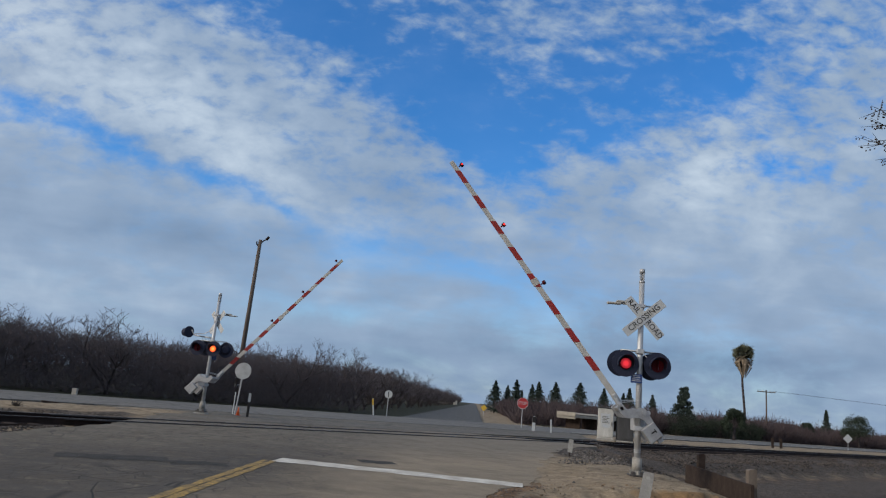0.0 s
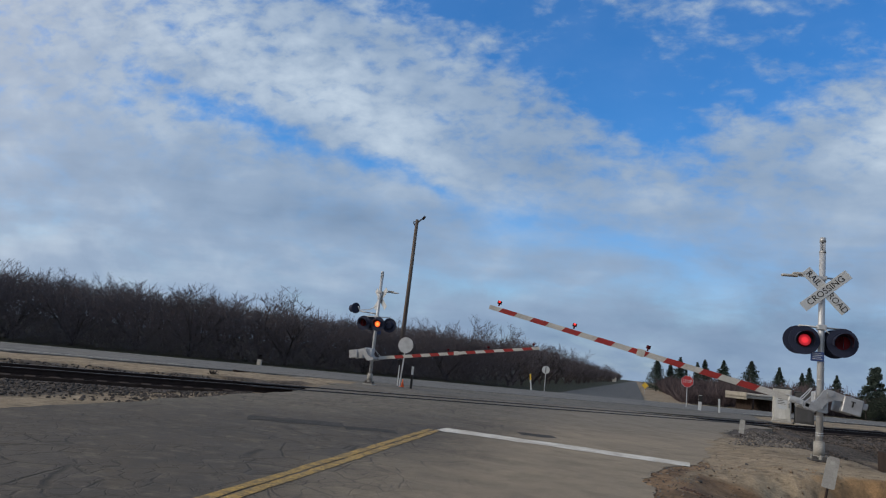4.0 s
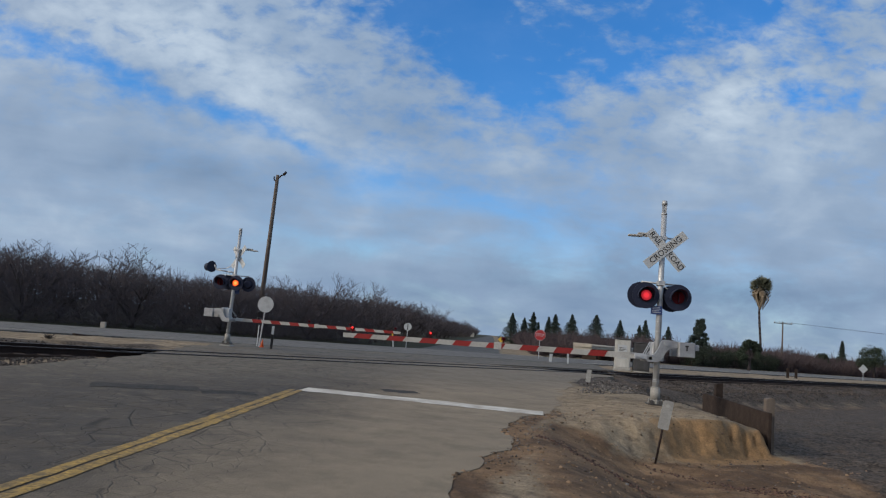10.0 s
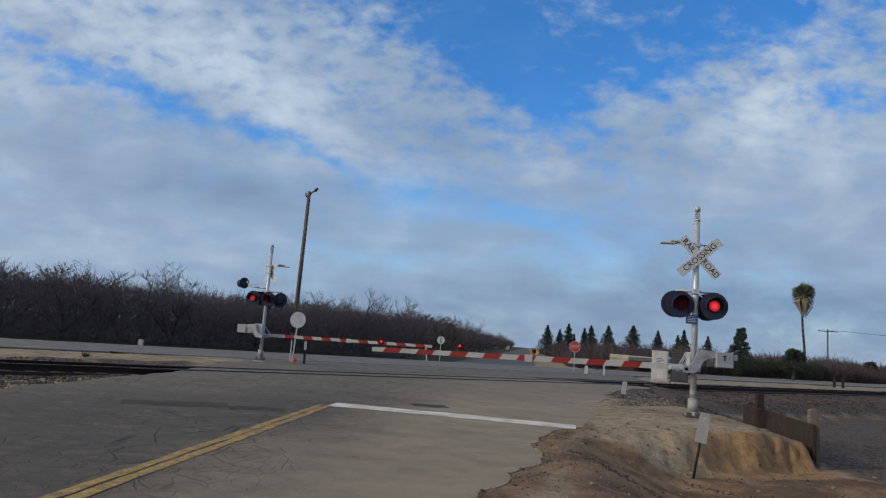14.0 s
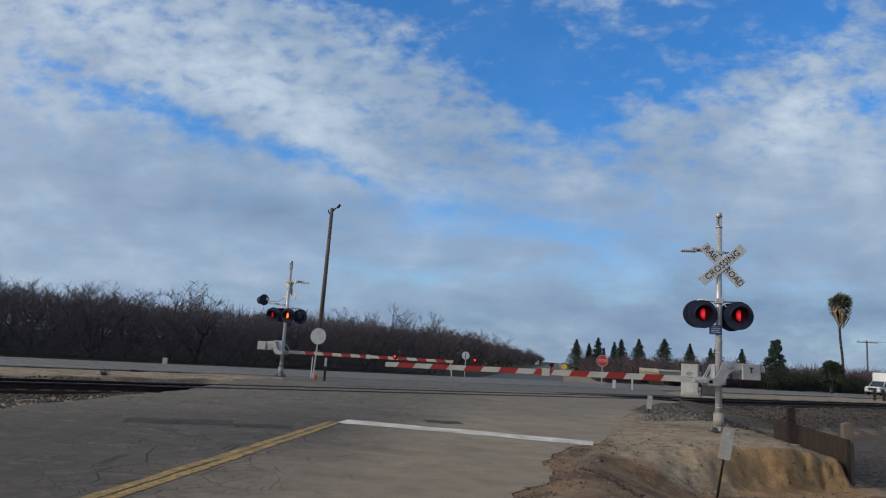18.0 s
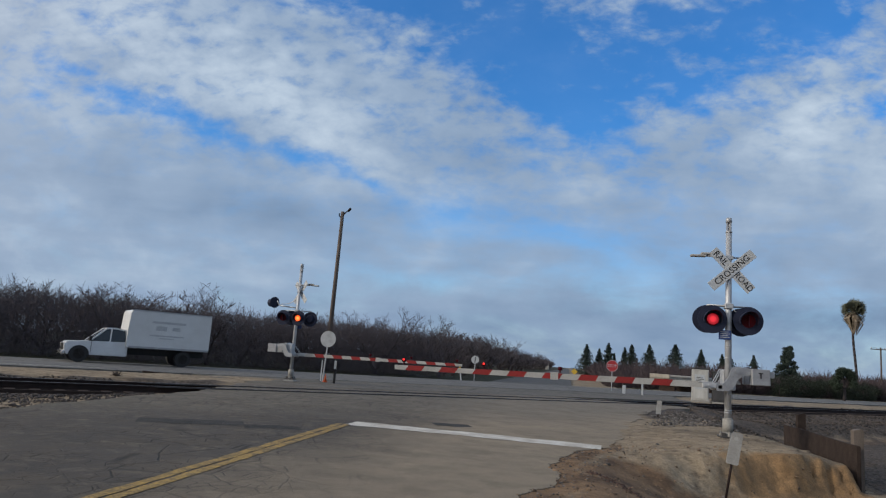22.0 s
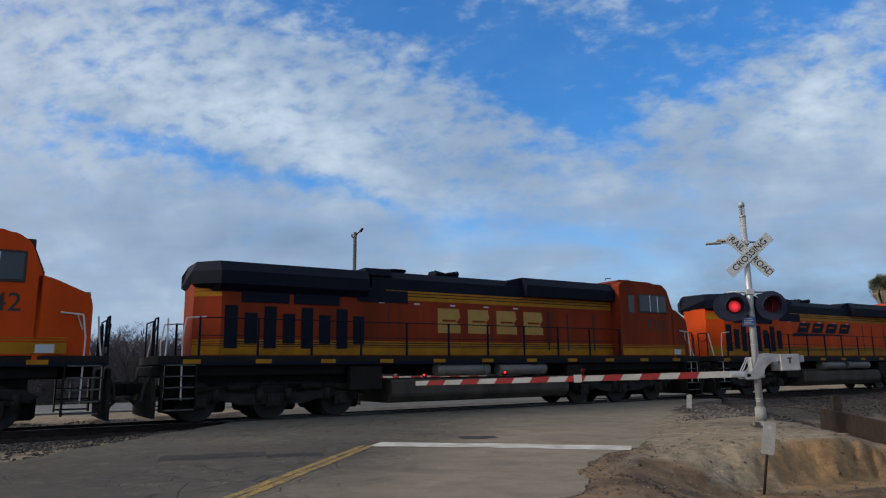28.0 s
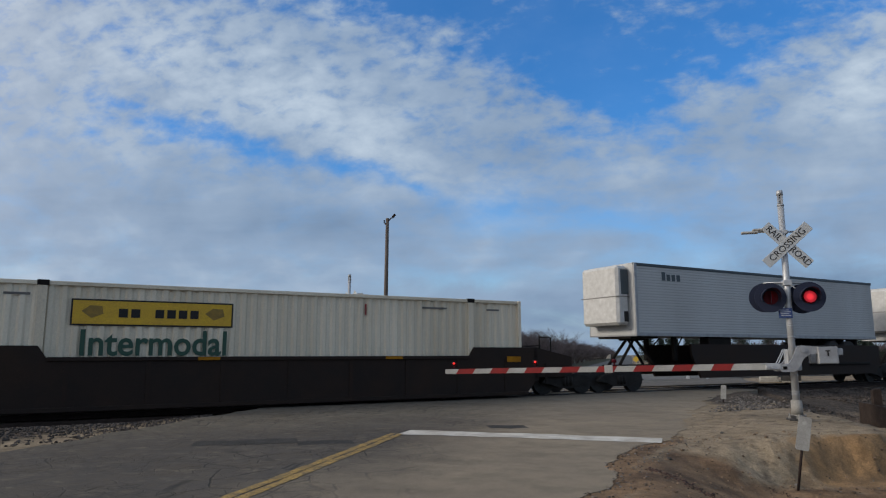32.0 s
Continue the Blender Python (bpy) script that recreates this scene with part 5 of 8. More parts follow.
def utility_pole(x, y, z, h, r, lean, label, kind):
    thing = base("utility_pole", pose(x, y, z, 0, lean, 0), label, "utility pole")
    part("pole", tube((0, 0, -0.5), (0, 0, h), r, r * 0.68, 14), WOOD, thing)
    if kind == "stub":
        bm = bmesh.new()
        add_path(bm, [(-0.05, 0, h - 0.55), (-0.22, -0.1, h - 0.35), (-0.22, -0.1, h - 0.15)], 0.05, 6)
        add_path(bm, [(0.0, 0, h - 0.35), (0.35, -0.2, h - 0.05), (0.62, -0.3, h + 0.02)], 0.05, 6)
        add_tube(bm, (0.55, -0.3, h), (0.75, -0.34, h + 0.22), 0.11, 0.09, 8)
        part("bracket", bm, RUST, thing, "rusty bracket with insulator stubs")
        for q in (1.2, 1.3, 1.8, 2.4):
            part("band", tube((0, 0, q), (0, 0, q + 0.05), r, r, 12), GALV, thing)
        part("tag", box(0.0, 0.14, -r - 0.03, -r, 2.5, 2.8, 0.006), GALV, thing)
    else:
        part("cross_arm", box(-1.45, 1.45, -0.16, -0.06, h - 0.35, h - 0.22, 0.01), WOOD, thing)
        for q in (-1.35, -0.6, 0.6, 1.35):
            part("insulator", tube((q, -0.11, h - 0.22), (q, -0.11, h - 0.02), 0.07, 0.05, 8), SIGNW, thing)
    return thing


utility_pole(-17.75, 49.9, -0.15, 12.3, 0.19, 0.6, "tall weathered utility pole with a rusty bracket and no wires", "stub")
utility_pole(46.7, 115.2, -0.3, 8.1, 0.15, 0.0, "brown utility pole with a cross arm carrying wires", "arm")


def wires():
    bm = bmesh.new()
    for q in (-1.35, -0.6, 0.6, 1.35):
        for far in ((190, 120, 8.0),):
            a, b = Vector((46.7 + q, 115.1, 7.75)), Vector((far[0] + q, far[1] + q, far[2]))
            pts = [a.lerp(b, k / 14) - Vector((0, 0, 1.6 * math.sin(math.pi * k / 14))) for k in range(15)]
            add_path(bm, pts, 0.007, 3)
    tagged(part("power_lines", bm, BLACK), "thin sagging power lines between poles", "cable")


wires()


def pipe_trailer():
    """A long low farm trailer with pale pipes, half hidden by brush."""
    thing = base("pipe_trailer", pose(13.0, 74.2, -0.85, 0, 0, 43), "pale flatbed farm trailer loaded with irrigation pipes", "trailer")
    pale = material("faded cream paint", (0.36, 0.335, 0.28), 0.6, 0, (0.22, 0.20, 0.17), 2)
    part("deck", box(-5.6, 5.6, -1.2, 1.2, 1.78, 2.0, 0.03), pale, thing)
    part("headboard", box(-5.6, -5.5, -1.2, 1.2, 1.65, 2.3, 0.02), pale, thing)
    for k in range(8):
        part("pipe", tube((-5.2, -1.0 + k * 0.28, 2.12 + 0.05 * (k % 2)), (5.4, -1.0 + k * 0.28, 2.12 + 0.05 * (k % 2)), 0.11, 0.11, 10), CONC, thing)
    for x in (-4.4, -1.8, 0.7, 3.3):
        part("stand", box(x - 0.07, x + 0.07, -0.9, 0.9, 0.0, 1.78), OLDWOOD, thing)
    for x in (1.5, 2.5):
        for y in (-1.1, 1.1):
            bm = bmesh.new()
            add_disc(bm, (x, y - 0.12, 0.45), 0.45, 0.24, 20, 0, (0, 1, 0))
            part("wheel", bm, RUBBER, thing)


pipe_trailer()


def low_house(x, y, w, d, h, turn, label):
    thing = base("farm_house", pose(x, y, -0.2, 0, 0, turn), label, "house")
    wall, roof = material("cream house wall", (0.5, 0.47, 0.4), 0.8, 0, (0.38, 0.35, 0.3), 1), material("brown shingle roof", (0.12, 0.1, 0.09), 0.9, 0, (0.07, 0.06, 0.055), 3)
    part("wall", box(-w / 2, w / 2, -d / 2, d / 2, 0, h), wall, thing)
    part("roof", prism([(-w / 2 - 0.4, h), (w / 2 + 0.4, h), (0, h + w * 0.22)], -d / 2 - 0.4, d / 2 + 0.4), roof, thing)
    for k in (-0.25, 0.25):
        win = part("window", box(k * w - 0.6, k * w + 0.6, -d / 2 - 0.04, -d / 2, 1.0, 2.1), WHITE, thing)
        part("pane", box(k * w - 0.52, k * w + 0.52, -d / 2 - 0.05, -d / 2 - 0.041, 1.08, 2.02), GLASS, win)


low_house(-13.5, 330, 9, 12, 2.8, 0, "pale low farm house far down the road")


def washed_bits():
    """Dead weed and timber scraps on the dirt between railway and highway."""
    weed = base("dry_weed", pose(-13.7, 19.7, 0.1), "dark dry weed clump on the sandy ground", "weed")
    rng, bm = random.Random(3), bmesh.new()
    for _ in range(46):
        a, l, e = rng.uniform(0, 6.28), rng.uniform(0.10, 0.27), rng.uniform(0.2, 1.3)
        d = Vector((math.cos(a) * math.cos(e), math.sin(a) * math.cos(e), math.sin(e)))
        add_tube(bm, d * 0.02, d * l, 0.016, 0.004, 4, caps=False)
    part("dry_tuft", bm, material("dry stem", (0.07, 0.055, 0.045), 0.9), weed)
    for k, (x, y, l, t) in enumerate(((-15.4, 24.2, 0.7, 40),)):
        o = base("timber_scrap", pose(x, y, 0.07, 0, 4, t), "dark broken timber scrap lying on sand", "timber")
        part("plank", box(-l / 2, l / 2, -0.1, 0.1, -0.03, 0.05, 0.012), OLDWOOD, o)


washed_bits()
# ---- plants ----
def prisms(segs, n=3):
    """Thin tapered bars from (p0, p1, r0, r1), as verts and faces."""
    verts, faces = [], []
    for p0, p1, r0, r1 in segs:
        d = p1 - p0
        a = d.cross(Vector((0.3, 0.2, 1))).normalized()
        b = d.normalized().cross(a)
        k = len(verts)
        for p, r in ((p0, r0), (p1, r1)):
            for i in range(n):
                t = 6.2832 * i / n
                verts.append(tuple(p + a * (r * math.cos(t)) + b * (r * math.sin(t))))
        for i in range(n):
            j = (i + 1) % n
            faces.append((k + i, k + j, k + n + j, k + n + i))
    return verts, faces


def mesh_of(name, segs, mat, n=3):
    me = bpy.data.meshes.new(name)
    v, f = prisms(segs, n)
    me.from_pydata(v, [], f)
    me.materials.append(mat)
    return me


# bark and twig colours are lifted and greyed in place of distance haze
BARK = material("dark orchard bark", (0.078, 0.068, 0.068), 0.9, 0, (0.048, 0.041, 0.042), 6, bump=0.4, spec=0.1)
TWIG = material("bare orchard twigs", (0.112, 0.099, 0.106), 0.9, 0, (0.08, 0.070, 0.077), 0.8, bump=0, spec=0.08)
TWIG2 = material("reddish bare brush", (0.095, 0.075, 0.077), 0.9, 0, (0.065, 0.051, 0.055), 0.5, bump=0, spec=0.08)


def grow(rng, h, levels=5, spread=0.7, low=0.3):
    """Segments of a leafless tree, thick ones and thin ones."""
    thick, thin = [], []

    def limb(p, d, l, r, level):
        mid = p + d * (l * 0.5)
        d2 = (d + Vector((rng.uniform(-.25, .25), rng.uniform(-.25, .25), rng.uniform(-.02, .25)))).normalized()
        end = mid + d2 * (l * 0.5)
        out = thick if level < 2 else thin
        if level < 4:
            out.append((p, mid, r, r * 0.8))
            out.append((mid, end, r * 0.8, r * 0.55))
        else:
            out.append((p, end, r, r * 0.5))
        if level + 1 >= levels:
            return
        for k in range((4, 4, 4, 4, 3)[level]):
            at = p.lerp(mid, rng.uniform(0.5, 1)) if k == 0 else mid.lerp(end, rng.uniform(0.0, 1.0))
            a = rng.uniform(0, 6.283)
            side = Vector((math.cos(a), math.sin(a), rng.uniform(-0.15, 0.5)))
            limb(at, (d2 * rng.uniform(0.35, 0.9) + side * rng.uniform(0.4, 0.85)).normalized(), l * rng.uniform(0.45, 0.72), max(r * 0.5, 0.009), level + 1)
    top = Vector((rng.uniform(-.08, .08), rng.uniform(-.08, .08), low))
    thick.append((Vector((0, 0, -0.25)), top, 0.11 * h / 4.5, 0.09 * h / 4.5))
    for k in range(4):
        a = k * 1.571 + rng.uniform(-.4, .4)
        limb(top - Vector((0, 0, rng.uniform(0, .15))), Vector((math.cos(a) * spread, math.sin(a) * spread, 0.8)).normalized(), h * rng.uniform(0.36, 0.46), 0.06 * h / 4.5, 0)
    return thick, thin


def tree_kind(seed, h, label, group):
    rng = random.Random(seed)
    thick, thin = grow(rng, h)
    thing = base("orchard_tree", pose(0, 0, 0), label, "tree", group)
    for name, segs, mat, n in (("trunk", thick, BARK, 5), ("crown", thin, TWIG, 3)):
        o = new(name, mesh_of(name, segs, mat, n))
        o.parent = thing
    return thing


def orchard():
    rng = random.Random(11)
    kinds = [tree_kind(21 + k, 5.0, "leafless dark orchard tree with dense fine twigs", "orchard trees") for k in range(4)]
    spots = []
    for j in range(40):
        for k in range(-6, 34):
            x, y = -10.3 - 4.5 * j, 4.5 * k + 20
            o, s = (y - x) * 0.7071, (x + y) * 0.7071
            if o < 44.3 or s < -62 or y > 165:
                continue
            if o < 66 or x > -22:
                spots.append((x, y, 1.0))
    for k in range(38):
        spots += [(-10.5, 170 + 6.5 * k, 1.0), (-16.5, 172 + 6.5 * k, 1.05)]
    used = [0, 0, 0, 0]
    for i, (x, y, f) in enumerate(spots):
        m = pose(x + rng.uniform(-.5, .5), y + rng.uniform(-.5, .5), -0.15, 0, 0, rng.uniform(0, 360)) @ Matrix.Scale(1, 4)
        k = rng.randrange(4)
        f *= rng.uniform(0.86, 1.2) * (1.06 + 0.13 * step(y, 38, 58)) * (1.15 - 0.15 * step(x + y, 8, 26))
        if not used[k]:
            used[k], o = 1, kinds[k]
            o.matrix_basis = m
        else:
            o = copy_thing(kinds[k], m)
        o.scale = (f, f, f * rng.uniform(0.92, 1.06))
    # suckers and weeds between the trunks, and the far rows, past counting
    segs = []
    for _ in range(95000):
        s, o = rng.uniform(-70, 32), rng.uniform(43.9, 54)
        p = D * s + NRM * o
        if p.x > -6.6:
            continue
        a, e, l = rng.uniform(0, 6.28), rng.uniform(-0.1, 1.4), rng.uniform(0.35, 1.1)
        q = Vector((p.x, p.y, rng.random() ** 1.1 * 3.3 - 0.15))
        segs.append((q, q + Vector((math.cos(a) * math.cos(e), math.sin(a) * math.cos(e), math.sin(e))) * l, 0.011, 0.005))
    for _ in range(15000):
        if rng.random() < 0.7:
            s, o = rng.uniform(-75, 40), rng.uniform(66, 72)
            p = D * s + NRM * o
            if p.x > -20:
                continue
        else:
            p = Vector((rng.uniform(-30, -20), rng.uniform(80, 420), 0))
        z = rng.random() ** 0.8 * 4.2
        a, e, l = rng.uniform(0, 6.28), rng.uniform(-0.1, 1.4), rng.uniform(0.5, 1.5)
        q = Vector((p.x, p.y, z))
        segs.append((q, q + Vector((math.cos(a) * math.cos(e), math.sin(a) * math.cos(e), math.sin(e))) * l, 0.03, 0.01))
    tagged(new("orchard_depths", mesh_of("orchard_depths", segs, TWIG)), "dense dark mass of bare orchard branches", "woods", kind="stuff")


orchard()


def brush(name, rows, count, seed, mat, label, h, size=1.0):
    """Low bare thicket between two offsets and two places along the railway's direction."""
    rng, segs = random.Random(seed), []
    for _ in range(count):
        s0, s1, o0, o1 = rng.choice(rows)
        c = D * rng.uniform(s0, s1) + NRM * rng.uniform(o0, o1)
        if c.x < 3.2 + 0.012 * c.y:
            continue
        hh = h * (0.65 + 0.5 * noise.noise((c.x * 0.12, c.y * 0.12, 1)) + rng.uniform(0, 0.3))
        foot = Vector((c.x, c.y, -0.3))
        for _ in range(16):
            a, e = rng.uniform(0, 6.28), rng.uniform(0.6, 1.5)
            d = Vector((math.cos(a) * math.cos(e), math.sin(a) * math.cos(e), math.sin(e)))
            q = foot + d * (hh * rng.uniform(0.0, 0.75))
            segs.append((q, q + (d + Vector((rng.uniform(-.5, .5), rng.uniform(-.5, .5), 0.2))) * (hh * rng.uniform(0.15, 0.4)), 0.028 * size, 0.008 * size))
    tagged(new(name, mesh_of(name, segs, mat)), label, "brush", kind="stuff")


brush("bare_brush", [(40, 95, 46, 62), (60, 140, 46, 66), (90, 260, 46, 70)], 6500, 4, TWIG2, "low reddish bare brush beyond the highway", 2.9, 1.5)
brush("bare_grove", [(88, 150, 50, 66), (100, 240, 44, 52), (130, 330, 52, 80), (200, 420, 60, 110)], 9000, 24, TWIG2, "hazy reddish bare trees along the highway", 3.5, 1.7)
brush("bare_thicket", [(80, 104, 66, 92), (88, 118, 74, 96), (104, 150, 66, 90)], 6500, 14, TWIG2, "reddish bare thicket below the conifers", 2.7, 1.6)


def leaves(rng, spots, size, squash=1.0):
    """Many small leaf blades round the given places: (centre, radius)."""
    verts, faces = [], []
    for c, r, n in spots:
        for _ in range(n):
            v = Vector((rng.gauss(0, 1), rng.gauss(0, 1), rng.gauss(0, 1) * squash)).normalized() * (r * rng.random() ** 0.4)
            p = c + v
            d = Vector((rng.gauss(0, 1), rng.gauss(0, 1), rng.gauss(0, 0.8))).normalized()
            e = d.cross(Vector((rng.gauss(0, 1), rng.gauss(0, 1), rng.gauss(0, 1)))).normalized()
            l, w, k = size * rng.uniform(0.6, 1.3), size * rng.uniform(0.25, 0.45), len(verts)
            verts += [tuple(p - d * l), tuple(p + e * w), tuple(p + d * l), tuple(p - e * w)]
            faces.append((k, k + 1, k + 2, k + 3))
    return verts, faces


# needle green is paler than its own, with the far haze mixed in
CONIFER = material("dark conifer needles", (0.056, 0.076, 0.062), 0.9, 0, (0.036, 0.050, 0.044), 1.2, bump=0, spec=0.15)
HEDGE = material("dark green shrub leaves", (0.040, 0.051, 0.036), 0.9, 0, (0.023, 0.031, 0.024), 1.0, bump=0, spec=0.15)
LEAF = material("dusty green leaves", (0.05, 0.066, 0.045), 0.85, 0, (0.028, 0.04, 0.028), 1.0, bump=0, spec=0.15)


def from_lists(name, vf, mat):
    me = bpy.data.meshes.new(name)
    me.from_pydata(vf[0], [], vf[1])
    me.materials.append(mat)
    return new(name, me)


def conifer(x, y, h, w, seed, label, ragged=0.2):
    rng = random.Random(seed)
    thing = base("conifer", pose(x, y, -0.3), label, "conifer", "conifers")
    part("trunk", tube((0, 0, 0), (0, 0, h * 0.93), h * 0.022, 0.02, 7), BARK, thing)
    spots, z, w = [], h * 0.1, w * 1.9
    while z < h * 0.98:
        f = (1 - z / h)
        r = w * f ** 0.92
        for k in range(8):
            a = k * 0.785 + rng.uniform(-.4, .4) + z * 2.3
            rr = r * rng.uniform(0.65 - ragged * 0.5, 1.08 + ragged * 0.5)
            for q in (0.3, 0.62, 0.95):
                spots.append((Vector((math.cos(a) * rr * q, math.sin(a) * rr * q, z + rng.uniform(-0.03, 0.03) * h - 0.10 * rr * q + 0.1)), max(rr * 0.26, 0.13), 16))
        z += h * 0.046
    spots.append((Vector((0, 0, h * 0.97)), 0.12, 30))
    o = from_lists("crown", leaves(rng, spots, h * 0.022, 0.5), CONIFER)
    o.parent = thing
    return thing


for k, (x, y, h, w) in enumerate(((3.6, 140, 6.4, 1.5), (6.1, 141, 5.7, 1.2), (7.8, 140, 6.9, 1.5), (8.7, 152, 5.2, 0.5), (9.7, 152, 5.3, 0.5), (11.0, 141, 6.3, 1.1), (12.2, 139.5, 6.9, 1.5), (15.5, 139, 7.1, 1.9), (20.2, 138.5, 7.5, 2.0), (24.8, 137.8, 6.7, 1.5), (28.6, 138, 6.1, 1.2), (29.5, 136.9, 7.1, 1.4), (33.7, 135.9, 6.2, 1.3), (64.5, 132.5, 6.2, 0.9))):
    conifer(x, y, h, w, 50 + k, "dark green conifer behind the bare brush" if w < 1.7 else "broad dark green conifer behind the bare brush")


def round_tree(x, y, h, w, seed, label):
    rng = random.Random(seed)
    thing = base("broadleaf_tree", pose(x, y, -0.3), label, "tree")
    bm = bmesh.new()
    add_tube(bm, (0, 0, -0.2), (0.1, 0, h * 0.5), 0.2, 0.13, 8)
    spots = []
    for k in range(20):
        a, e = rng.uniform(0, 6.28), rng.uniform(-0.3, 1.4)
        p = Vector((math.cos(a) * math.cos(e) * w * 0.75, math.sin(a) * math.cos(e) * w * 0.75, h * 0.52 + math.sin(e) * h * 0.36))
        add_tube(bm, (0.1, 0, h * 0.42), p, 0.07, 0.02, 5)
        spots.append((p, w * rng.uniform(0.28, 0.45), 260))
    part("trunk", bm, BARK, thing)
    o = from_lists("crown", leaves(rng, spots, 0.14, 0.8), LEAF)
    o.parent = thing


def pine(x, y, h, w, seed, label):
    """A round-headed ragged pine: limbs at all heights, clumps of needles at their ends."""
    rng = random.Random(seed)
    thing = base("pine_tree", pose(x, y, -0.3), label, "pine", "conifers")
    bm, spots = bmesh.new(), []
    add_tube(bm, (0, 0, -0.2), (0.1, 0, h * 0.95), 0.17, 0.03, 8)
    for k in range(92):
        f = rng.random() ** 1.15
        a, r = rng.uniform(0, 6.28), w * (1.08 - 0.92 * f) * rng.uniform(0.25, 1.0) * (1 + 0.25 * noise.noise((f * 5, seed, 0)))
        p = Vector((math.cos(a) * r, math.sin(a) * r, h * (0.16 + 0.80 * f)))
        add_tube(bm, (0, 0, p.z - 0.2 * r), p, 0.05, 0.015, 5)
        spots.append((p, rng.uniform(0.28, 0.52) * (1.1 - 0.4 * f), 110))
    part("trunk", bm, BARK, thing)
    o = from_lists("crown", leaves(rng, spots, 0.15, 0.75), CONIFER)
    o.parent = thing


pine(28.4, 97.5, 6.7, 2.1, 15, "broad ragged dark pine beyond the highway")
round_tree(29.0, 80.5, 3.9, 1.3, 5, "small dark green tree beside the palm")
round_tree(63.3, 119.5, 5.4, 2.7, 6, "round dark green tree at the end of the brush")
round_tree(58.2, 126.5, 3.9, 1.5, 7, "low round green tree behind the brush")


def hedge():
    """Dark evergreen shrubs along the far side of the highway."""
    rng = random.Random(9)
    thing = None
    for k in range(15):
        s = 78.5 + k * 1.75 + rng.uniform(-.4, .4)
        p = D * s + NRM * (44.2 + rng.uniform(-.6, .6))
        h = 2.5 + 0.5 * noise.noise((k * 0.8, 2, 2))
        shrub = base("evergreen_shrub", pose(p.x, p.y, -0.25), "low dark evergreen shrub along the highway", "shrub", "highway shrubs")
        spots = [(Vector((rng.uniform(-1, 1), rng.uniform(-.7, .7), h * rng.uniform(0.15, 0.85))), 0.62, 170) for _ in range(9)]
        o = from_lists("crown", leaves(rng, spots, 0.10, 0.8), HEDGE)
        o.parent = shrub
        st = part("stem", tube((0, 0, -0.1), (0, 0, h * 0.6), 0.06, 0.03, 6), BARK, shrub)


hedge()


def palm(x, y, h):
    thing = base("palm_tree", pose(x, y, -0.3), "tall fan palm with a skirt of dead fronds", "palm")
    thing.scale = (1.35, 1.35, 1.28)
    rng = random.Random(8)
    bm = bmesh.new()
    n, prev = 16, Vector((0, 0, -0.3))
    for k in range(1, n + 1):
        p = Vector((0.12 * math.sin(k * 0.4), 0.05 * k / n, h * 0.93 * k / n))
        add_tube(bm, prev, p, 0.14 - 0.04 * (k - 1) / n, 0.135 - 0.04 * k / n, 9)
        prev = p
    part("trunk", bm, BARK, thing)
    green, dead = material("palm frond green", (0.14, 0.15, 0.105), 0.7, 0, (0.085, 0.095, 0.065), 2), material("dead palm frond", (0.36, 0.29, 0.21), 0.9, 0, (0.22, 0.175, 0.125), 2)
    for _ in range(84):
        a, e = rng.uniform(0, 6.28), math.asin(rng.uniform(-0.3, 0.98))
        d = Vector((math.cos(a) * math.cos(e), math.sin(a) * math.cos(e), math.sin(e)))
        o0, l = prev + Vector((0, 0, 0.1)), rng.uniform(0.85, 1.45)
        side = Matrix.Rotation(rng.uniform(-1.3, 1.3), 3, d) @ d.cross(Vector((0, 0, 1))).normalized()
        c = o0 + d * (l * 0.5)
        bm = bmesh.new()
        add_tube(bm, o0, c, 0.03, 0.02, 4, caps=False)
        for i in range(14):
            t = -1.25 + 2.5 * i / 13
            w = (d * math.cos(t) + side * math.sin(t)).normalized()
            tip = c + w * (l * rng.uniform(0.45, 0.6)) - Vector((0, 0, 0.12 * abs(t)))
            q = side * math.cos(t) - d * math.sin(t)
            bm.faces.new([bm.verts.new(v) for v in (c + w * 0.05 + q * 0.07, tip, c + w * 0.05 - q * 0.07)])
        part("frond", bm, green, thing)
    for _ in range(90):      # the skirt: dead fronds hanging close to the trunk
        a, top, l = rng.uniform(0, 6.28), rng.uniform(-0.3, 0.1), rng.uniform(0.9, 2.4)
        out = Vector((math.cos(a), math.sin(a), 0))
        side, z = Vector((-math.sin(a), math.cos(a), 0)), Vector((0, 0, 1))
        p0 = prev + z * top
        p1, p2 = p0 + out * rng.uniform(0.35, 1.15) - z * (l * rng.uniform(0.2, 0.5)), p0 + out * (rng.uniform(0.3, 1.1) * (1.2 - l * 0.42)) - z * l
        bm = bmesh.new()
        vs = [bm.verts.new(v) for v in (p0 - side * 0.03, p0 + side * 0.03, p1 + side * 0.10, p2 + side * 0.03, p2 - side * 0.03, p1 - side * 0.10)]
        bm.faces.new((vs[0], vs[1], vs[2], vs[5])), bm.faces.new((vs[5], vs[2], vs[3], vs[4]))
        part("dead_frond", bm, dead, thing)


palm(38.2, 102.1, 10.15)


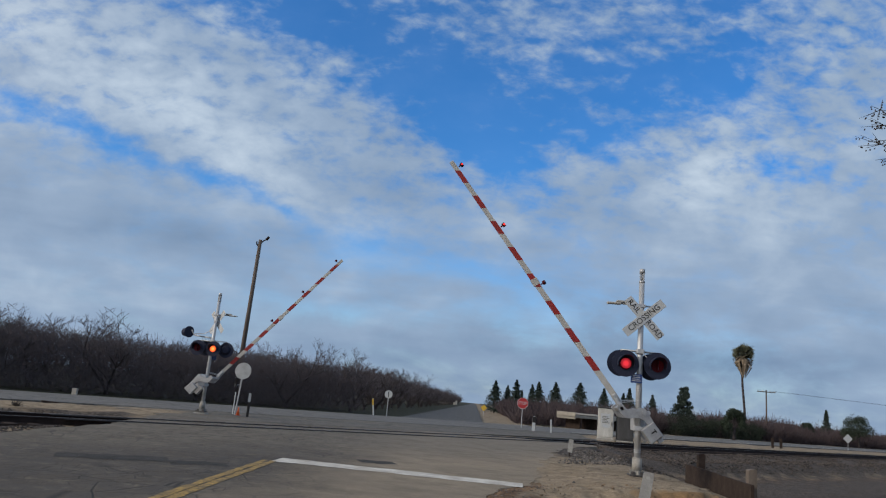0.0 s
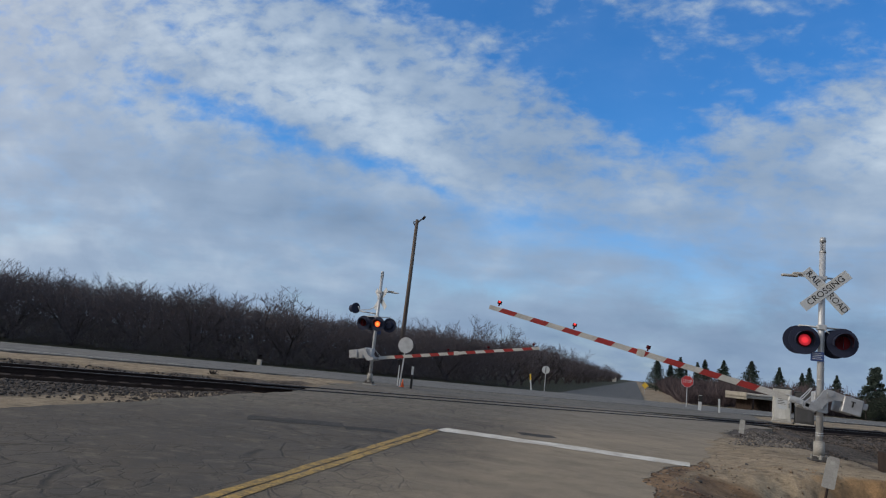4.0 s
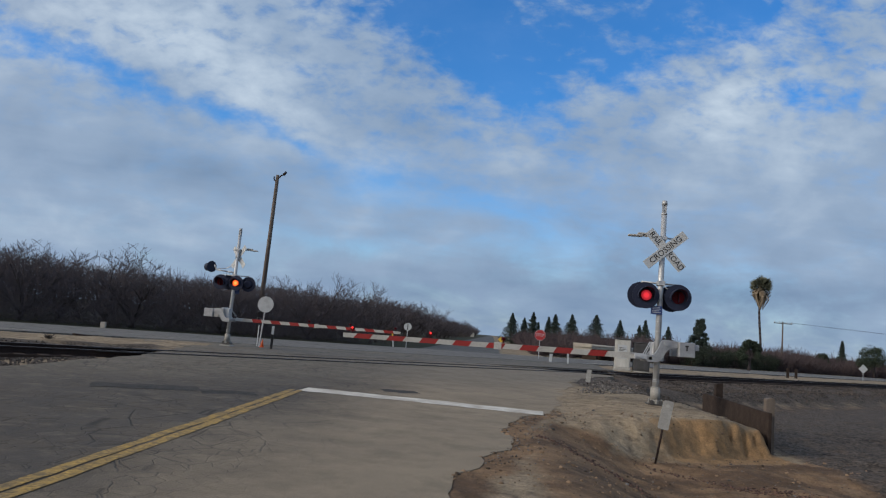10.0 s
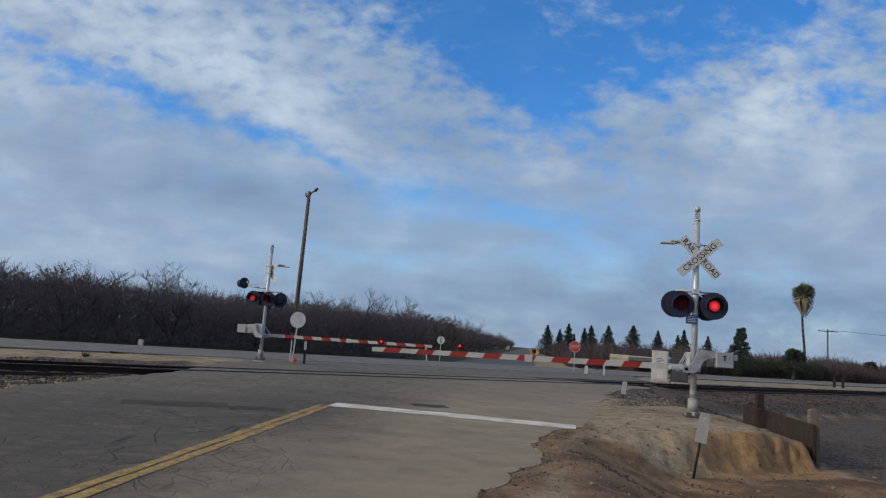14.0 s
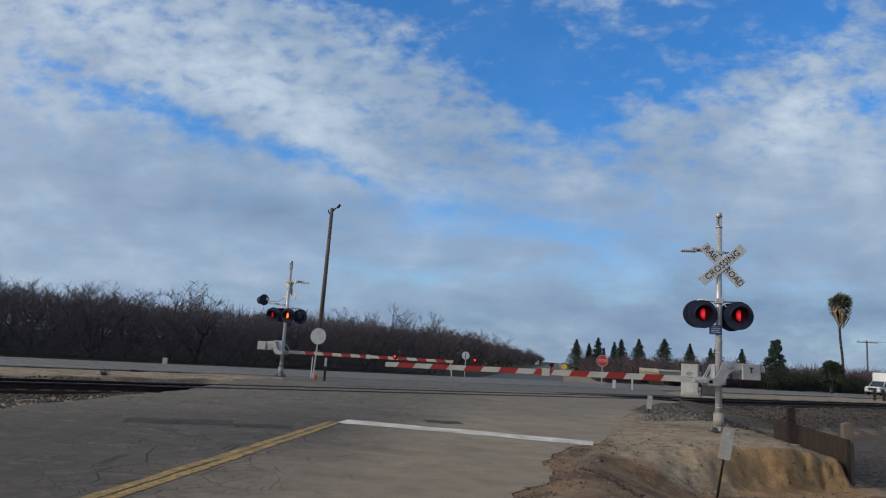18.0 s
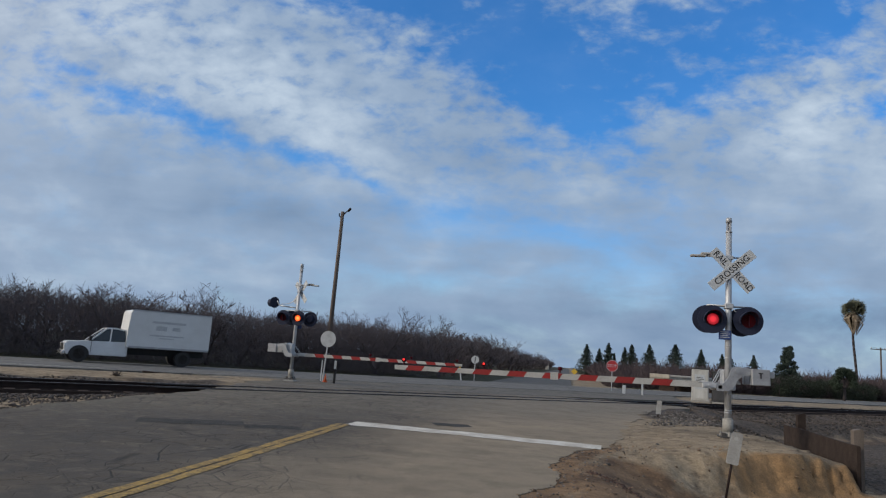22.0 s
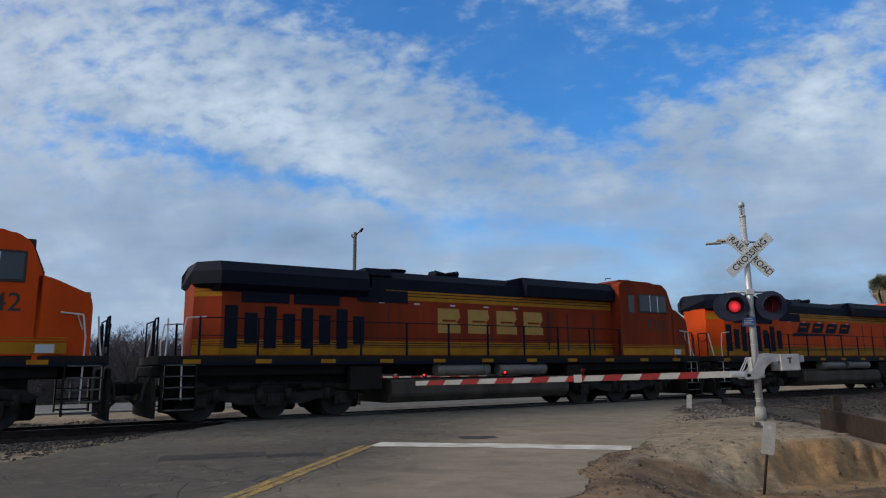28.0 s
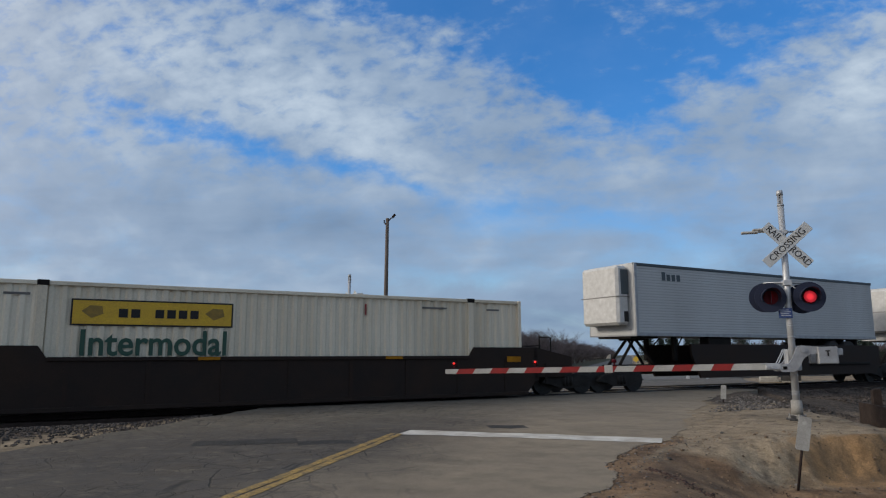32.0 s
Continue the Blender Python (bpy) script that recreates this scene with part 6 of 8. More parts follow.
def sycamore():
    """A leafless street tree whose outer twigs with seed balls reach into the sky beside the road."""
    rng = random.Random(31)
    thing = base("sycamore_tree", pose(17.2, 21.5, -0.4), "bare sycamore with dangling dark seed balls", "tree")
    thick, thin = grow(rng, 9.5, 5, 0.35, 3.6)
    for name, segs, n in (("trunk", thick, 6), ("crown", thin, 3)):
        o = new(name, mesh_of(name, segs, BARK, n))
        o.parent = thing
    limbs, balls = [], bmesh.new()
    for tx, ty, tz in ((-4.85, -0.3, 12.4), (-4.7, -0.2, 11.9), (-4.6, 0.2, 11.4)):
        p, tip = Vector((-0.5, 0, tz - 2.5)), Vector((tx, ty, tz))
        for k in range(8):
            q = p.lerp(tip, (k + 1) / 8) + Vector((0, 0, 0.12 * math.sin(k)))
            a = p.lerp(tip, k / 8) + Vector((0, 0, 0.12 * math.sin(k - 1) if k else 0))
            limbs.append((a, q, 0.05 - 0.005 * k, 0.045 - 0.005 * k))
            if k > 3:
                for _ in range(7):
                    e = q + Vector((rng.uniform(-.8, .15), rng.uniform(-.4, .4), rng.uniform(-.3, .3)))
                    limbs.append((q, e, 0.014, 0.006))
                    for _ in range(3):
                        b = q.lerp(e, rng.uniform(.4, 1)) - Vector((0, 0, rng.uniform(.05, .14)))
                        add_tube(balls, b, b + Vector((0, 0, 0.045)), 0.022, 0.018, 5)
    o = new("branch", mesh_of("branch", limbs, BARK, 4))
    o.parent = thing
    part("seed_balls", balls, BARK, thing, "small round dark seed balls")


sycamore()
# ---- the train ----
# Built along x (x grows towards the train's rear end), y away from the road, z over the ground; all move as one.
TRAIN_SPEED = 29.4
ORANGE = material("faded orange locomotive paint", (0.64, 0.068, 0.004), 0.6, 0, (0.40, 0.048, 0.006), 0.9, streak=True, bump=0.03, spec=0.12)
ORANGE2 = material("sooty red orange locomotive paint", (0.29, 0.038, 0.009), 0.65, 0, (0.12, 0.022, 0.009), 0.8, streak=True, bump=0.03, spec=0.1)
LOCOBLACK = material("sooty black locomotive paint", (0.0045, 0.007, 0.016), 0.65, 0, (0.009, 0.011, 0.02), 1.2, bump=0.05, spec=0.1)
UNDER = material("grimy underframe black", (0.009, 0.0085, 0.0085), 0.8, 0, (0.02, 0.017, 0.015), 2, bump=0.2, spec=0.15)
TRUCKGREY = material("grimy truck casting", (0.03, 0.027, 0.025), 0.75, 0, (0.014, 0.013, 0.012), 3, bump=0.25, spec=0.2)
STRIPE = material("dull yellow stripe", (0.44, 0.195, 0.009), 0.6, 0, (0.26, 0.11, 0.010), 2, bump=0.02, spec=0.12)
LOGOY = material("faded yellow emblem", (0.40, 0.24, 0.03), 0.55, 0, (0.35, 0.19, 0.045), 3, bump=0.02)
TANKGREY = material("dusty grey air tank", (0.20, 0.185, 0.168), 0.55, 0, (0.10, 0.092, 0.084), 2, bump=0.05)
RAILWHITE = material("white handrail paint", (0.62, 0.62, 0.60), 0.5, 0, (0.45, 0.44, 0.42), 5, bump=0.02)
LAMPGLOW = material("lit headlamp", (1.0, 0.86, 0.55), 0.3, 0, (1.0, 0.8, 0.5), 5, bump=0, glow=3.5)
NUMBLACK = material("dark number paint", (0.014, 0.010, 0.011), 0.6, 0, (0.03, 0.018, 0.014), 6, bump=0)
TREADEDGE = material("worn step edge paint", (0.11, 0.105, 0.10), 0.7, 0, (0.05, 0.047, 0.044), 5, bump=0.05)
# grime, and the shade under the train put into the wheels' colour
TREAD = material("grimy shade-darkened wheel steel", (0.022, 0.02, 0.018), 0.6, 0.3, (0.012, 0.011, 0.01), 6, bump=0.05)

FUEL = material("dusty fuel tank paint", (0.088, 0.073, 0.057), 0.8, 0, (0.042, 0.036, 0.03), 1.5, streak=True, bump=0.1, spec=0.2)

# glass with a pale base colour that imitates the sky's reflection
SKYGLASS = material("windscreen glass", (0.10, 0.11, 0.12), 0.08, 0, (0.13, 0.14, 0.15), 2, bump=0, fine=0, spec=0.9)

TRAIN = []


def on_train(name, x, label, category, group="", turn=0.0, z=0.02):
    thing = base(name, pose(x, 0, z, 0, 0, turn), label, category, group)
    TRAIN.append((thing, x, turn, z))
    return thing


def rail_wheel(parent, x, r, width=0.13, side=-1, name="wheel"):
    bm = bmesh.new()
    y = side * 0.7175
    add_tube(bm, (x, y - side * 0.02, r), (x, y + side * 0.11, r), r, r, 24)
    add_tube(bm, (x, y - side * 0.05, r), (x, y - side * 0.02, r), r + 0.028, r + 0.028, 24)
    add_tube(bm, (x, y + side * 0.11, r), (x, y + side * 0.15, r), r * 0.35, r * 0.3, 14)
    w = part(name, bm, TREAD, parent, "grimy steel wheel, darkened for the shade under the train")
    return w


def loco_truck(thing, x):
    """A three-axle truck."""
    bm = bmesh.new()
    for s in (-1, 1):
        y = s * 1.02
        pts = [(-2.95, 0.78), (-2.6, 0.98), (-1.5, 0.90), (-0.8, 0.72), (0.8, 0.72), (1.5, 0.90), (2.6, 0.98), (2.95, 0.78), (2.5, 0.62), (1.4, 0.55), (0.9, 0.42), (-0.9, 0.42), (-1.4, 0.55), (-2.5, 0.62)]
        add_prism(bm, [(x + a, b) for a, b in pts], y - 0.09, y + 0.09)
    add_box(bm, x - 1.6, x + 1.6, -0.95, 0.95, 0.62, 0.85)
    add_box(bm, x - 2.7, x + 2.7, -0.58, 0.58, 0.8, 1.21)
    frame_ob = part("truck_frame", bm, TRUCKGREY, thing, "grimy three-axle truck frame")
    for k in (-2.05, 0, 2.05):
        for s in (-1, 1):
            rail_wheel(frame_ob, x + k, 0.52, 0.13, s)
            bm = bmesh.new()
            add_box(bm, x + k - 0.20, x + k + 0.20, s * 1.12 - 0.10, s * 1.12 + 0.10, 0.34, 0.72, 0.03)
            add_tube(bm, (x + k, s * 1.20, 0.53), (x + k, s * 1.27, 0.53), 0.15, 0.13, 14)
            for q in (-0.42, 0.42):
                add_tube(bm, (x + k + q, s * 1.10, 0.50), (x + k + q, s * 1.10, 0.86), 0.11, 0.11, 10)
            part("axle_box", bm, TRUCKGREY, frame_ob)
        part("traction_motor", box(x + k - 0.72, x + k + 0.86, -0.60, 0.60, 0.22, 0.82, 0.08), UNDER, frame_ob, "oily black traction motor")
    for s in (-1, 1):
        bm = bmesh.new()
        add_path(bm, [(x - 2.8, s * 1.16, 0.66), (x - 1.2, s * 1.2, 0.98), (x + 1.2, s * 1.2, 0.98), (x + 2.8, s * 1.16, 0.66)], 0.035, 6)
        for q in (-1.05, 1.05):
            add_tube(bm, (x + q - 0.3, s * 1.2, 0.9), (x + q + 0.3, s * 1.2, 0.9), 0.10, 0.10, 10)
        part("brake_rigging", bm, UNDER, frame_ob)


def locomotive(x, number, turn, paint, heritage, label):
    """A six-axle road diesel; the cab is at +x. The near side is -y."""
    t = on_train("locomotive", x, label, "locomotive", "locomotives", turn, RAIL_TOP + 0.024)
    # underframe
    bm = bmesh.new()
    add_box(bm, -10.2, 11.35, -1.52, 1.52, 1.52, 1.76, 0.02)
    add_box(bm, -10.0, 11.1, -0.6, 0.6, 1.2, 1.52)
    part("underframe", bm, UNDER, t)
    part("walkway_edge", box(-10.15, 11.3, -1.535, 1.535, 1.50, 1.60, 0.004), LOCOBLACK, t)
    for s in (-1, 1):
        for k in range(11):
            part("sill_patch", box(-9.6 + k * 1.92, -9.15 + k * 1.92, s * 1.538 - 0.003, s * 1.538 + 0.003, 1.55, 1.66), STRIPE, t, "yellow reflective patch")
    loco_truck(t, -7.0)
    loco_truck(t, 7.0)
    bm = bmesh.new()
    add_prism(bm, rounded([(-1.25, 0.32), (1.25, 0.32), (1.46, 0.55), (1.46, 1.0), (1.25, 1.06), (-1.25, 1.06), (-1.46, 1.0), (-1.46, 0.55)], 0.05), -3.4, 3.9, 0, "x")
    for a, b in ((-10.3, -4.85), (4.65, 10.3)):
        part("pipe_tray", box(a, b, -1.25, 1.25, 1.22, 1.50, 0.03), UNDER, t)
    part("fuel_tank", bm, FUEL, t, "dusty dark fuel tank")
    for s in (-1, 1):
        for a, b in ((-1.75, 0.35), (0.75, 2.85)):
            bm = bmesh.new()
            add_tube(bm, (a, s * 1.33, 1.31), (b, s * 1.33, 1.31), 0.20, 0.20, 16)
            for q in (a + 0.25, b - 0.25):
                add_tube(bm, (q, s * 1.33, 1.31), (q + 0.05, s * 1.33, 1.31), 0.212, 0.212, 16)
            part("air_tank", bm, TANKGREY, t, "dusty grey air reservoir")
        part("battery_box", box(-4.8, -3.75, s * 1.36 - 0.12, s * 1.36 + 0.12, 0.75, 1.45, 0.02), UNDER, t)
        part("equipment_box", box(3.85, 4.6, s * 1.36 - 0.12, s * 1.36 + 0.12, 0.8, 1.45, 0.02), UNDER, t)
    # engine hood
    hw, tail = 1.06, -9.2 if heritage else -9.35
    part("hood", prism([(6.7, -hw), (6.7, hw), (tail + 0.65, hw), (tail, 0.58), (tail, -0.58), (tail + 0.65, -hw)], 1.76, 3.90, "z"), paint, t)
    part("hood_top", prism([(-hw - 0.004, 3.84), (hw + 0.004, 3.84), (hw + 0.004, 4.24), (hw - 0.25, 4.48), (-hw + 0.25, 4.48), (-hw - 0.004, 4.24)], -3.9, 2.2, "x"), LOCOBLACK, t, "black hood top")
    part("engine_cover", prism([(-1.30, 3.9), (1.30, 3.9), (1.34, 4.3), (1.05, 4.60), (-1.05, 4.60), (-1.34, 4.3)], 2.2, 6.75, "x"), LOCOBLACK, t, "black raised cover behind the cab")
    part("cover_slope", prism([(1.5, 4.43), (2.21, 4.59), (2.21, 4.2), (1.5, 4.2)], -1.03, 1.03), LOCOBLACK, t)
    # radiator section with its overhanging wings
    prof = [(-1.06, 3.72), (-1.32, 3.92), (-1.34, 4.28), (-1.12, 4.57), (1.12, 4.57), (1.34, 4.28), (1.32, 3.92), (1.06, 3.72)]
    bm = bmesh.new()
    add_prism(bm, prof, -8.8, -4.1, 0, "x")
    add_prism(bm, prof, -9.45, -8.8, 0, "x")
    bmesh.ops.remove_doubles(bm, verts=bm.verts[:], dist=0.001)
    for v in bm.verts:
        if v.co.x < -9.2:
            v.co.y *= 0.5
            if v.co.z < 3.8:
                v.co.x += 0.3
            if v.co.z > 4.5:
                v.co.x += 0.15
    if heritage:
        for v in bm.verts:
            v.co.x += 0.15 if v.co.x < -8.5 else 0.0
        bmesh.ops.translate(bm, verts=bm.verts[:], vec=(0, 0, -0.16))
    part("radiator", bm, LOCOBLACK, t, "black overhanging radiator housing")
    part("radiator_step", prism([(-1.1, 4.3), (1.1, 4.3), (1.05, 4.53), (-1.05, 4.53)], -4.12, -3.2, "x"), LOCOBLACK, t)
    for s in (-1, 1):
        for a, b in ((-8.0, -6.6), (-6.45, -5.0)):
            scr = part("radiator_screen", box(a, b, s * 1.075 - 0.015, s * 1.075 + 0.015, 3.28, 3.82, 0.006), LOCOBLACK, t, "dark radiator intake screen")
        part("side_screen", box(-4.4, -2.6, s * 1.072 - 0.012, s * 1.072 + 0.012, 3.45, 3.84, 0.004), LOCOBLACK, t)
        # engine room doors, dark and light
        for k in range(8):
            a = tail + 0.75 + k * 0.56
            tall = k % 2 == 0
            part("louvre_door", box(a, a + 0.36, s * 1.072 - 0.012, s * 1.072 + 0.012, 1.98 if tall else 2.12, 3.18 if tall else 2.98, 0.004), LOCOBLACK, t, "dark louvred door")
        for a in (3.35, 4.3, 5.65):
            part("door_gap", box(a, a + 0.07, s * 1.066 - 0.006, s * 1.066 + 0.006, 1.95, 3.38), BLACK, t)
        for a in (-3.3, -2.0, -0.6, 0.8, 2.1):
            part("door_seam", box(a, a + 0.018, s * 1.064 - 0.004, s * 1.064 + 0.004, 2.1, 3.4), NUMBLACK, t)
            part("hinge_plate", box(a - 0.35, a - 0.15, s * 1.066 - 0.004, s * 1.066 + 0.004, 3.42, 3.47), SIGNW, t)
        # stripes
        for z0, z1, a, b in ((3.55, 3.67, -3.4, 6.65), (3.70, 3.77, -3.4, 6.65), (3.80, 3.86, -3.4, 6.65), (1.80, 2.08, tail + 0.66, 6.65), (2.11, 2.15, tail + 0.66, 6.65), (2.18, 2.22, tail + 0.66, 6.65)):
            part("stripe", box(a, b, s * 1.064 - 0.003, s * 1.064 + 0.003, z0, z1), STRIPE, t, "dull yellow stripe")
        for z, a in ((3.685, -3.4), (3.785, -3.4), (2.095, tail + 0.66), (2.165, tail + 0.66)):
            part("pinstripe", box(a, 6.65, s * 1.063 - 0.002, s * 1.063 + 0.002, z - 0.014, z + 0.014), LOCOBLACK, t)
        for z0, z1 in ((3.42, 3.56), (3.58, 3.64), (3.66, 3.71), (1.80, 2.08), (2.11, 2.15), (2.18, 2.22)):
            part("stripe", prism([(tail + 0.64, s * 1.054), (tail + 0.01, s * 0.587), (tail + 0.005, s * 0.592), (tail + 0.644, s * 1.064)], z0, z1, "z"), STRIPE, t)
        # the emblem, as plain shapes
        if heritage:
            for k in range(4):
                a = -1.45 + k * 1.22
                part("emblem", prism([(a, 2.52), (a + 0.90, 2.52), (a + 0.90, 2.78), (a + 0.74, 2.90), (a + 0.90, 3.05), (a + 0.84, 3.34), (a, 3.34)], s * 1.066 - 0.004, s * 1.066 + 0.004), LOGOY, t, "plain faded yellow emblem block")
                part("emblem_gap", box(a + 0.18, a + 0.72, s * 1.070 - 0.0025, s * 1.070 + 0.0025, 2.90, 2.97), paint, t)
        else:
            for k in range(4):
                a = -2.95 + k * 1.28
                sl = 0.32 * (1 if s < 0 else 1)
                part("emblem", prism([(a, 2.92), (a + 0.95, 2.92), (a + 0.95 + sl * 0.5, 3.16), (a + 0.98 + sl, 3.42), (a + sl, 3.42)], s * 1.066 - 0.004, s * 1.066 + 0.004), LOCOBLACK, t, "plain black emblem block")
                part("emblem_gap", box(a + 0.36, a + 0.88, s * 1.070 - 0.0025, s * 1.070 + 0.0025, 3.18, 3.24), paint, t)
            part("swoosh", prism([(-3.5, 2.72), (-3.2, 2.90), (1.9, 2.86), (-1.0, 2.77)], s * 1.066 - 0.004, s * 1.066 + 0.004), LOCOBLACK, t, "long black tapering line under the emblem")
        # cab sides
        part("cab_side_window", box(7.20, 7.52, s * 1.535 - 0.012, s * 1.535 + 0.012, 3.45, 4.16, 0.01), GLASS, t)
        win = part("cab_window", box(7.82, 9.38, s * 1.545 - 0.012, s * 1.545 + 0.012, 3.52, 4.18, 0.01), GLASS, t, "cab side windows")
        part("window_frame", box(7.77, 9.43, s * 1.537 - 0.012, s * 1.537 + 0.012, 3.47, 4.23, 0.01), NUMBLACK, t, "dark window frame")
        part("window_bar", box(8.40, 8.44, s * 1.556 - 0.006, s * 1.556 + 0.006, 3.52, 4.18), CHROME, t)
        part("window_bar", box(8.85, 8.89, s * 1.556 - 0.006, s * 1.556 + 0.006, 3.52, 4.18), CHROME, t)
        letters(number, 0.62, NUMBLACK, pose(8.8, s * 1.535, 2.98) if s < 0 else pose(8.8, s * 1.535, 2.98, 0, 0, 180), t, "number", 0.006, 0.98, bold=0.012)
        for z0, z1 in ((1.80, 2.06), (2.10, 2.13), (2.17, 2.19)):
            part("stripe", box(6.75, 10.4, s * 1.534 - 0.003, s * 1.534 + 0.003, z0, z1), STRIPE, t)
        part("plate", box(9.75, 10.15, s * 1.534 - 0.004, s * 1.534 + 0.004, 1.82, 2.02), SIGNW, t)
    # cab and nose
    part("cab", prism(rounded([(6.7, 1.76), (6.7, 4.55), (6.95, 4.70), (9.2, 4.66), (9.50, 4.45), (9.80, 3.68), (9.80, 1.76)], 0.06), -1.53, 1.53), paint, t)
    bm = bmesh.new()
    add_prism(bm, rounded([(9.7, 1.60), (9.7, 3.70), (10.05, 3.60), (10.85, 3.28), (10.93, 3.0), (10.93, 1.60)], 0.06), -1.53, 1.53)
    for v in bm.verts:
        if v.co.x > 10.0:
            v.co.y *= 1 - 0.16 * (v.co.x - 10.0)
    part("nose", bm, paint, t)
    part("cab_roof", prism(rounded([(6.85, 4.68), (7.1, 4.80), (8.9, 4.78), (9.25, 4.66)], 0.03), -1.2, 1.2), paint, t)
    for s in (-1, 1):
        part("windscreen", prism([(9.80, 3.76), (9.83, 3.76), (9.60, 4.33), (9.57, 4.33)], s * 0.72 - 0.58, s * 0.72 + 0.58), SKYGLASS, t, "windscreen with the sky's reflection put into its pale colour")
        part("windscreen_frame", prism([(9.79, 3.71), (9.822, 3.71), (9.575, 4.38), (9.54, 4.38)], s * 0.72 - 0.63, s * 0.72 + 0.63), BLACK, t)
        part("nose_rail", tube((10.95, s * 0.75, 1.8), (10.95, s * 0.75, 2.75), 0.022, 0.022, 6), STRIPE, t, "yellow handrail")
        part("side_grab", tube((10.6, s * 1.42, 2.75), (10.98, s * 1.15, 1.75), 0.02, 0.02, 6), RAILWHITE, t, "white slanting grab rail")
        board = part("number_board", box(9.36, 9.60, s * 0.62 - 0.40, s * 0.62 + 0.40, 4.36, 4.62, 0.02), BLACK, t, "black number board")
        letters(number, 0.24, SIGNW, Matrix.Translation((9.604, s * 0.62, 4.49)) @ pose(0, 0, 0, 0, 0, 90), t, "board_number", 0.004, 0.95)
        bm = bmesh.new()
        add_tube(bm, (11.30, s * 0.95, 1.90), (11.37, s * 0.95, 1.90), 0.085, 0.085, 16)
        part("ditch_light", bm, LAMPGLOW if turn else TANKGREY, t, "round ditch light")
        part("end_post", box(11.25, 11.31, s * 0.36 - 0.03, s * 0.36 + 0.03, 1.76, 2.6), STRIPE if turn else LOCOBLACK, t)
    part("anti_glare_panel", prism([(9.86, 3.66), (10.05, 3.613), (10.80, 3.313), (10.80, 3.325), (10.05, 3.625), (9.86, 3.672)], -1.2, 1.2), LOCOBLACK, t, "black panel on top of the nose")
    part("headlamp_box", box(10.80, 10.96, -0.18, 0.18, 3.02, 3.46, 0.02), TANKGREY, t)
    for z in (3.10, 3.30):
        bm = bmesh.new()
        add_tube(bm, (10.96, 0, z + 0.04), (10.98, 0, z + 0.04), 0.085, 0.085, 14)
        part("headlamp", bm, LAMPGLOW if turn else TANKGREY, t, "round headlamp")
    for k in range(4):
        part("nose_emblem", prism([(-1.08 + k * 0.54, 2.66), (-0.70 + k * 0.54, 2.66), (-0.60 + k * 0.54, 2.90), (-0.98 + k * 0.54, 2.90)], 10.92, 10.934, "x"), LOCOBLACK, t, "plain black emblem block")
    part("nose_stripe", box(10.92, 10.936, -1.25, 1.25, 1.80, 1.98), STRIPE, t)
    bm = bmesh.new()
    for q in (-0.55, 0.55):
        add_path(bm, [(7.2 + q, -0.9, 4.78), (7.2 + q, -0.9, 4.86), (7.5 + q, -0.9, 4.86)], 0.02, 5)
    add_tube(bm, (8.4, 0.2, 4.78), (8.4, 0.2, 4.92), 0.14, 0.12, 12)
    part("roof_fittings", bm, TANKGREY, t)
    bm = bmesh.new()
    for k, q in enumerate((-0.18, 0.0, 0.18)):
        add_tube(bm, (-0.55, q, 4.66), (-0.05 + 0.1 * k, q, 4.68), 0.04, 0.11, 8)
        add_tube(bm, (-0.6, q, 4.66), (-1.0, q, 4.67), 0.035, 0.10, 8)
    add_tube(bm, (-0.6, 0, 4.44), (-0.6, 0, 4.66), 0.05, 0.05, 8)
    part("horn", bm, LOCOBLACK, t, "black air horn cluster")
    bm = bmesh.new()
    add_tube(bm, (-2.6, 0, 4.46), (-2.6, 0, 4.62), 0.42, 0.40, 18)
    add_tube(bm, (-2.6, 0, 4.62), (-2.6, 0, 4.66), 0.48, 0.48, 18)
    part("exhaust_stack", bm, LOCOBLACK, t)
    # handrails along the walkway
    for s in (-1, 1):
        y = s * 1.49
        bm = bmesh.new()
        add_tube(bm, (-9.3, y, 2.78), (6.6, y, 2.78), 0.018, 0.018, 6)
        part("handrail", bm, LOCOBLACK, t)
        for z in (2.30, 2.02):
            part("mid_rail", tube((-9.2, y, z), (6.5, y, z), 0.012, 0.012, 6), LOCOBLACK, t)
        for k in range(11):
            q = -9.2 + k * 1.58
            part("stanchion", box(q - 0.03, q + 0.03, y - 0.02, y + 0.02, 1.76, 2.80), LOCOBLACK, t)
        for xe, sg in ((-10.05, -1), (11.22, 1)):
            bm = bmesh.new()
            add_path(bm, [(xe - sg * 0.45, y, 0.62), (xe - sg * 0.42, y, 2.2), (xe - sg * 0.50, y, 2.75), (xe - sg * 1.0, y, 2.80)], 0.022, 6)
            add_path(bm, [(xe, y * 0.98, 0.7), (xe + sg * 0.0, y * 0.98, 1.4), (xe - sg * 0.10, y * 0.80, 2.3), (xe - sg * 0.12, y * 0.72, 2.75)], 0.022, 6)
            part("grab_rail", bm, RAILWHITE, t, "white painted grab rail")
            # a stair of five treads between two stringers, its edges painted white
            x0, x1 = sorted((xe, xe - sg * 0.80))
            for q in (x0 - 0.03, x1):
                part("stringer", box(q, q + 0.03, s * 1.33 - 0.2, s * 1.33 + 0.2, 0.32, 1.55), UNDER, t)
            for k in range(5):
                z = 0.36 + k * 0.285
                tread = part("tread", box(x0, x1, s * 1.33 - 0.2, s * 1.33 + 0.2, z, z + 0.03), UNDER, t)
                part("step_edge", box(x0 + 0.04, x1 - 0.04, s * 1.545 - 0.004, s * 1.545 + 0.004, z - 0.004, z + 0.028), TREADEDGE, tread, "worn pale step edge")
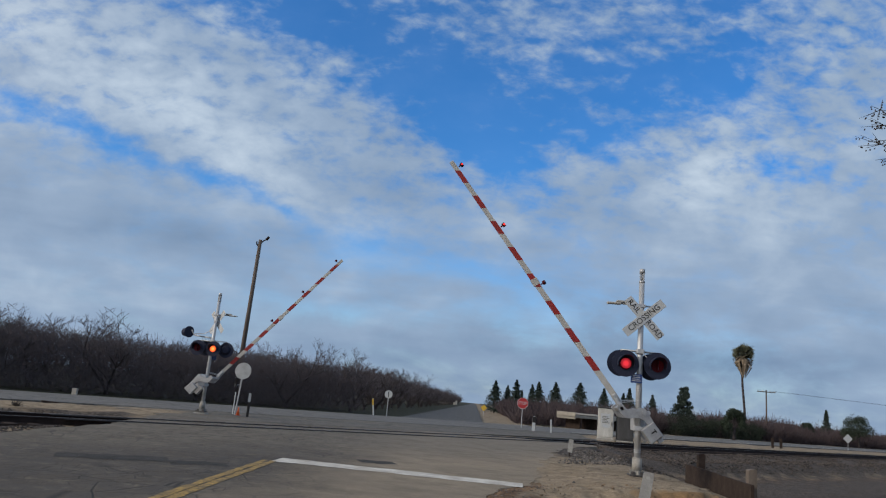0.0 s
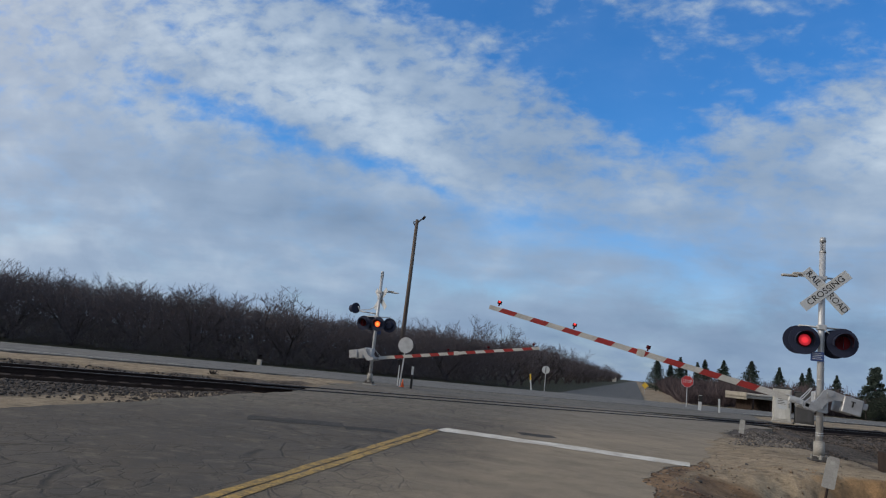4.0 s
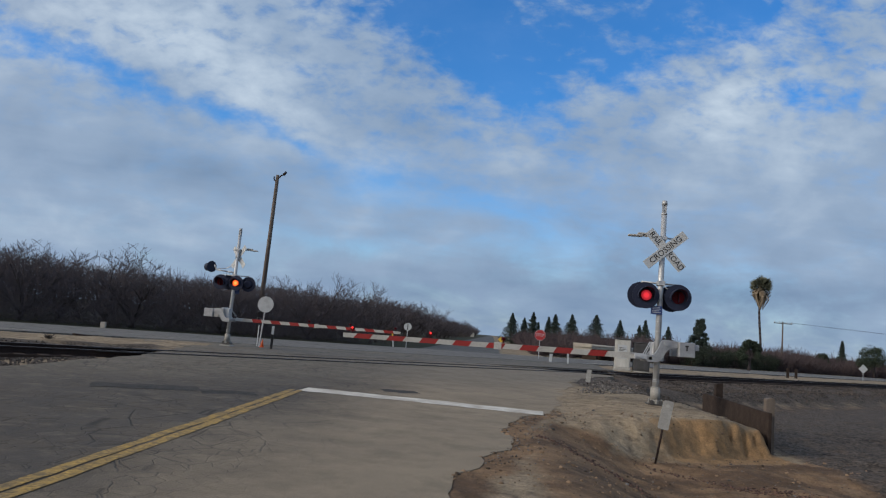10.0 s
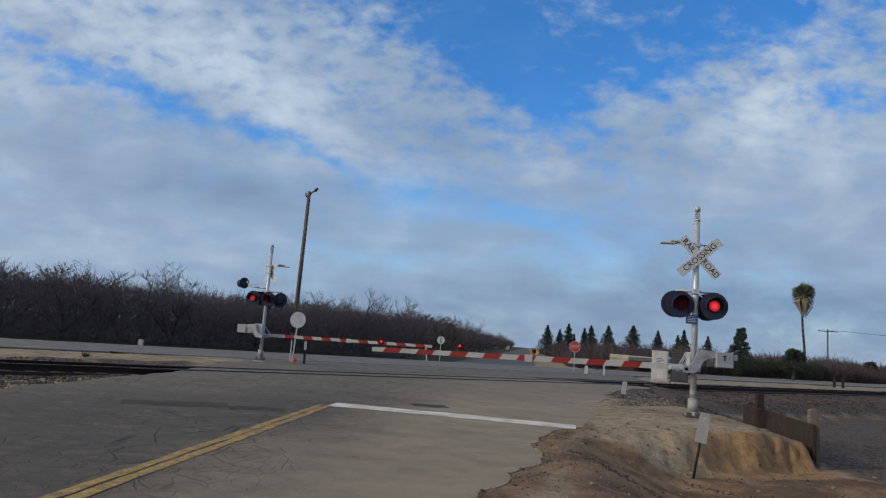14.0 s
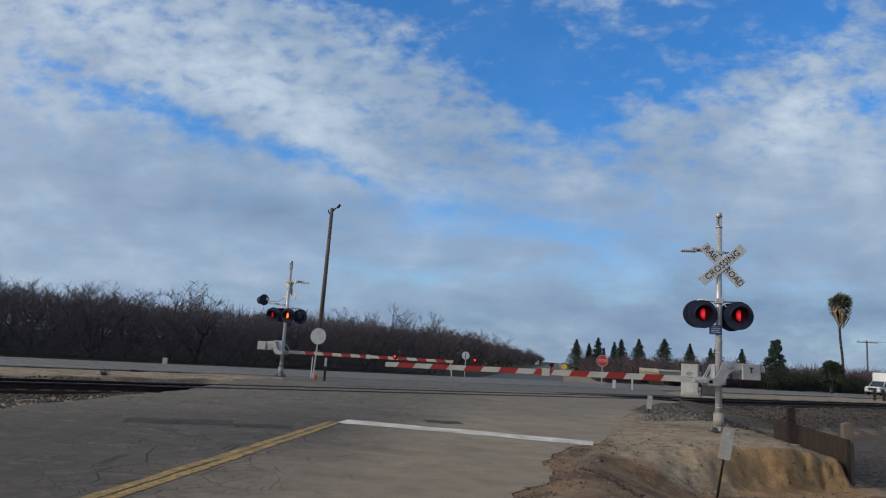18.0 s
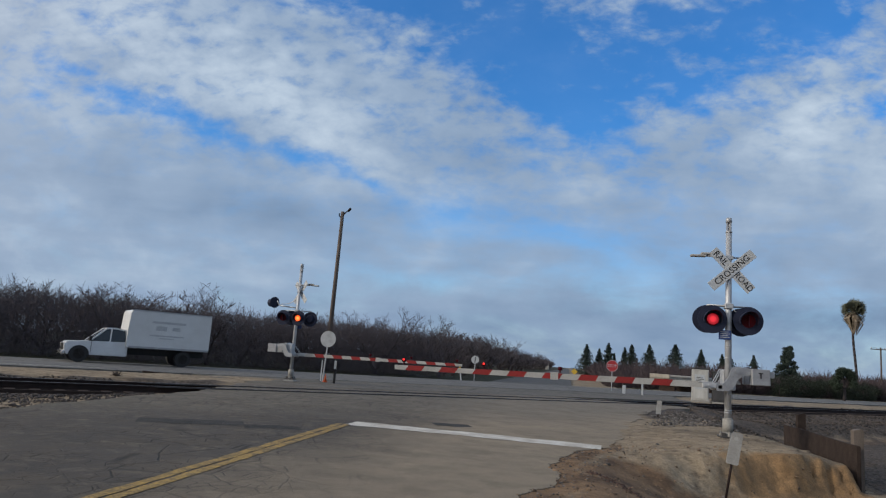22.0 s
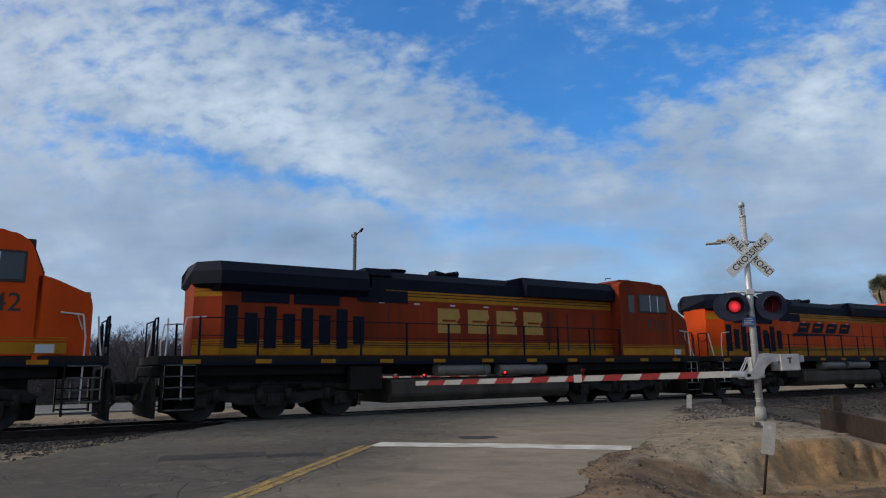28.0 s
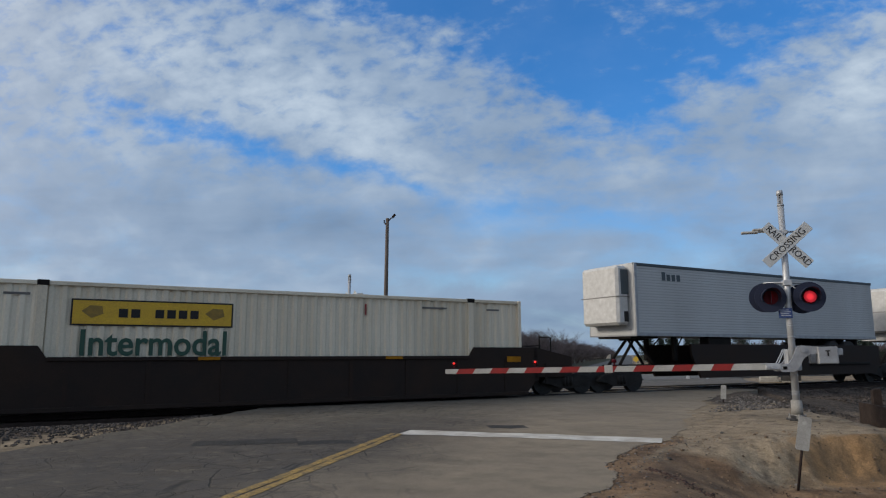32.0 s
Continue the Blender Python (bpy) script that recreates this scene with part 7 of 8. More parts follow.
    for xe, sg in ((-10.2, -1), (11.35, 1)):
        bm = bmesh.new()
        add_box(bm, min(xe, xe + sg * 0.42), max(xe, xe + sg * 0.42), -0.14, 0.14, 0.78, 1.06, 0.03)
        add_box(bm, min(xe + sg * 0.28, xe + sg * 0.58), max(xe + sg * 0.28, xe + sg * 0.58), -0.2, 0.2, 0.74, 1.1, 0.05)
        part("coupler", bm, UNDER, t)
        for q in (-0.5, 0.5, 0.7):
            bm = bmesh.new()
            add_path(bm, [(xe, q, 1.2), (xe + sg * 0.15, q, 0.9), (xe + sg * 0.28, q * 0.85, 0.6), (xe + sg * 0.45, q * 0.8, 0.65)], 0.03, 6)
            part("air_hose", bm, RUBBER, t)
        bm = bmesh.new()
        add_prism(bm, [(-1.45, 0.18), (1.45, 0.18), (1.5, 0.6), (1.2, 1.2), (-1.2, 1.2), (-1.5, 0.6)], min(xe, xe + sg * 0.1), max(xe, xe + sg * 0.1), 0, "x")
        part("pilot", bm, UNDER, t, "black pilot plate")
        bm = bmesh.new()
        add_path(bm, [(xe, -0.5, 1.76), (xe, -0.5, 2.7), (xe, 0.5, 2.7), (xe, 0.5, 1.76)], 0.02, 6)
        add_path(bm, [(xe, -1.2, 1.76), (xe, -1.2, 2.75), (xe, -0.75, 2.75), (xe, -0.75, 1.76)], 0.025, 6)
        part("end_rail", bm, RAILWHITE if turn else LOCOBLACK, t)
        for q in (-1.25, 0.75):
            bm = bmesh.new()
            add_path(bm, [(xe + sg * 0.03, q + 0.5 * k / 6, 2.55 - 0.16 * math.sin(math.pi * k / 6)) for k in range(7)], 0.014, 5)
            part("safety_chain", bm, UNDER, t)
            part("end_box", box(min(xe, xe + sg * 0.12), max(xe, xe + sg * 0.12), q + 0.1, q + 0.45, 1.0, 1.45, 0.03), UNDER, t)
        for q in (-1.05, -0.9, 0.9, 1.05):
            bm = bmesh.new()
            add_path(bm, [(xe, q, 1.35), (xe + sg * 0.2, q, 1.05), (xe + sg * 0.26, q, 0.62), (xe + sg * 0.12, q + 0.12, 0.45), (xe, q + 0.2, 0.62)], 0.028, 6)
            part("air_hose", bm, RUBBER, t)
    return t


locomotive(-31.0, "8396", 180, ORANGE, False, "clean orange and black locomotive leading, cab first, lamps lit")
locomotive(-8.65, "8342", 0, ORANGE, False, "orange and black locomotive with its cab at the rear")
locomotive(14.05, "5353", 0, ORANGE2, True, "sooty red-orange locomotive with a yellow block emblem")
locomotive(36.6, "8232", 0, ORANGE, False, "bright orange and black locomotive coupled ahead of the cars")

BROWN = material("rusty brown well car paint", (0.195, 0.074, 0.025), 0.75, 0, (0.085, 0.037, 0.018), 1.1, streak=False, spec=0.12, bump=0.08)
BLACKCAR = material("rusty black well car paint", (0.015, 0.011, 0.010), 0.65, 0, (0.032, 0.019, 0.013), 0.8, bump=0.08, spec=0.2)
BOXWHITE = material("dirty white container paint", (0.80, 0.715, 0.565), 0.6, 0, (0.60, 0.515, 0.38), 0.8, streak=True, spread=0.3, bump=0.03)
BOXGREY = material("grey white container paint", (0.55, 0.56, 0.555), 0.5, 0, (0.44, 0.44, 0.43), 0.6, streak=True, bump=0.02)
SIGNYELLOW = material("golden yellow sign panel", (0.68, 0.42, 0.015), 0.5, 0, (0.55, 0.33, 0.03), 2, bump=0.02)
GREENTEXT = material("dark green lettering", (0.014, 0.06, 0.035), 0.5, 0, (0.02, 0.075, 0.05), 6, bump=0)
GREYTEXT = material("dark grey lettering", (0.045, 0.06, 0.075), 0.5, 0, (0.06, 0.08, 0.09), 6, bump=0)


DULLCREAM = material("rust-stained cream paint", (0.30, 0.25, 0.19), 0.7, 0, (0.16, 0.10, 0.06), 3, spread=0.25, bump=0.02)
GRAF = material("faded pale spray paint", (0.17, 0.10, 0.065), 0.7, 0, (0.14, 0.06, 0.03), 3, spread=0.15, bump=0)


def car_truck(parent, x, name="car_truck"):
    bm = bmesh.new()
    for s in (-1, 1):
        pts = [(-1.15, 0.42), (-0.95, 0.62), (-0.45, 0.70), (0.45, 0.70), (0.95, 0.62), (1.15, 0.42), (0.75, 0.36), (0.35, 0.22), (-0.35, 0.22), (-0.75, 0.36)]
        add_prism(bm, [(x + a, b) for a, b in pts], s * 1.0 - 0.08, s * 1.0 + 0.08)
        for q in (-0.16, 0.0, 0.16):
            add_tube(bm, (x + q, s * 1.06, 0.30), (x + q, s * 1.06, 0.62), 0.07, 0.07, 8)
    add_box(bm, x - 0.25, x + 0.25, -1.05, 1.05, 0.5, 0.78)
    tr = part(name, bm, TRUCKGREY, parent, "two-axle freight truck", at=pose(0, 0, 0.104))
    for k in (-0.88, 0.88):
        for s in (-1, 1):
            rail_wheel(tr, x + k, 0.46, 0.13, s)
    return tr


def well_car(a, b, paint, label, front_truck, rear_truck, mark=None, boards=False):
    """One well between a and b with its end platforms; trucks at the places given (None: shared with the next)."""
    c = (a + b) / 2
    t = on_train("well_car", c, label, "well car", "well cars")
    a, b = a - c, b - c
    for s in (-1, 1):
        y = s * 1.42
        bm = bmesh.new()
        pts = [(a, 0.55), (a + 0.35, 0.22), (b - 0.35, 0.22), (b, 0.55), (b, 1.74), (b - 2.4, 1.74), (b - 2.62, 1.42), (a + 2.62, 1.42), (a + 2.4, 1.74), (a, 1.74)]
        add_prism(bm, pts, y - 0.05, y + 0.05)
        side = part("side_sill", bm, paint, t)
        bm = bmesh.new()
        add_box(bm, a + 2.6, b - 2.6, y - 0.10, y + 0.10, 1.37, 1.47, 0.01)
        add_box(bm, a + 0.3, b - 0.3, y - 0.09, y + 0.09, 0.17, 0.28, 0.01)
        part("chord", bm, paint, side)
        for k in range(9):
            q = a + 1.2 + (b - a - 2.4) * k / 8
            part("rib", box(q - 0.05, q + 0.05, y + s * 0.05 - 0.018, y + s * 0.05 + 0.018, 0.3, 1.37), paint, side)
        for q in (a + 0.7, (a + b) / 2 - 2.2, (a + b) / 2 + 3.2, b - 0.9):
            part("reflector", box(q - 0.28, q + 0.28, y + s * 0.112 - 0.004, y + s * 0.112 + 0.004, 1.26 if abs(q) > 6 else 1.38, 1.44 if abs(q) > 6 else 1.46), STRIPE, t, "yellow reflective patch")
        if mark:
            x0, x1, z0, z1, dark = mark
            if dark:
                part("panel", box(x0 - c, x1 - c, y + s * 0.075 - 0.004, y + s * 0.075 + 0.004, z0, z1), BLACK, t, "black panel with pale emblem bars")
                for k in range(3):
                    w = (x1 - x0) / 3
                    part("emblem", prism([(x0 - c + 0.12 + k * w, z0 + 0.08), (x0 - c - 0.05 + (k + 0.9) * w, z0 + 0.08), (x0 - c + 0.05 + (k + 0.9) * w, z1 - 0.08), (x0 - c + 0.22 + k * w, z1 - 0.08)], y + s * 0.084 - 0.004, y + s * 0.084 + 0.004), DULLCREAM, t, "plain dull cream emblem bar")
            else:
                for k in range(9):
                    if k == 4:
                        continue
                    w = (x1 - x0) / 9
                    part("text_bar", box(x0 - c + k * w + 0.03, x0 - c + (k + 0.75) * w, y + s * 0.075 - 0.004, y + s * 0.075 + 0.004, z0, z1), GRAF, t)
    bm = bmesh.new()
    add_box(bm, a + 0.4, b - 0.4, -1.36, 1.36, 0.2, 0.3)
    part("well_floor", bm, UNDER, t)
    for xe, sg in ((a, -1), (b, 1)):
        bm = bmesh.new()
        x0, x1 = sorted((xe, xe + sg * 1.75))
        add_box(bm, x0, x1, -0.55, 0.55, 0.78, 1.18, 0.02)
        for s in (-1, 1):
            add_prism(bm, [(xe, 0.62), (xe + sg * 0.5, 0.98), (xe + sg * 1.7, 1.02), (xe + sg * 1.7, 1.42), (xe + sg * 0.2, 1.72), (xe, 1.72)], s * 1.36 - 0.04, s * 1.36 + 0.04)
        add_box(bm, min(xe, xe + sg * 0.22), max(xe, xe + sg * 0.22), -1.4, 1.4, 0.6, 1.75, 0.02)
        add_box(bm, min(xe, xe + sg * 0.9), max(xe, xe + sg * 0.9), -1.35, 1.35, 1.18, 1.26, 0.01)
        add_box(bm, min(xe + sg * 0.2, xe + sg * 1.6), max(xe + sg * 0.2, xe + sg * 1.6), -1.2, 1.2, 0.72, 1.2, 0.02)
        part("end_platform", bm, BLACKCAR, t, "grimy black end platform")
        for s in (-1, 1):
            bm = bmesh.new()
            add_path(bm, [(xe + sg * 0.85, s * 1.3, 1.2), (xe + sg * 0.85, s * 1.3, 2.1), (xe + sg * 0.35, s * 1.3, 2.1), (xe + sg * 0.35, s * 1.3, 1.3)], 0.022, 5)
            part("end_handrail", bm, UNDER, t)
            part("grab_iron", tube((xe + sg * 0.5, s * 1.42, 0.5), (xe + sg * 0.5, s * 1.42, 1.2), 0.022, 0.022, 6), UNDER, t)
        part("cross_rail", tube((xe + sg * 0.4, -1.3, 1.8), (xe + sg * 0.4, 1.3, 1.8), 0.02, 0.02, 6), UNDER, t)
        part("brake_cylinder", tube((xe + sg * 0.8, -0.6, 1.26), (xe + sg * 0.8, -0.6, 1.75), 0.13, 0.13, 10), UNDER, t)
        part("brake_box", box(min(xe + sg * 0.3, xe + sg * 0.75), max(xe + sg * 0.3, xe + sg * 0.75), 0.1, 0.7, 1.26, 1.7, 0.03), UNDER, t)
    for x in (front_truck, rear_truck):
        if x is not None:
            car_truck(t, x - c)
    return t


well_car(52.3, 69.65, BROWN, "rusty brown well car carrying two stacked containers", 50.6, 71.0, (61.0, 64.4, 0.92, 1.12, False))
well_car(72.35, 89.2, BROWN, "rusty brown well car with a black panel", None, 90.45, (79.2, 81.85, 0.78, 1.30, True))
well_car(91.65, 108.75, BROWN, "rusty brown well car with faded pale graffiti", None, 110.3, (98.8, 102.3, 0.85, 1.08, False))
well_car(115.5, 132.55, BLACKCAR, "rusty black well car with yellow patches", 113.8, 134.3)
# graffiti: pale scrawled shapes on the third well
g_car = TRAIN[-2][0]
for k, (x0, w, h, sl) in enumerate(((-0.9, 0.5, 0.62, 0.1), (-0.3, 0.32, 0.75, -0.12), (0.15, 0.55, 0.5, 0.16), (0.85, 0.4, 0.66, 0.0), (1.35, 0.3, 0.5, 0.2))):
    part("graffiti", prism([(x0, 0.62), (x0 + w * 0.4, 0.55), (x0 + w, 0.66), (x0 + w + sl, 0.62 + h), (x0 + w * 0.55 + sl, 0.62 + h * 0.8), (x0 + sl, 0.62 + h * 1.05)], -1.494, -1.488), GRAF, g_car, "faded pale spray-painted shape")


def ribbed_side(bm, x0, x1, y, z0, z1, s, pitch=0.29, depth=0.045):
    """A corrugated wall: upright trapezoid ribs."""
    n = round((x1 - x0) / pitch)
    p = (x1 - x0) / n
    pts = []
    for k in range(n):
        q = x0 + k * p
        pts += [(q, 0), (q + p * 0.32, 0), (q + p * 0.5, depth), (q + p * 0.82, depth)]
    pts.append((x1, 0))
    rows = [[bm.verts.new((a, y - s * d, z)) for a, d in pts] for z in (z0, z1)]
    for k in range(len(pts) - 1):
        q = (rows[0][k], rows[0][k + 1], rows[1][k + 1], rows[1][k])
        bm.faces.new(q if s < 0 else q[::-1])


def container(x0, x1, z0, label, paint, ribbed=True, sign=None, text=GREENTEXT, end="plain", words=True, z_size=2.89):
    """A long intermodal container with posts, rails, a sign panel and lettering."""
    c = (x0 + x1) / 2
    t = on_train("container", c, label, "container", "containers")
    a, b, z1, w = x0 - c, x1 - c, z0 + z_size, 1.28
    bm = bmesh.new()
    for s in (-1, 1):
        if ribbed:
            ribbed_side(bm, a + 0.1, b - 0.1, s * w, z0 + 0.14, z1 - 0.1, s)
        else:
            q = [bm.verts.new(v) for v in ((a + 0.1, s * w, z0 + 0.14), (b - 0.1, s * w, z0 + 0.14), (b - 0.1, s * w, z1 - 0.1), (a + 0.1, s * w, z1 - 0.1))]
            bm.faces.new(q if s < 0 else q[::-1])
    part("side_wall", bm, paint, t)
    part("roof", box(a, b, -w + 0.03, w - 0.03, z1 - 0.05, z1 - 0.01), paint, t)
    part("floor", box(a + 0.05, b - 0.05, -w + 0.03, w - 0.03, z0 + 0.02, z0 + 0.14), UNDER, t)
    for s in (-1, 1):
        part("top_rail", box(a, b, s * w - 0.045, s * w + 0.02, z1 - 0.10, z1, 0.008), TANKGREY if not ribbed else paint, t)
        part("bottom_rail", box(a, b, s * w - 0.045, s * w + 0.02, z0, z0 + 0.14, 0.008), paint, t)
        for x in (a, b - 0.12):
            part("corner_post", box(x, x + 0.12, s * w - 0.09, s * w + 0.022, z0, z1, 0.008), paint, t)
        for x in (-6.1, 6.1):
            part("lift_post", box(x - 0.10, x + 0.10, s * w - 0.06, s * w + 0.024, z0, z1 - 0.02, 0.006), paint, t)
            for z in (z1 - 0.11, z0 - 0.005):
                part("corner_casting", box(x - 0.13, x + 0.13, s * w - 0.08, s * w + 0.03, z, z + 0.13, 0.01), UNDER, t, "dark lifting casting")
        if ribbed:
            part("mark", box(2.35, 2.40, s * w - 0.002, s * w + 0.012, z1 - 0.62, z1 - 0.28), RED, t)
            for q, l in ((6.75, 0.5), (-6.9, 0.55), (4.3, 0.9)):
                part("text_bar", box(q, q + l, s * w - 0.002, s * w + 0.008, z1 - 0.36, z1 - 0.30), TANKGREY, t)
    if sign:
        p0, p1, q0, q1 = sign[0] - c, sign[1] - c, sign[2], sign[3]
        for s in (-1, 1):
            y = s * (w + 0.012)
            panel = part("sign_panel", box(p0, p1, y - 0.008, y + 0.008, q0, q1, 0.003), SIGNYELLOW, t, "golden yellow sign panel with plain dark shapes")
            part("sign_border", box(p0 - 0.04, p1 + 0.04, y - 0.005, y + 0.005, q0 - 0.04, q1 + 0.04), BLACK, t)
            h = q1 - q0
            # the name as plain bars, the emblems as plain shapes
            wd = p1 - p0
            for k in range(7):
                if k == 2:
                    continue
                u = p0 + wd * (0.27 + 0.075 * k)
                part("name_bar", box(u, u + wd * 0.055, y + s * 0.0105 - 0.003, y + s * 0.0105 + 0.003, q0 + h * 0.30, q0 + h * 0.68), BLACK, panel)
            for u in (p0 + wd * 0.05, p0 + wd * 0.82):
                part("emblem", prism([(u, q0 + h * 0.55), (u + wd * 0.05, q0 + h * 0.8), (u + wd * 0.12, q0 + h * 0.78), (u + wd * 0.13, q0 + h * 0.45), (u + wd * 0.06, q0 + h * 0.25)], y + s * 0.0105 - 0.003, y + s * 0.0105 + 0.003), material("dull ochre print", (0.33, 0.20, 0.03), 0.6, 0, (0.2, 0.13, 0.03), 8, bump=0), panel)
            if words:
                size = (p1 - p0) * 0.243
                letters("Intermodal", size * 0.97, text, pose((p0 + p1) / 2 + 0.05, y, q0 - 0.16 - size * 0.36) if s < 0 else pose((p0 + p1) / 2, y, q0 - 0.16 - size * 0.36, 0, 0, 180), t, "lettering", 0.02, 0.90, bold=0.035)
    # the end that leads
    if end == "plain":
        for k in range(7):
            z = z0 + 0.25 + k * 0.34
            part("end_rib", box(a - 0.03, a + 0.0, -w + 0.2, w - 0.2, z, z + 0.2, 0.01), paint, t)
        part("end_wall", box(a, a + 0.03, -w + 0.1, w - 0.1, z0 + 0.1, z1 - 0.1), paint, t)
        part("end_sign", box(a - 0.045, a - 0.032, -0.9, 0.9, z1 - 0.62, z1 - 0.30), SIGNYELLOW, t)
    elif end == "unit":
        for s in (-1, 1):
            part("frame_post", box(a - 1.35, a - 1.25, s * w - 0.12, s * w, z0, z1, 0.01), GREYTEXT, t)
            part("frame_rail", box(a - 1.3, a, s * w - 0.10, s * w, z1 - 0.1, z1, 0.01), GREYTEXT, t)
        part("cooling_unit", box(a - 0.95, a, -1.05, 1.05, z0 + 0.5, z1 - 0.22, 0.08), BOXGREY, t, "white refrigeration unit")
        part("dark_vent", box(a - 0.45, a - 0.02, -1.16, 1.16, z0 + 0.4, z1 - 0.12, 0.02), BLACK, t)
    bm = bmesh.new()
    add_box(bm, b - 0.03, b, -w + 0.1, w - 0.1, z0 + 0.1, z1 - 0.1)
    part("rear_doors", bm, paint, t)
    for q in (-0.85, -0.35, 0.35, 0.85):
        part("lock_rod", tube((b + 0.03, q, z0 + 0.15), (b + 0.03, q, z1 - 0.15), 0.02, 0.02, 6), GALV, t)
    return t


container(52.85, 69.05, 3.33, "dirty white ribbed container stacked on another", BOXWHITE, sign=(55.66, 59.25, 5.18, 5.76), text=GREYTEXT)
container(52.70, 68.90, 0.42, "dirty white ribbed container low in a well car", BOXWHITE, sign=(55.5, 59.1, 2.37, 2.96))
for o in (TRAIN[-2][0],):
    letters("TOP LIFT ONLY", 0.23, NUMBLACK, pose(4.85, -1.305, 3.62), o, "lettering", 0.012, 0.9)
    letters("TOP LIFT ONLY", 0.23, NUMBLACK, pose(-5.0, -1.305, 3.62), o, "lettering", 0.012, 0.9)
container(72.95, 88.85, 0.42, "smooth grey-white refrigerated container", BOXGREY, False, (75.15, 79.3, 2.22, 2.80), end="unit")
container(92.0, 108.25, 0.42, "dirty white ribbed container in a brown well car", BOXWHITE, sign=(94.83, 98.6, 2.20, 2.83))
container(115.9, 132.1, 0.42, "dirty white ribbed container in a black well car", BOXWHITE, sign=(118.57, 122.4, 2.28, 2.86))


def spine_car(a, b, label):
    c = (a + b) / 2
    t = on_train("spine_car", c, label, "spine car", "spine cars")
    a, b = a - c, b - c
    part("centre_beam", box(a, b, -0.28, 0.28, 0.72, 1.10, 0.02), UNDER, t)
    for s in (-1, 1):
        part("side_sill", prism([(a + 3.4, 1.5), (a + 3.9, 0.55), (b - 0.9, 0.55), (b - 0.4, 1.0), (b - 0.4, 1.9), (a + 3.4, 1.9)], s * 1.22 - 0.05, s * 1.22 + 0.05), BLACKCAR, t, "deep black side sill")
        part("wheel_platform", box(b - 6.2, b - 1.4, s * 0.95 - 0.4, s * 0.95 + 0.4, 0.98, 1.10, 0.02), UNDER, t)
        part("side_ledge", box(a + 1.2, a + 3.0, s * 0.85 - 0.45, s * 0.85 + 0.45, 0.98, 1.06, 0.02), UNDER, t)
    bm = bmesh.new()
    for s in (-1, 1):
        add_path(bm, [(a + 0.4, s * 0.3, 1.1), (a + 1.3, s * 0.2, 2.1)], 0.06, 6)
        add_path(bm, [(a + 2.3, s * 0.3, 1.1), (a + 1.4, s * 0.2, 2.1)], 0.06, 6)
    add_box(bm, a + 1.0, a + 1.8, -0.35, 0.35, 2.05, 2.14, 0.02)
    part("hitch_stand", bm, UNDER, t, "black trailer hitch stand")
    car_truck(t, a - 0.3)
    car_truck(t, b + 0.3)
    return t


spine_car(137.2, 154.6, "black spine car carrying a road trailer")
spine_car(157.0, 174.4, "black spine car carrying a road trailer")


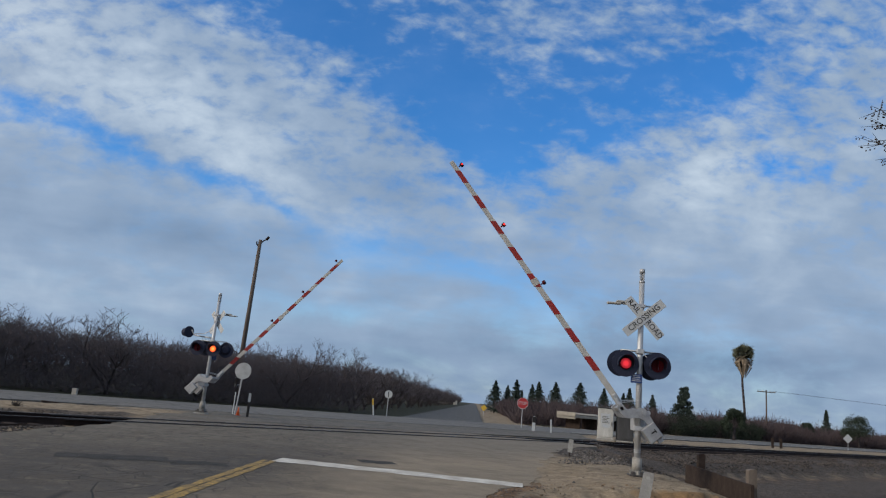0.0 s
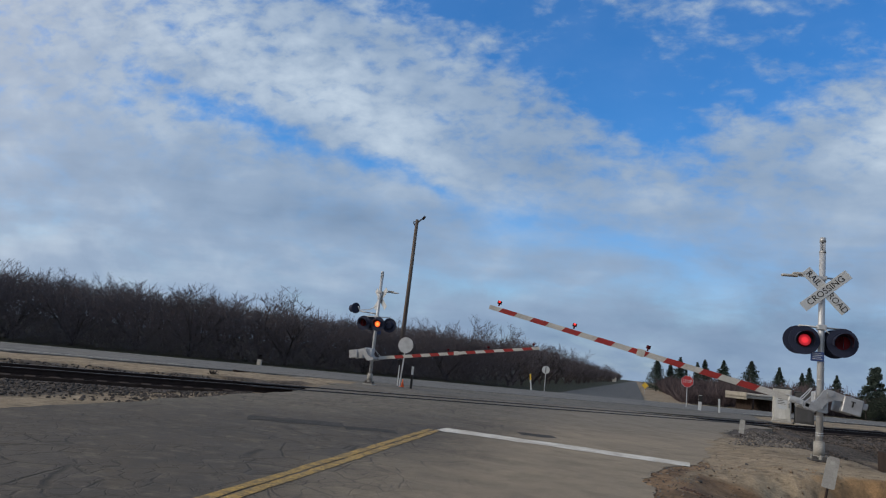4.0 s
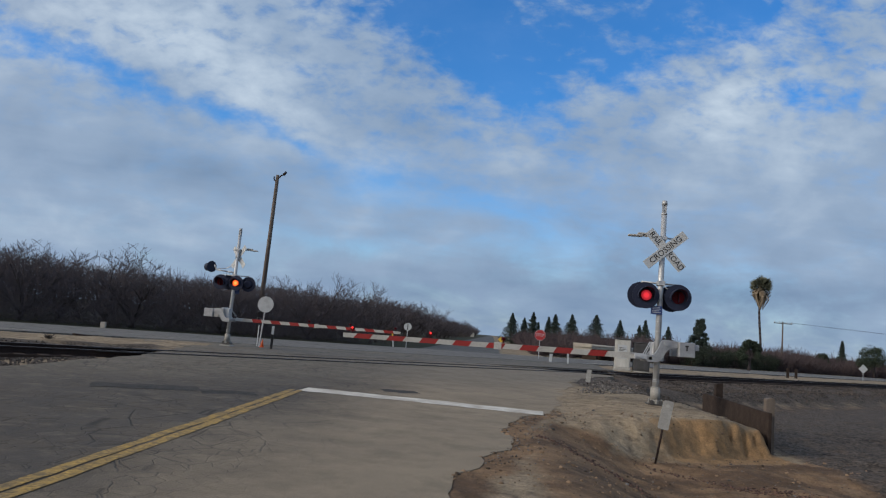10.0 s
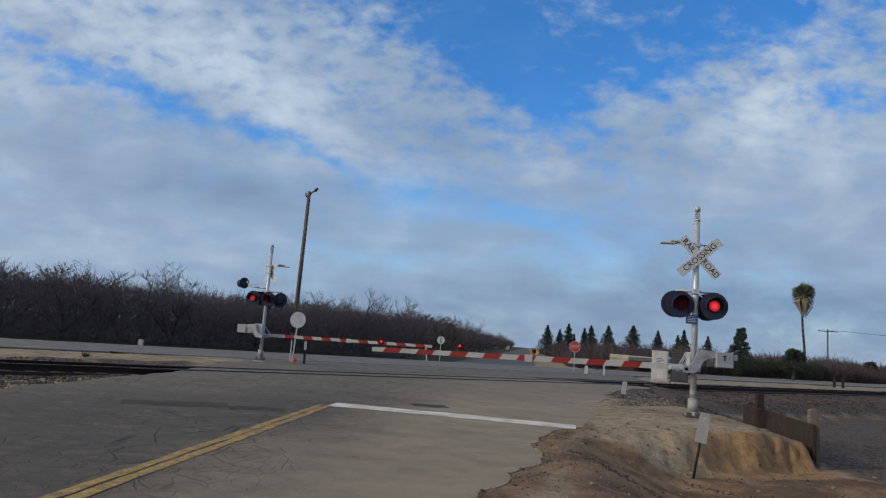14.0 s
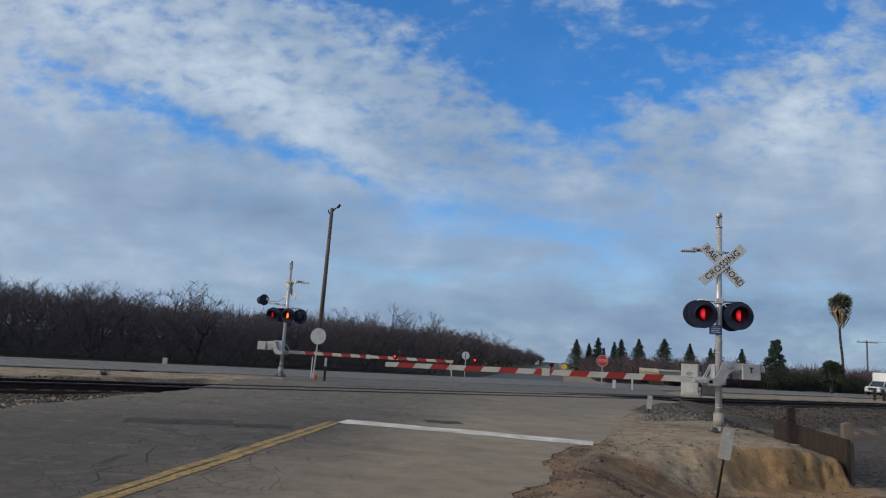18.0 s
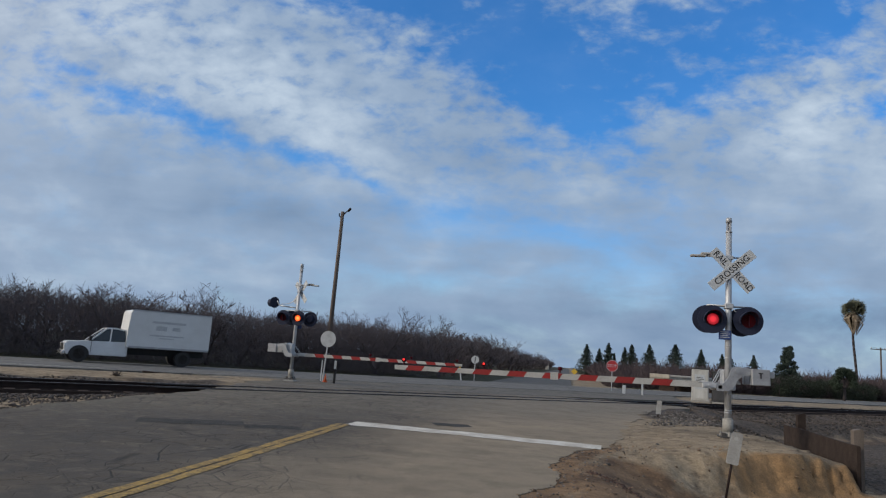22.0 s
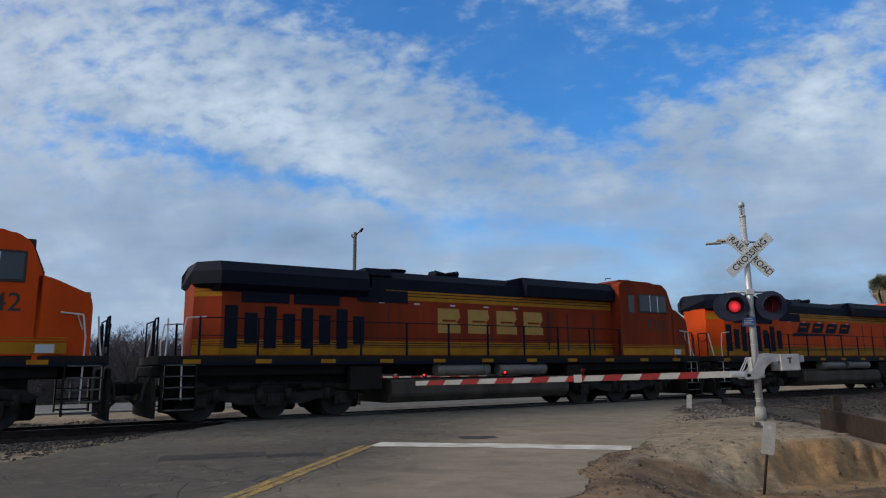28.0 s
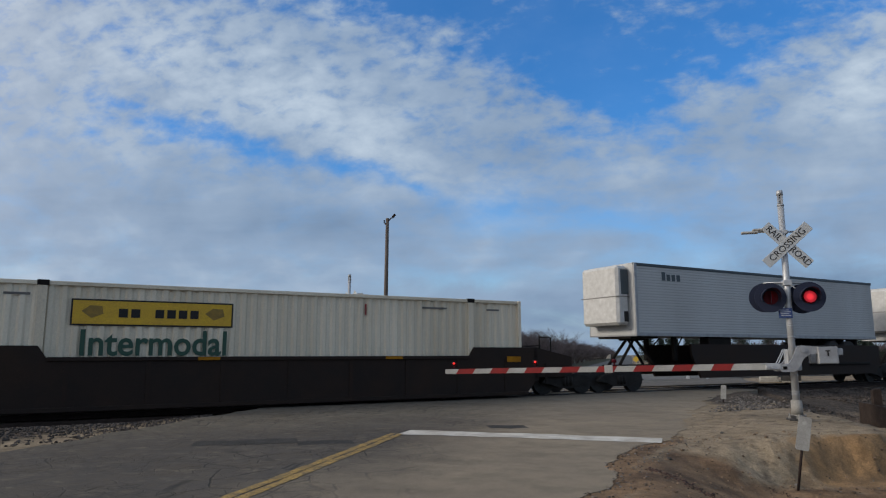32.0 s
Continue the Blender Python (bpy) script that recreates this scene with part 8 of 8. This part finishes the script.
def road_trailer(x0, x1, label, named):
    """A refrigerated road trailer riding on a spine car."""
    c = (x0 + x1) / 2
    t = on_train("road_trailer", c, label, "trailer", "road trailers")
    a, b, z0, z1, w = x0 - c, x1 - c, 2.2, 5.02, 1.28
    bm = bmesh.new()
    for s in (-1, 1):
        n, prof = 24, []
        for k in range(n):
            za, h = z0 + 0.12 + (z1 - z0 - 0.2) * k / n, (z1 - z0 - 0.2) / n
            prof += [(za, 0.0), (za + h * 0.78, 0.0), (za + h * 0.80, 0.012)]
        rows = [[bm.verts.new((x, s * (w - d), z)) for z, d in prof] for x in (a + 0.06, b - 0.06)]
        for k in range(len(prof) - 1):
            q = (rows[0][k], rows[1][k], rows[1][k + 1], rows[0][k + 1])
            bm.faces.new(q if s < 0 else q[::-1])
    part("side_wall", bm, BOXGREY, t, "white side with level ribs")
    part("roof", box(a, b, -w + 0.02, w - 0.02, z1 - 0.04, z1 + 0.01, 0.01), BOXGREY, t)
    part("floor", box(a + 0.02, b - 0.02, -w + 0.02, w - 0.02, z0, z0 + 0.1), ALU, t)
    part("front_wall", box(a, a + 0.05, -w + 0.02, w - 0.02, z0 + 0.05, z1 - 0.02), BOXGREY, t)
    part("rear_wall", box(b - 0.05, b, -w + 0.02, w - 0.02, z0 + 0.05, z1 - 0.02), BOXGREY, t)
    for s in (-1, 1):
        part("top_rail", box(a, b, s * w - 0.03, s * w + 0.015, z1 - 0.10, z1 + 0.01, 0.006), GREYTEXT, t)
        part("bottom_rail", box(a, b, s * w - 0.03, s * w + 0.015, z0, z0 + 0.14, 0.006), ALU, t)
        part("corner_post", box(a, a + 0.14, s * w - 0.06, s * w + 0.018, z0, z1, 0.01), ALU, t, "riveted corner post")
        if named:
            for k in range(4):
                part("name_bar", box(a + 1.55 + k * 0.28, a + 1.75 + k * 0.28, s * (w + 0.006) - 0.003, s * (w + 0.006) + 0.003, z1 - 0.62, z1 - (0.28 if k == 0 else 0.36)), GREYTEXT, t, "plain dark name bar")
    unit = part("cooling_unit", box(a - 0.62, a, -1.02, 1.02, z0 + 0.42, z1 - 0.10, 0.10), RAILWHITE, t, "white refrigeration unit with a dark grille")
    for s in (-1, 1):
        part("unit_side", box(a - 0.42, a - 0.04, s * 1.02 - 0.015, s * 1.02 + 0.015, z0 + 1.6, z1 - 0.25, 0.02), GREYTEXT, t, "dark blue-grey unit panel")
        part("unit_vent", box(a - 0.3, a - 0.08, s * 1.02 - 0.015, s * 1.02 + 0.015, z0 + 0.55, z0 + 0.95, 0.01), BLACK, t)
    part("unit_seam", box(a - 0.63, a - 0.0, -1.03, 1.03, z0 + 1.5, z0 + 1.53), TANKGREY, t)
    part("king_pin_plate", box(a + 0.1, a + 1.6, -0.9, 0.9, z0 - 0.08, z0), UNDER, t)
    for s in (-1, 1):
        bm = bmesh.new()
        add_box(bm, a + 2.55, a + 2.72, s * 0.75 - 0.07, s * 0.75 + 0.07, 1.25, z0)
        add_path(bm, [(a + 2.6, s * 0.75, 1.5), (a + 3.3, s * 0.6, z0)], 0.03, 5)
        part("landing_leg", bm, UNDER, t)
    for x in (b - 3.6, b - 2.3):
        for s in (-1, 1):
            bm = bmesh.new()
            add_tube(bm, (x, s * 0.98 - 0.27, 1.60), (x, s * 0.98 + 0.27, 1.60), 0.51, 0.51, 22)
            wheel = part("wheel", bm, RUBBER, t)
            bm = bmesh.new()
            add_tube(bm, (x, s * 1.20, 1.60), (x, s * 1.262, 1.60), 0.28, 0.24, 16)
            part("rim", bm, ALU, wheel)
    part("bogie", box(b - 4.4, b - 1.6, -0.6, 0.6, 1.75, z0, 0.02), UNDER, t)
    part("mud_flap", box(b - 1.55, b - 1.53, -1.2, -0.65, 1.3, z0), RUBBER, t)
    part("under_box", box(a + 4.2, a + 5.6, -1.2, -0.7, 1.72, z0, 0.03), UNDER, t)
    return t


road_trailer(137.55, 154.0, "white refrigerated road trailer on a spine car", True)
road_trailer(157.4, 173.6, "white refrigerated road trailer following another", False)


def key_train():
    for thing, x, turn, z in TRAIN:
        here = Matrix.Translation((0, RAIL_OFF, z))
        walk(thing, [(t, ALONG @ here @ Matrix.Translation((x - TRAIN_SPEED * (t - 28.0) + 1.2 * (1 - step(t, 25.4, 27.4)), 0, 0)) @ pose(0, 0, 0, 0, 0, turn)) for t in (0.0, 8.0, 16.0, 24.0, 25.4, 25.9, 26.4, 26.9, 27.4, 28.5, 30.0, 32.0)])


LATER.append(key_train)
# ---- vehicles on the highway ----
def body_side(pts, w, tuck, mat, name, thing, z_tuck=0.9):
    """A body drawn out across the width, leaning in above z_tuck."""
    bm = bmesh.new()
    add_prism(bm, rounded(pts), -w, w)
    for v in bm.verts:
        if v.co.z > z_tuck:
            v.co.y *= 1 - tuck * (v.co.z - z_tuck)
    bmesh.ops.bevel(bm, geom=[e for e in bm.edges if abs(abs(e.verts[0].co.y) - abs(e.verts[1].co.y)) < 0.3 and e.verts[0].co.y * e.verts[1].co.y > 0 and len(e.link_faces) == 2 and e.calc_face_angle(0) > 0.9], offset=0.05, segments=2, affect="EDGES")
    return part(name, bm, mat, thing)


def road_wheel(thing, x, y, r, w=0.22, rim=CHROME):
    s = 1 if y > 0 else -1
    bm = bmesh.new()
    add_tube(bm, (0, -w / 2, 0), (0, w / 2, 0), r, r, 24)
    wheel = part("wheel", bm, RUBBER, thing, at=pose(x, y, r))
    bm = bmesh.new()
    add_tube(bm, (0, s * w * 0.44, 0), (0, s * (w * 0.5 + 0.006), 0), r * 0.64, r * 0.60, 20)
    for k in range(5):
        a = k * 1.2566
        add_tube(bm, (0, s * (w * 0.5 + 0.008), 0), (math.cos(a) * r * 0.55, s * (w * 0.5 + 0.008), math.sin(a) * r * 0.55), 0.035, 0.03, 5)
    part("rim", bm, rim, wheel)
    return wheel


TAIL = material("red tail lamp", (0.5, 0.01, 0.01), 0.3, 0, (0.35, 0.01, 0.01), 8, bump=0, glow=0.4)
HEADL = material("clear head lamp", (0.75, 0.77, 0.8), 0.15, 0.3, (0.5, 0.5, 0.5), 8, bump=0)


def sedan():
    thing = base("sedan_car", pose(0, 0, 0), "dark blue-grey sedan driving on the highway", "car")
    paint = material("dark sedan paint", (0.016, 0.02, 0.028), 0.3, 0.3, (0.012, 0.015, 0.02), 2, bump=0, coat=0.6)
    pts = [(-2.32, 0.34), (-2.38, 0.62), (-2.30, 0.98), (-1.75, 1.04), (-1.05, 1.06), (0.95, 0.98), (1.9, 0.86), (2.32, 0.72), (2.38, 0.45), (2.30, 0.30), (1.85, 0.22), (-1.9, 0.22)]
    body_side(pts, 0.91, 0.08, paint, "body", thing, 0.7)
    cab = body_side([(-1.85, 1.0), (-1.05, 1.42), (-0.2, 1.47), (0.45, 1.42), (1.25, 0.96)], 0.80, 0.35, GLASS, "greenhouse", thing, 0.98)
    part("roof", prism(rounded([(-1.02, 1.435), (-0.2, 1.49), (0.42, 1.44), (0.40, 1.40), (-0.2, 1.44), (-1.0, 1.40)], 0.02), -0.62, 0.62), paint, thing)
    for x in (-0.95, -0.12, 0.52):
        bm = bmesh.new()
        for s in (-1, 1):
            add_tube(bm, (x - 0.02, s * 0.80, 1.0), (x * 0.82, s * 0.665, 1.44), 0.03, 0.025, 6)
        part("pillar", bm, paint, thing)
    for s in (-1, 1):
        for x in (-1.42, 1.40):
            road_wheel(thing, x, s * 0.80, 0.33)
        part("tail_lamp", box(-2.37, -2.2, s * 0.76 - 0.13, s * 0.76 + 0.13, 0.74, 0.90, 0.03), TAIL, thing)
        part("head_lamp", box(2.12, 2.32, s * 0.70 - 0.16, s * 0.70 + 0.16, 0.62, 0.76, 0.03), HEADL, thing)
        part("mirror", box(0.72, 0.88, s * 0.98 - 0.08, s * 0.98 + 0.08, 0.98, 1.1, 0.03), paint, thing)
        for x in (-0.9, 0.1):
            part("door_handle", box(x - 0.09, x + 0.09, s * 0.905 - 0.012, s * 0.905 + 0.012, 0.86, 0.89, 0.005), CHROME, thing)
    part("rear_plate", box(-2.395, -2.375, -0.26, 0.26, 0.62, 0.76), SIGNW, thing)
    return thing


def pickup_front(thing, paint, h, w, x0, deck):
    """Hood, cab and fittings of a truck that looks to +x."""
    body_side([(x0 - 1.9, 0.42), (x0 - 1.9, h * 0.62), (x0 - 0.02, h * 0.60), (x0 + 1.15, h * 0.56), (x0 + 1.28, h * 0.48), (x0 + 1.3, 0.55), (x0 + 1.2, 0.40)], w, 0.04, paint, "cab_body", thing, 0.7)
    body_side([(x0 - 1.85, h * 0.60), (x0 - 1.72, h * 0.95), (x0 - 1.2, h), (x0 - 0.75, h * 0.98), (x0 + 0.12, h * 0.60)], w * 0.92, 0.18, GLASS, "windows", thing, h * 0.62)
    part("roof", prism(rounded([(x0 - 1.74, h * 0.965), (x0 - 1.2, h * 1.012), (x0 - 0.72, h * 0.99), (x0 - 0.76, h * 0.95), (x0 - 1.7, h * 0.93)], 0.02), -w * 0.80, w * 0.80), paint, thing)
    for x, q in ((-1.84, -1.72), (-0.95, -0.98), (0.08, -0.74)):
        bm = bmesh.new()
        for s in (-1, 1):
            add_tube(bm, (x0 + x, s * w * 0.92, h * 0.60), (x0 + q, s * w * 0.80, h * 0.975), 0.045, 0.04, 6)
        part("pillar", bm, paint, thing)
    part("grille", box(x0 + 1.27, x0 + 1.33, -w * 0.55, w * 0.55, 0.62, h * 0.50, 0.02), BLACK, thing)
    part("bumper", box(x0 + 1.2, x0 + 1.42, -w, w, 0.38, 0.58, 0.04), CHROME, thing)
    for s in (-1, 1):
        part("head_lamp", box(x0 + 1.2, x0 + 1.32, s * w * 0.78 - 0.17, s * w * 0.78 + 0.17, h * 0.40, h * 0.51, 0.03), HEADL, thing)
        part("mirror", box(x0 + 0.02, x0 + 0.16, s * (w + 0.16) - 0.1, s * (w + 0.16) + 0.1, h * 0.60, h * 0.74, 0.03), BLACK, thing)
        part("door_seam", box(x0 - 0.02, x0 + 0.0, s * (w + 0.001) - 0.004, s * (w + 0.001) + 0.004, 0.55, h * 0.6), BLACK, thing)
        part("wheel_arch", prism([(x0 + 0.55 + 0.52 * math.cos(k * math.pi / 10), 0.40 + 0.52 * math.sin(k * math.pi / 10)) for k in range(11)], s * w - 0.012, s * w + 0.012), RUBBER, thing)


def pickup():
    thing = base("pickup_truck", pose(0, 0, 0), "white crew-cab pickup driving on the highway", "pickup")
    paint = material("white pickup paint", (0.62, 0.63, 0.64), 0.35, 0, (0.52, 0.53, 0.54), 2, bump=0, coat=0.4)
    pickup_front(thing, paint, 1.85, 0.95, 1.5, True)
    part("bed", prism(rounded([(-2.9, 0.55), (-2.92, 1.16), (-0.42, 1.16), (-0.42, 0.50), (-2.6, 0.48)]), -0.95, 0.95), paint, thing)
    part("bed_floor", box(-2.8, -0.5, -0.82, 0.82, 1.14, 1.168), BLACK, thing)
    for s in (-1, 1):
        for x in (-1.75, 2.05):
            road_wheel(thing, x, s * 0.84, 0.39, 0.26)
        part("tail_lamp", box(-2.935, -2.85, s * 0.86 - 0.08, s * 0.86 + 0.08, 0.8, 1.12, 0.02), TAIL, thing)
        part("wheel_arch", prism([(-1.75 + 0.5 * math.cos(k * math.pi / 10), 0.42 + 0.5 * math.sin(k * math.pi / 10)) for k in range(11)], s * 0.95 - 0.012, s * 0.95 + 0.012), RUBBER, thing)
    part("rear_bumper", box(-3.05, -2.9, -0.9, 0.9, 0.45, 0.6, 0.03), CHROME, thing)
    return thing


def box_truck():
    thing = base("box_truck", pose(0, 0, 0), "white box truck with faint dark writing on its side", "truck")
    paint = material("white truck paint", (0.64, 0.65, 0.66), 0.4, 0, (0.52, 0.53, 0.54), 1.5, bump=0, coat=0.3)
    shell = material("white box panel", (0.66, 0.67, 0.67), 0.5, 0, (0.56, 0.56, 0.55), 1.0, bump=0.02)
    pickup_front(thing, paint, 1.98, 1.0, 2.75, False)
    bm = bmesh.new()
    add_prism(bm, rounded([(-3.62, 0.98), (-3.62, 3.12), (0.80, 3.12), (0.93, 2.98), (1.0, 2.0), (1.0, 0.98)], 0.05), -1.2, 1.2)
    part("cargo_box", bm, shell, thing)
    for s in (-1, 1):
        for z0, z1 in ((0.95, 1.06), (3.06, 3.13)):
            part("box_rail", box(-3.62, 0.87, s * 1.2 - 0.02, s * 1.2 + 0.02, z0, z1), ALU, thing)
    part("chassis", box(-3.5, 2.2, -0.5, 0.5, 0.55, 0.9), BLACK, thing)
    for s in (-1, 1):
        road_wheel(thing, 3.3, s * 0.88, 0.46, 0.27, TRUCKGREY)
        road_wheel(thing, -2.2, s * 0.92, 0.44, 0.5, TRUCKGREY)
        for k, (x0, x1, z, h) in enumerate(((-2.05, -0.25, 2.42, 0.13), (-1.75, -1.4, 2.05, 0.2), (-1.0, -0.5, 2.02, 0.26), (-2.0, -0.2, 1.68, 0.08), (-1.45, -0.75, 1.54, 0.07))):
            part("text_bar", box(x0 + (0 if s < 0 else -0.1), x1, s * 1.203 - 0.003, s * 1.203 + 0.003, z, z + h), material("faded print", (0.33, 0.35, 0.37), 0.6, 0, (0.5, 0.5, 0.5), 9, bump=0), thing)
    return thing


def small(thing, k):
    """The same vehicle in a smaller make."""
    for o in thing.children_recursive:
        o.data.transform(Matrix.Scale(k, 4))
        o.matrix_basis.translation = o.matrix_basis.translation * k
    return thing


def drive(thing, s_at, t_at, speed, off, heading):
    """Keys a steady drive along the highway."""
    def keys():
        walk(thing, [(t, Matrix.Translation(D * (s_at + speed * (t - t_at)) + NRM * off + Vector((0, 0, 0.035))) @ pose(0, 0, 0, 0, 0, heading)) for t in (0.0, 8.0, 16.0, 24.0, 32.0)])
    LATER.append(keys)


drive(small(sedan(), 0.81), 20.3, 1.7, 22.1, 33.6, 45)
drive(small(pickup(), 0.78), 100.6, 12.0, -22.4, 36.9, 225)
drive(small(box_truck(), 0.85), 28.5, 21.0, -21.1, 36.95, 225)

# ---- what moves ----
def key_gate(gate, rows):
    here = gate.matrix_basis.translation.copy()
    walk(gate, [(t, Matrix.Translation(here) @ pose(0, 0, 0, 0, a, 0)) for t, a in rows])


def key_flasher(disc, phase, off):
    """The lamps flash in turn: an added lit disc faces the road for six tenths of a second, then stands edge-on in
    place of going out.
    """
    here = disc.matrix_basis.translation.copy()
    half, start, rows = 0.6025, -0.085, []

    def put(t, a):
        if 0 <= t <= 32:
            rows.append((t, Matrix.Translation(here) @ pose(0, 0, 0, 0, 0, a)))
    def angle(k):
        return 0.0 if (k + phase) % 2 == 0 else off
    k0 = int((0 - start) // half)
    put(0.0, angle(k0))
    for k in range(k0 + 1, k0 + 56):
        t = start + k * half
        if t > 31.95:
            break
        put(round(t - 0.0334, 3), angle(k - 1))
        put(round(t + 0.0334, 3), angle(k))
        last = k
    put(32.0, angle(last))
    walk(disc, rows)


def motions():
    near = [(0, 52.8), (1, 41.8), (2, 31.1), (3, 21.7), (4, 12.9), (4.5, 8.8), (5.2, 4.0), (5.9, 0.8), (6.4, 0.0), (7.0, 0.0), (32, 0.0)]
    far = [(0, 48.8), (1, 37.3), (2, 26.5), (3, 17.0), (4, 8.7), (4.5, 5.2), (5.2, 1.3), (5.8, 0.0), (6.4, 0.0), (32, 0.0)]
    for (gate, length), rows in zip(GATES, (near, far)):
        key_gate(gate, [(t, a + (-1.05 if rows is near else 0.4)) for t, a in rows])
    for disc, phase, off in FLASHERS:
        key_flasher(disc, phase, off)
    for call in LATER:
        call()


motions()
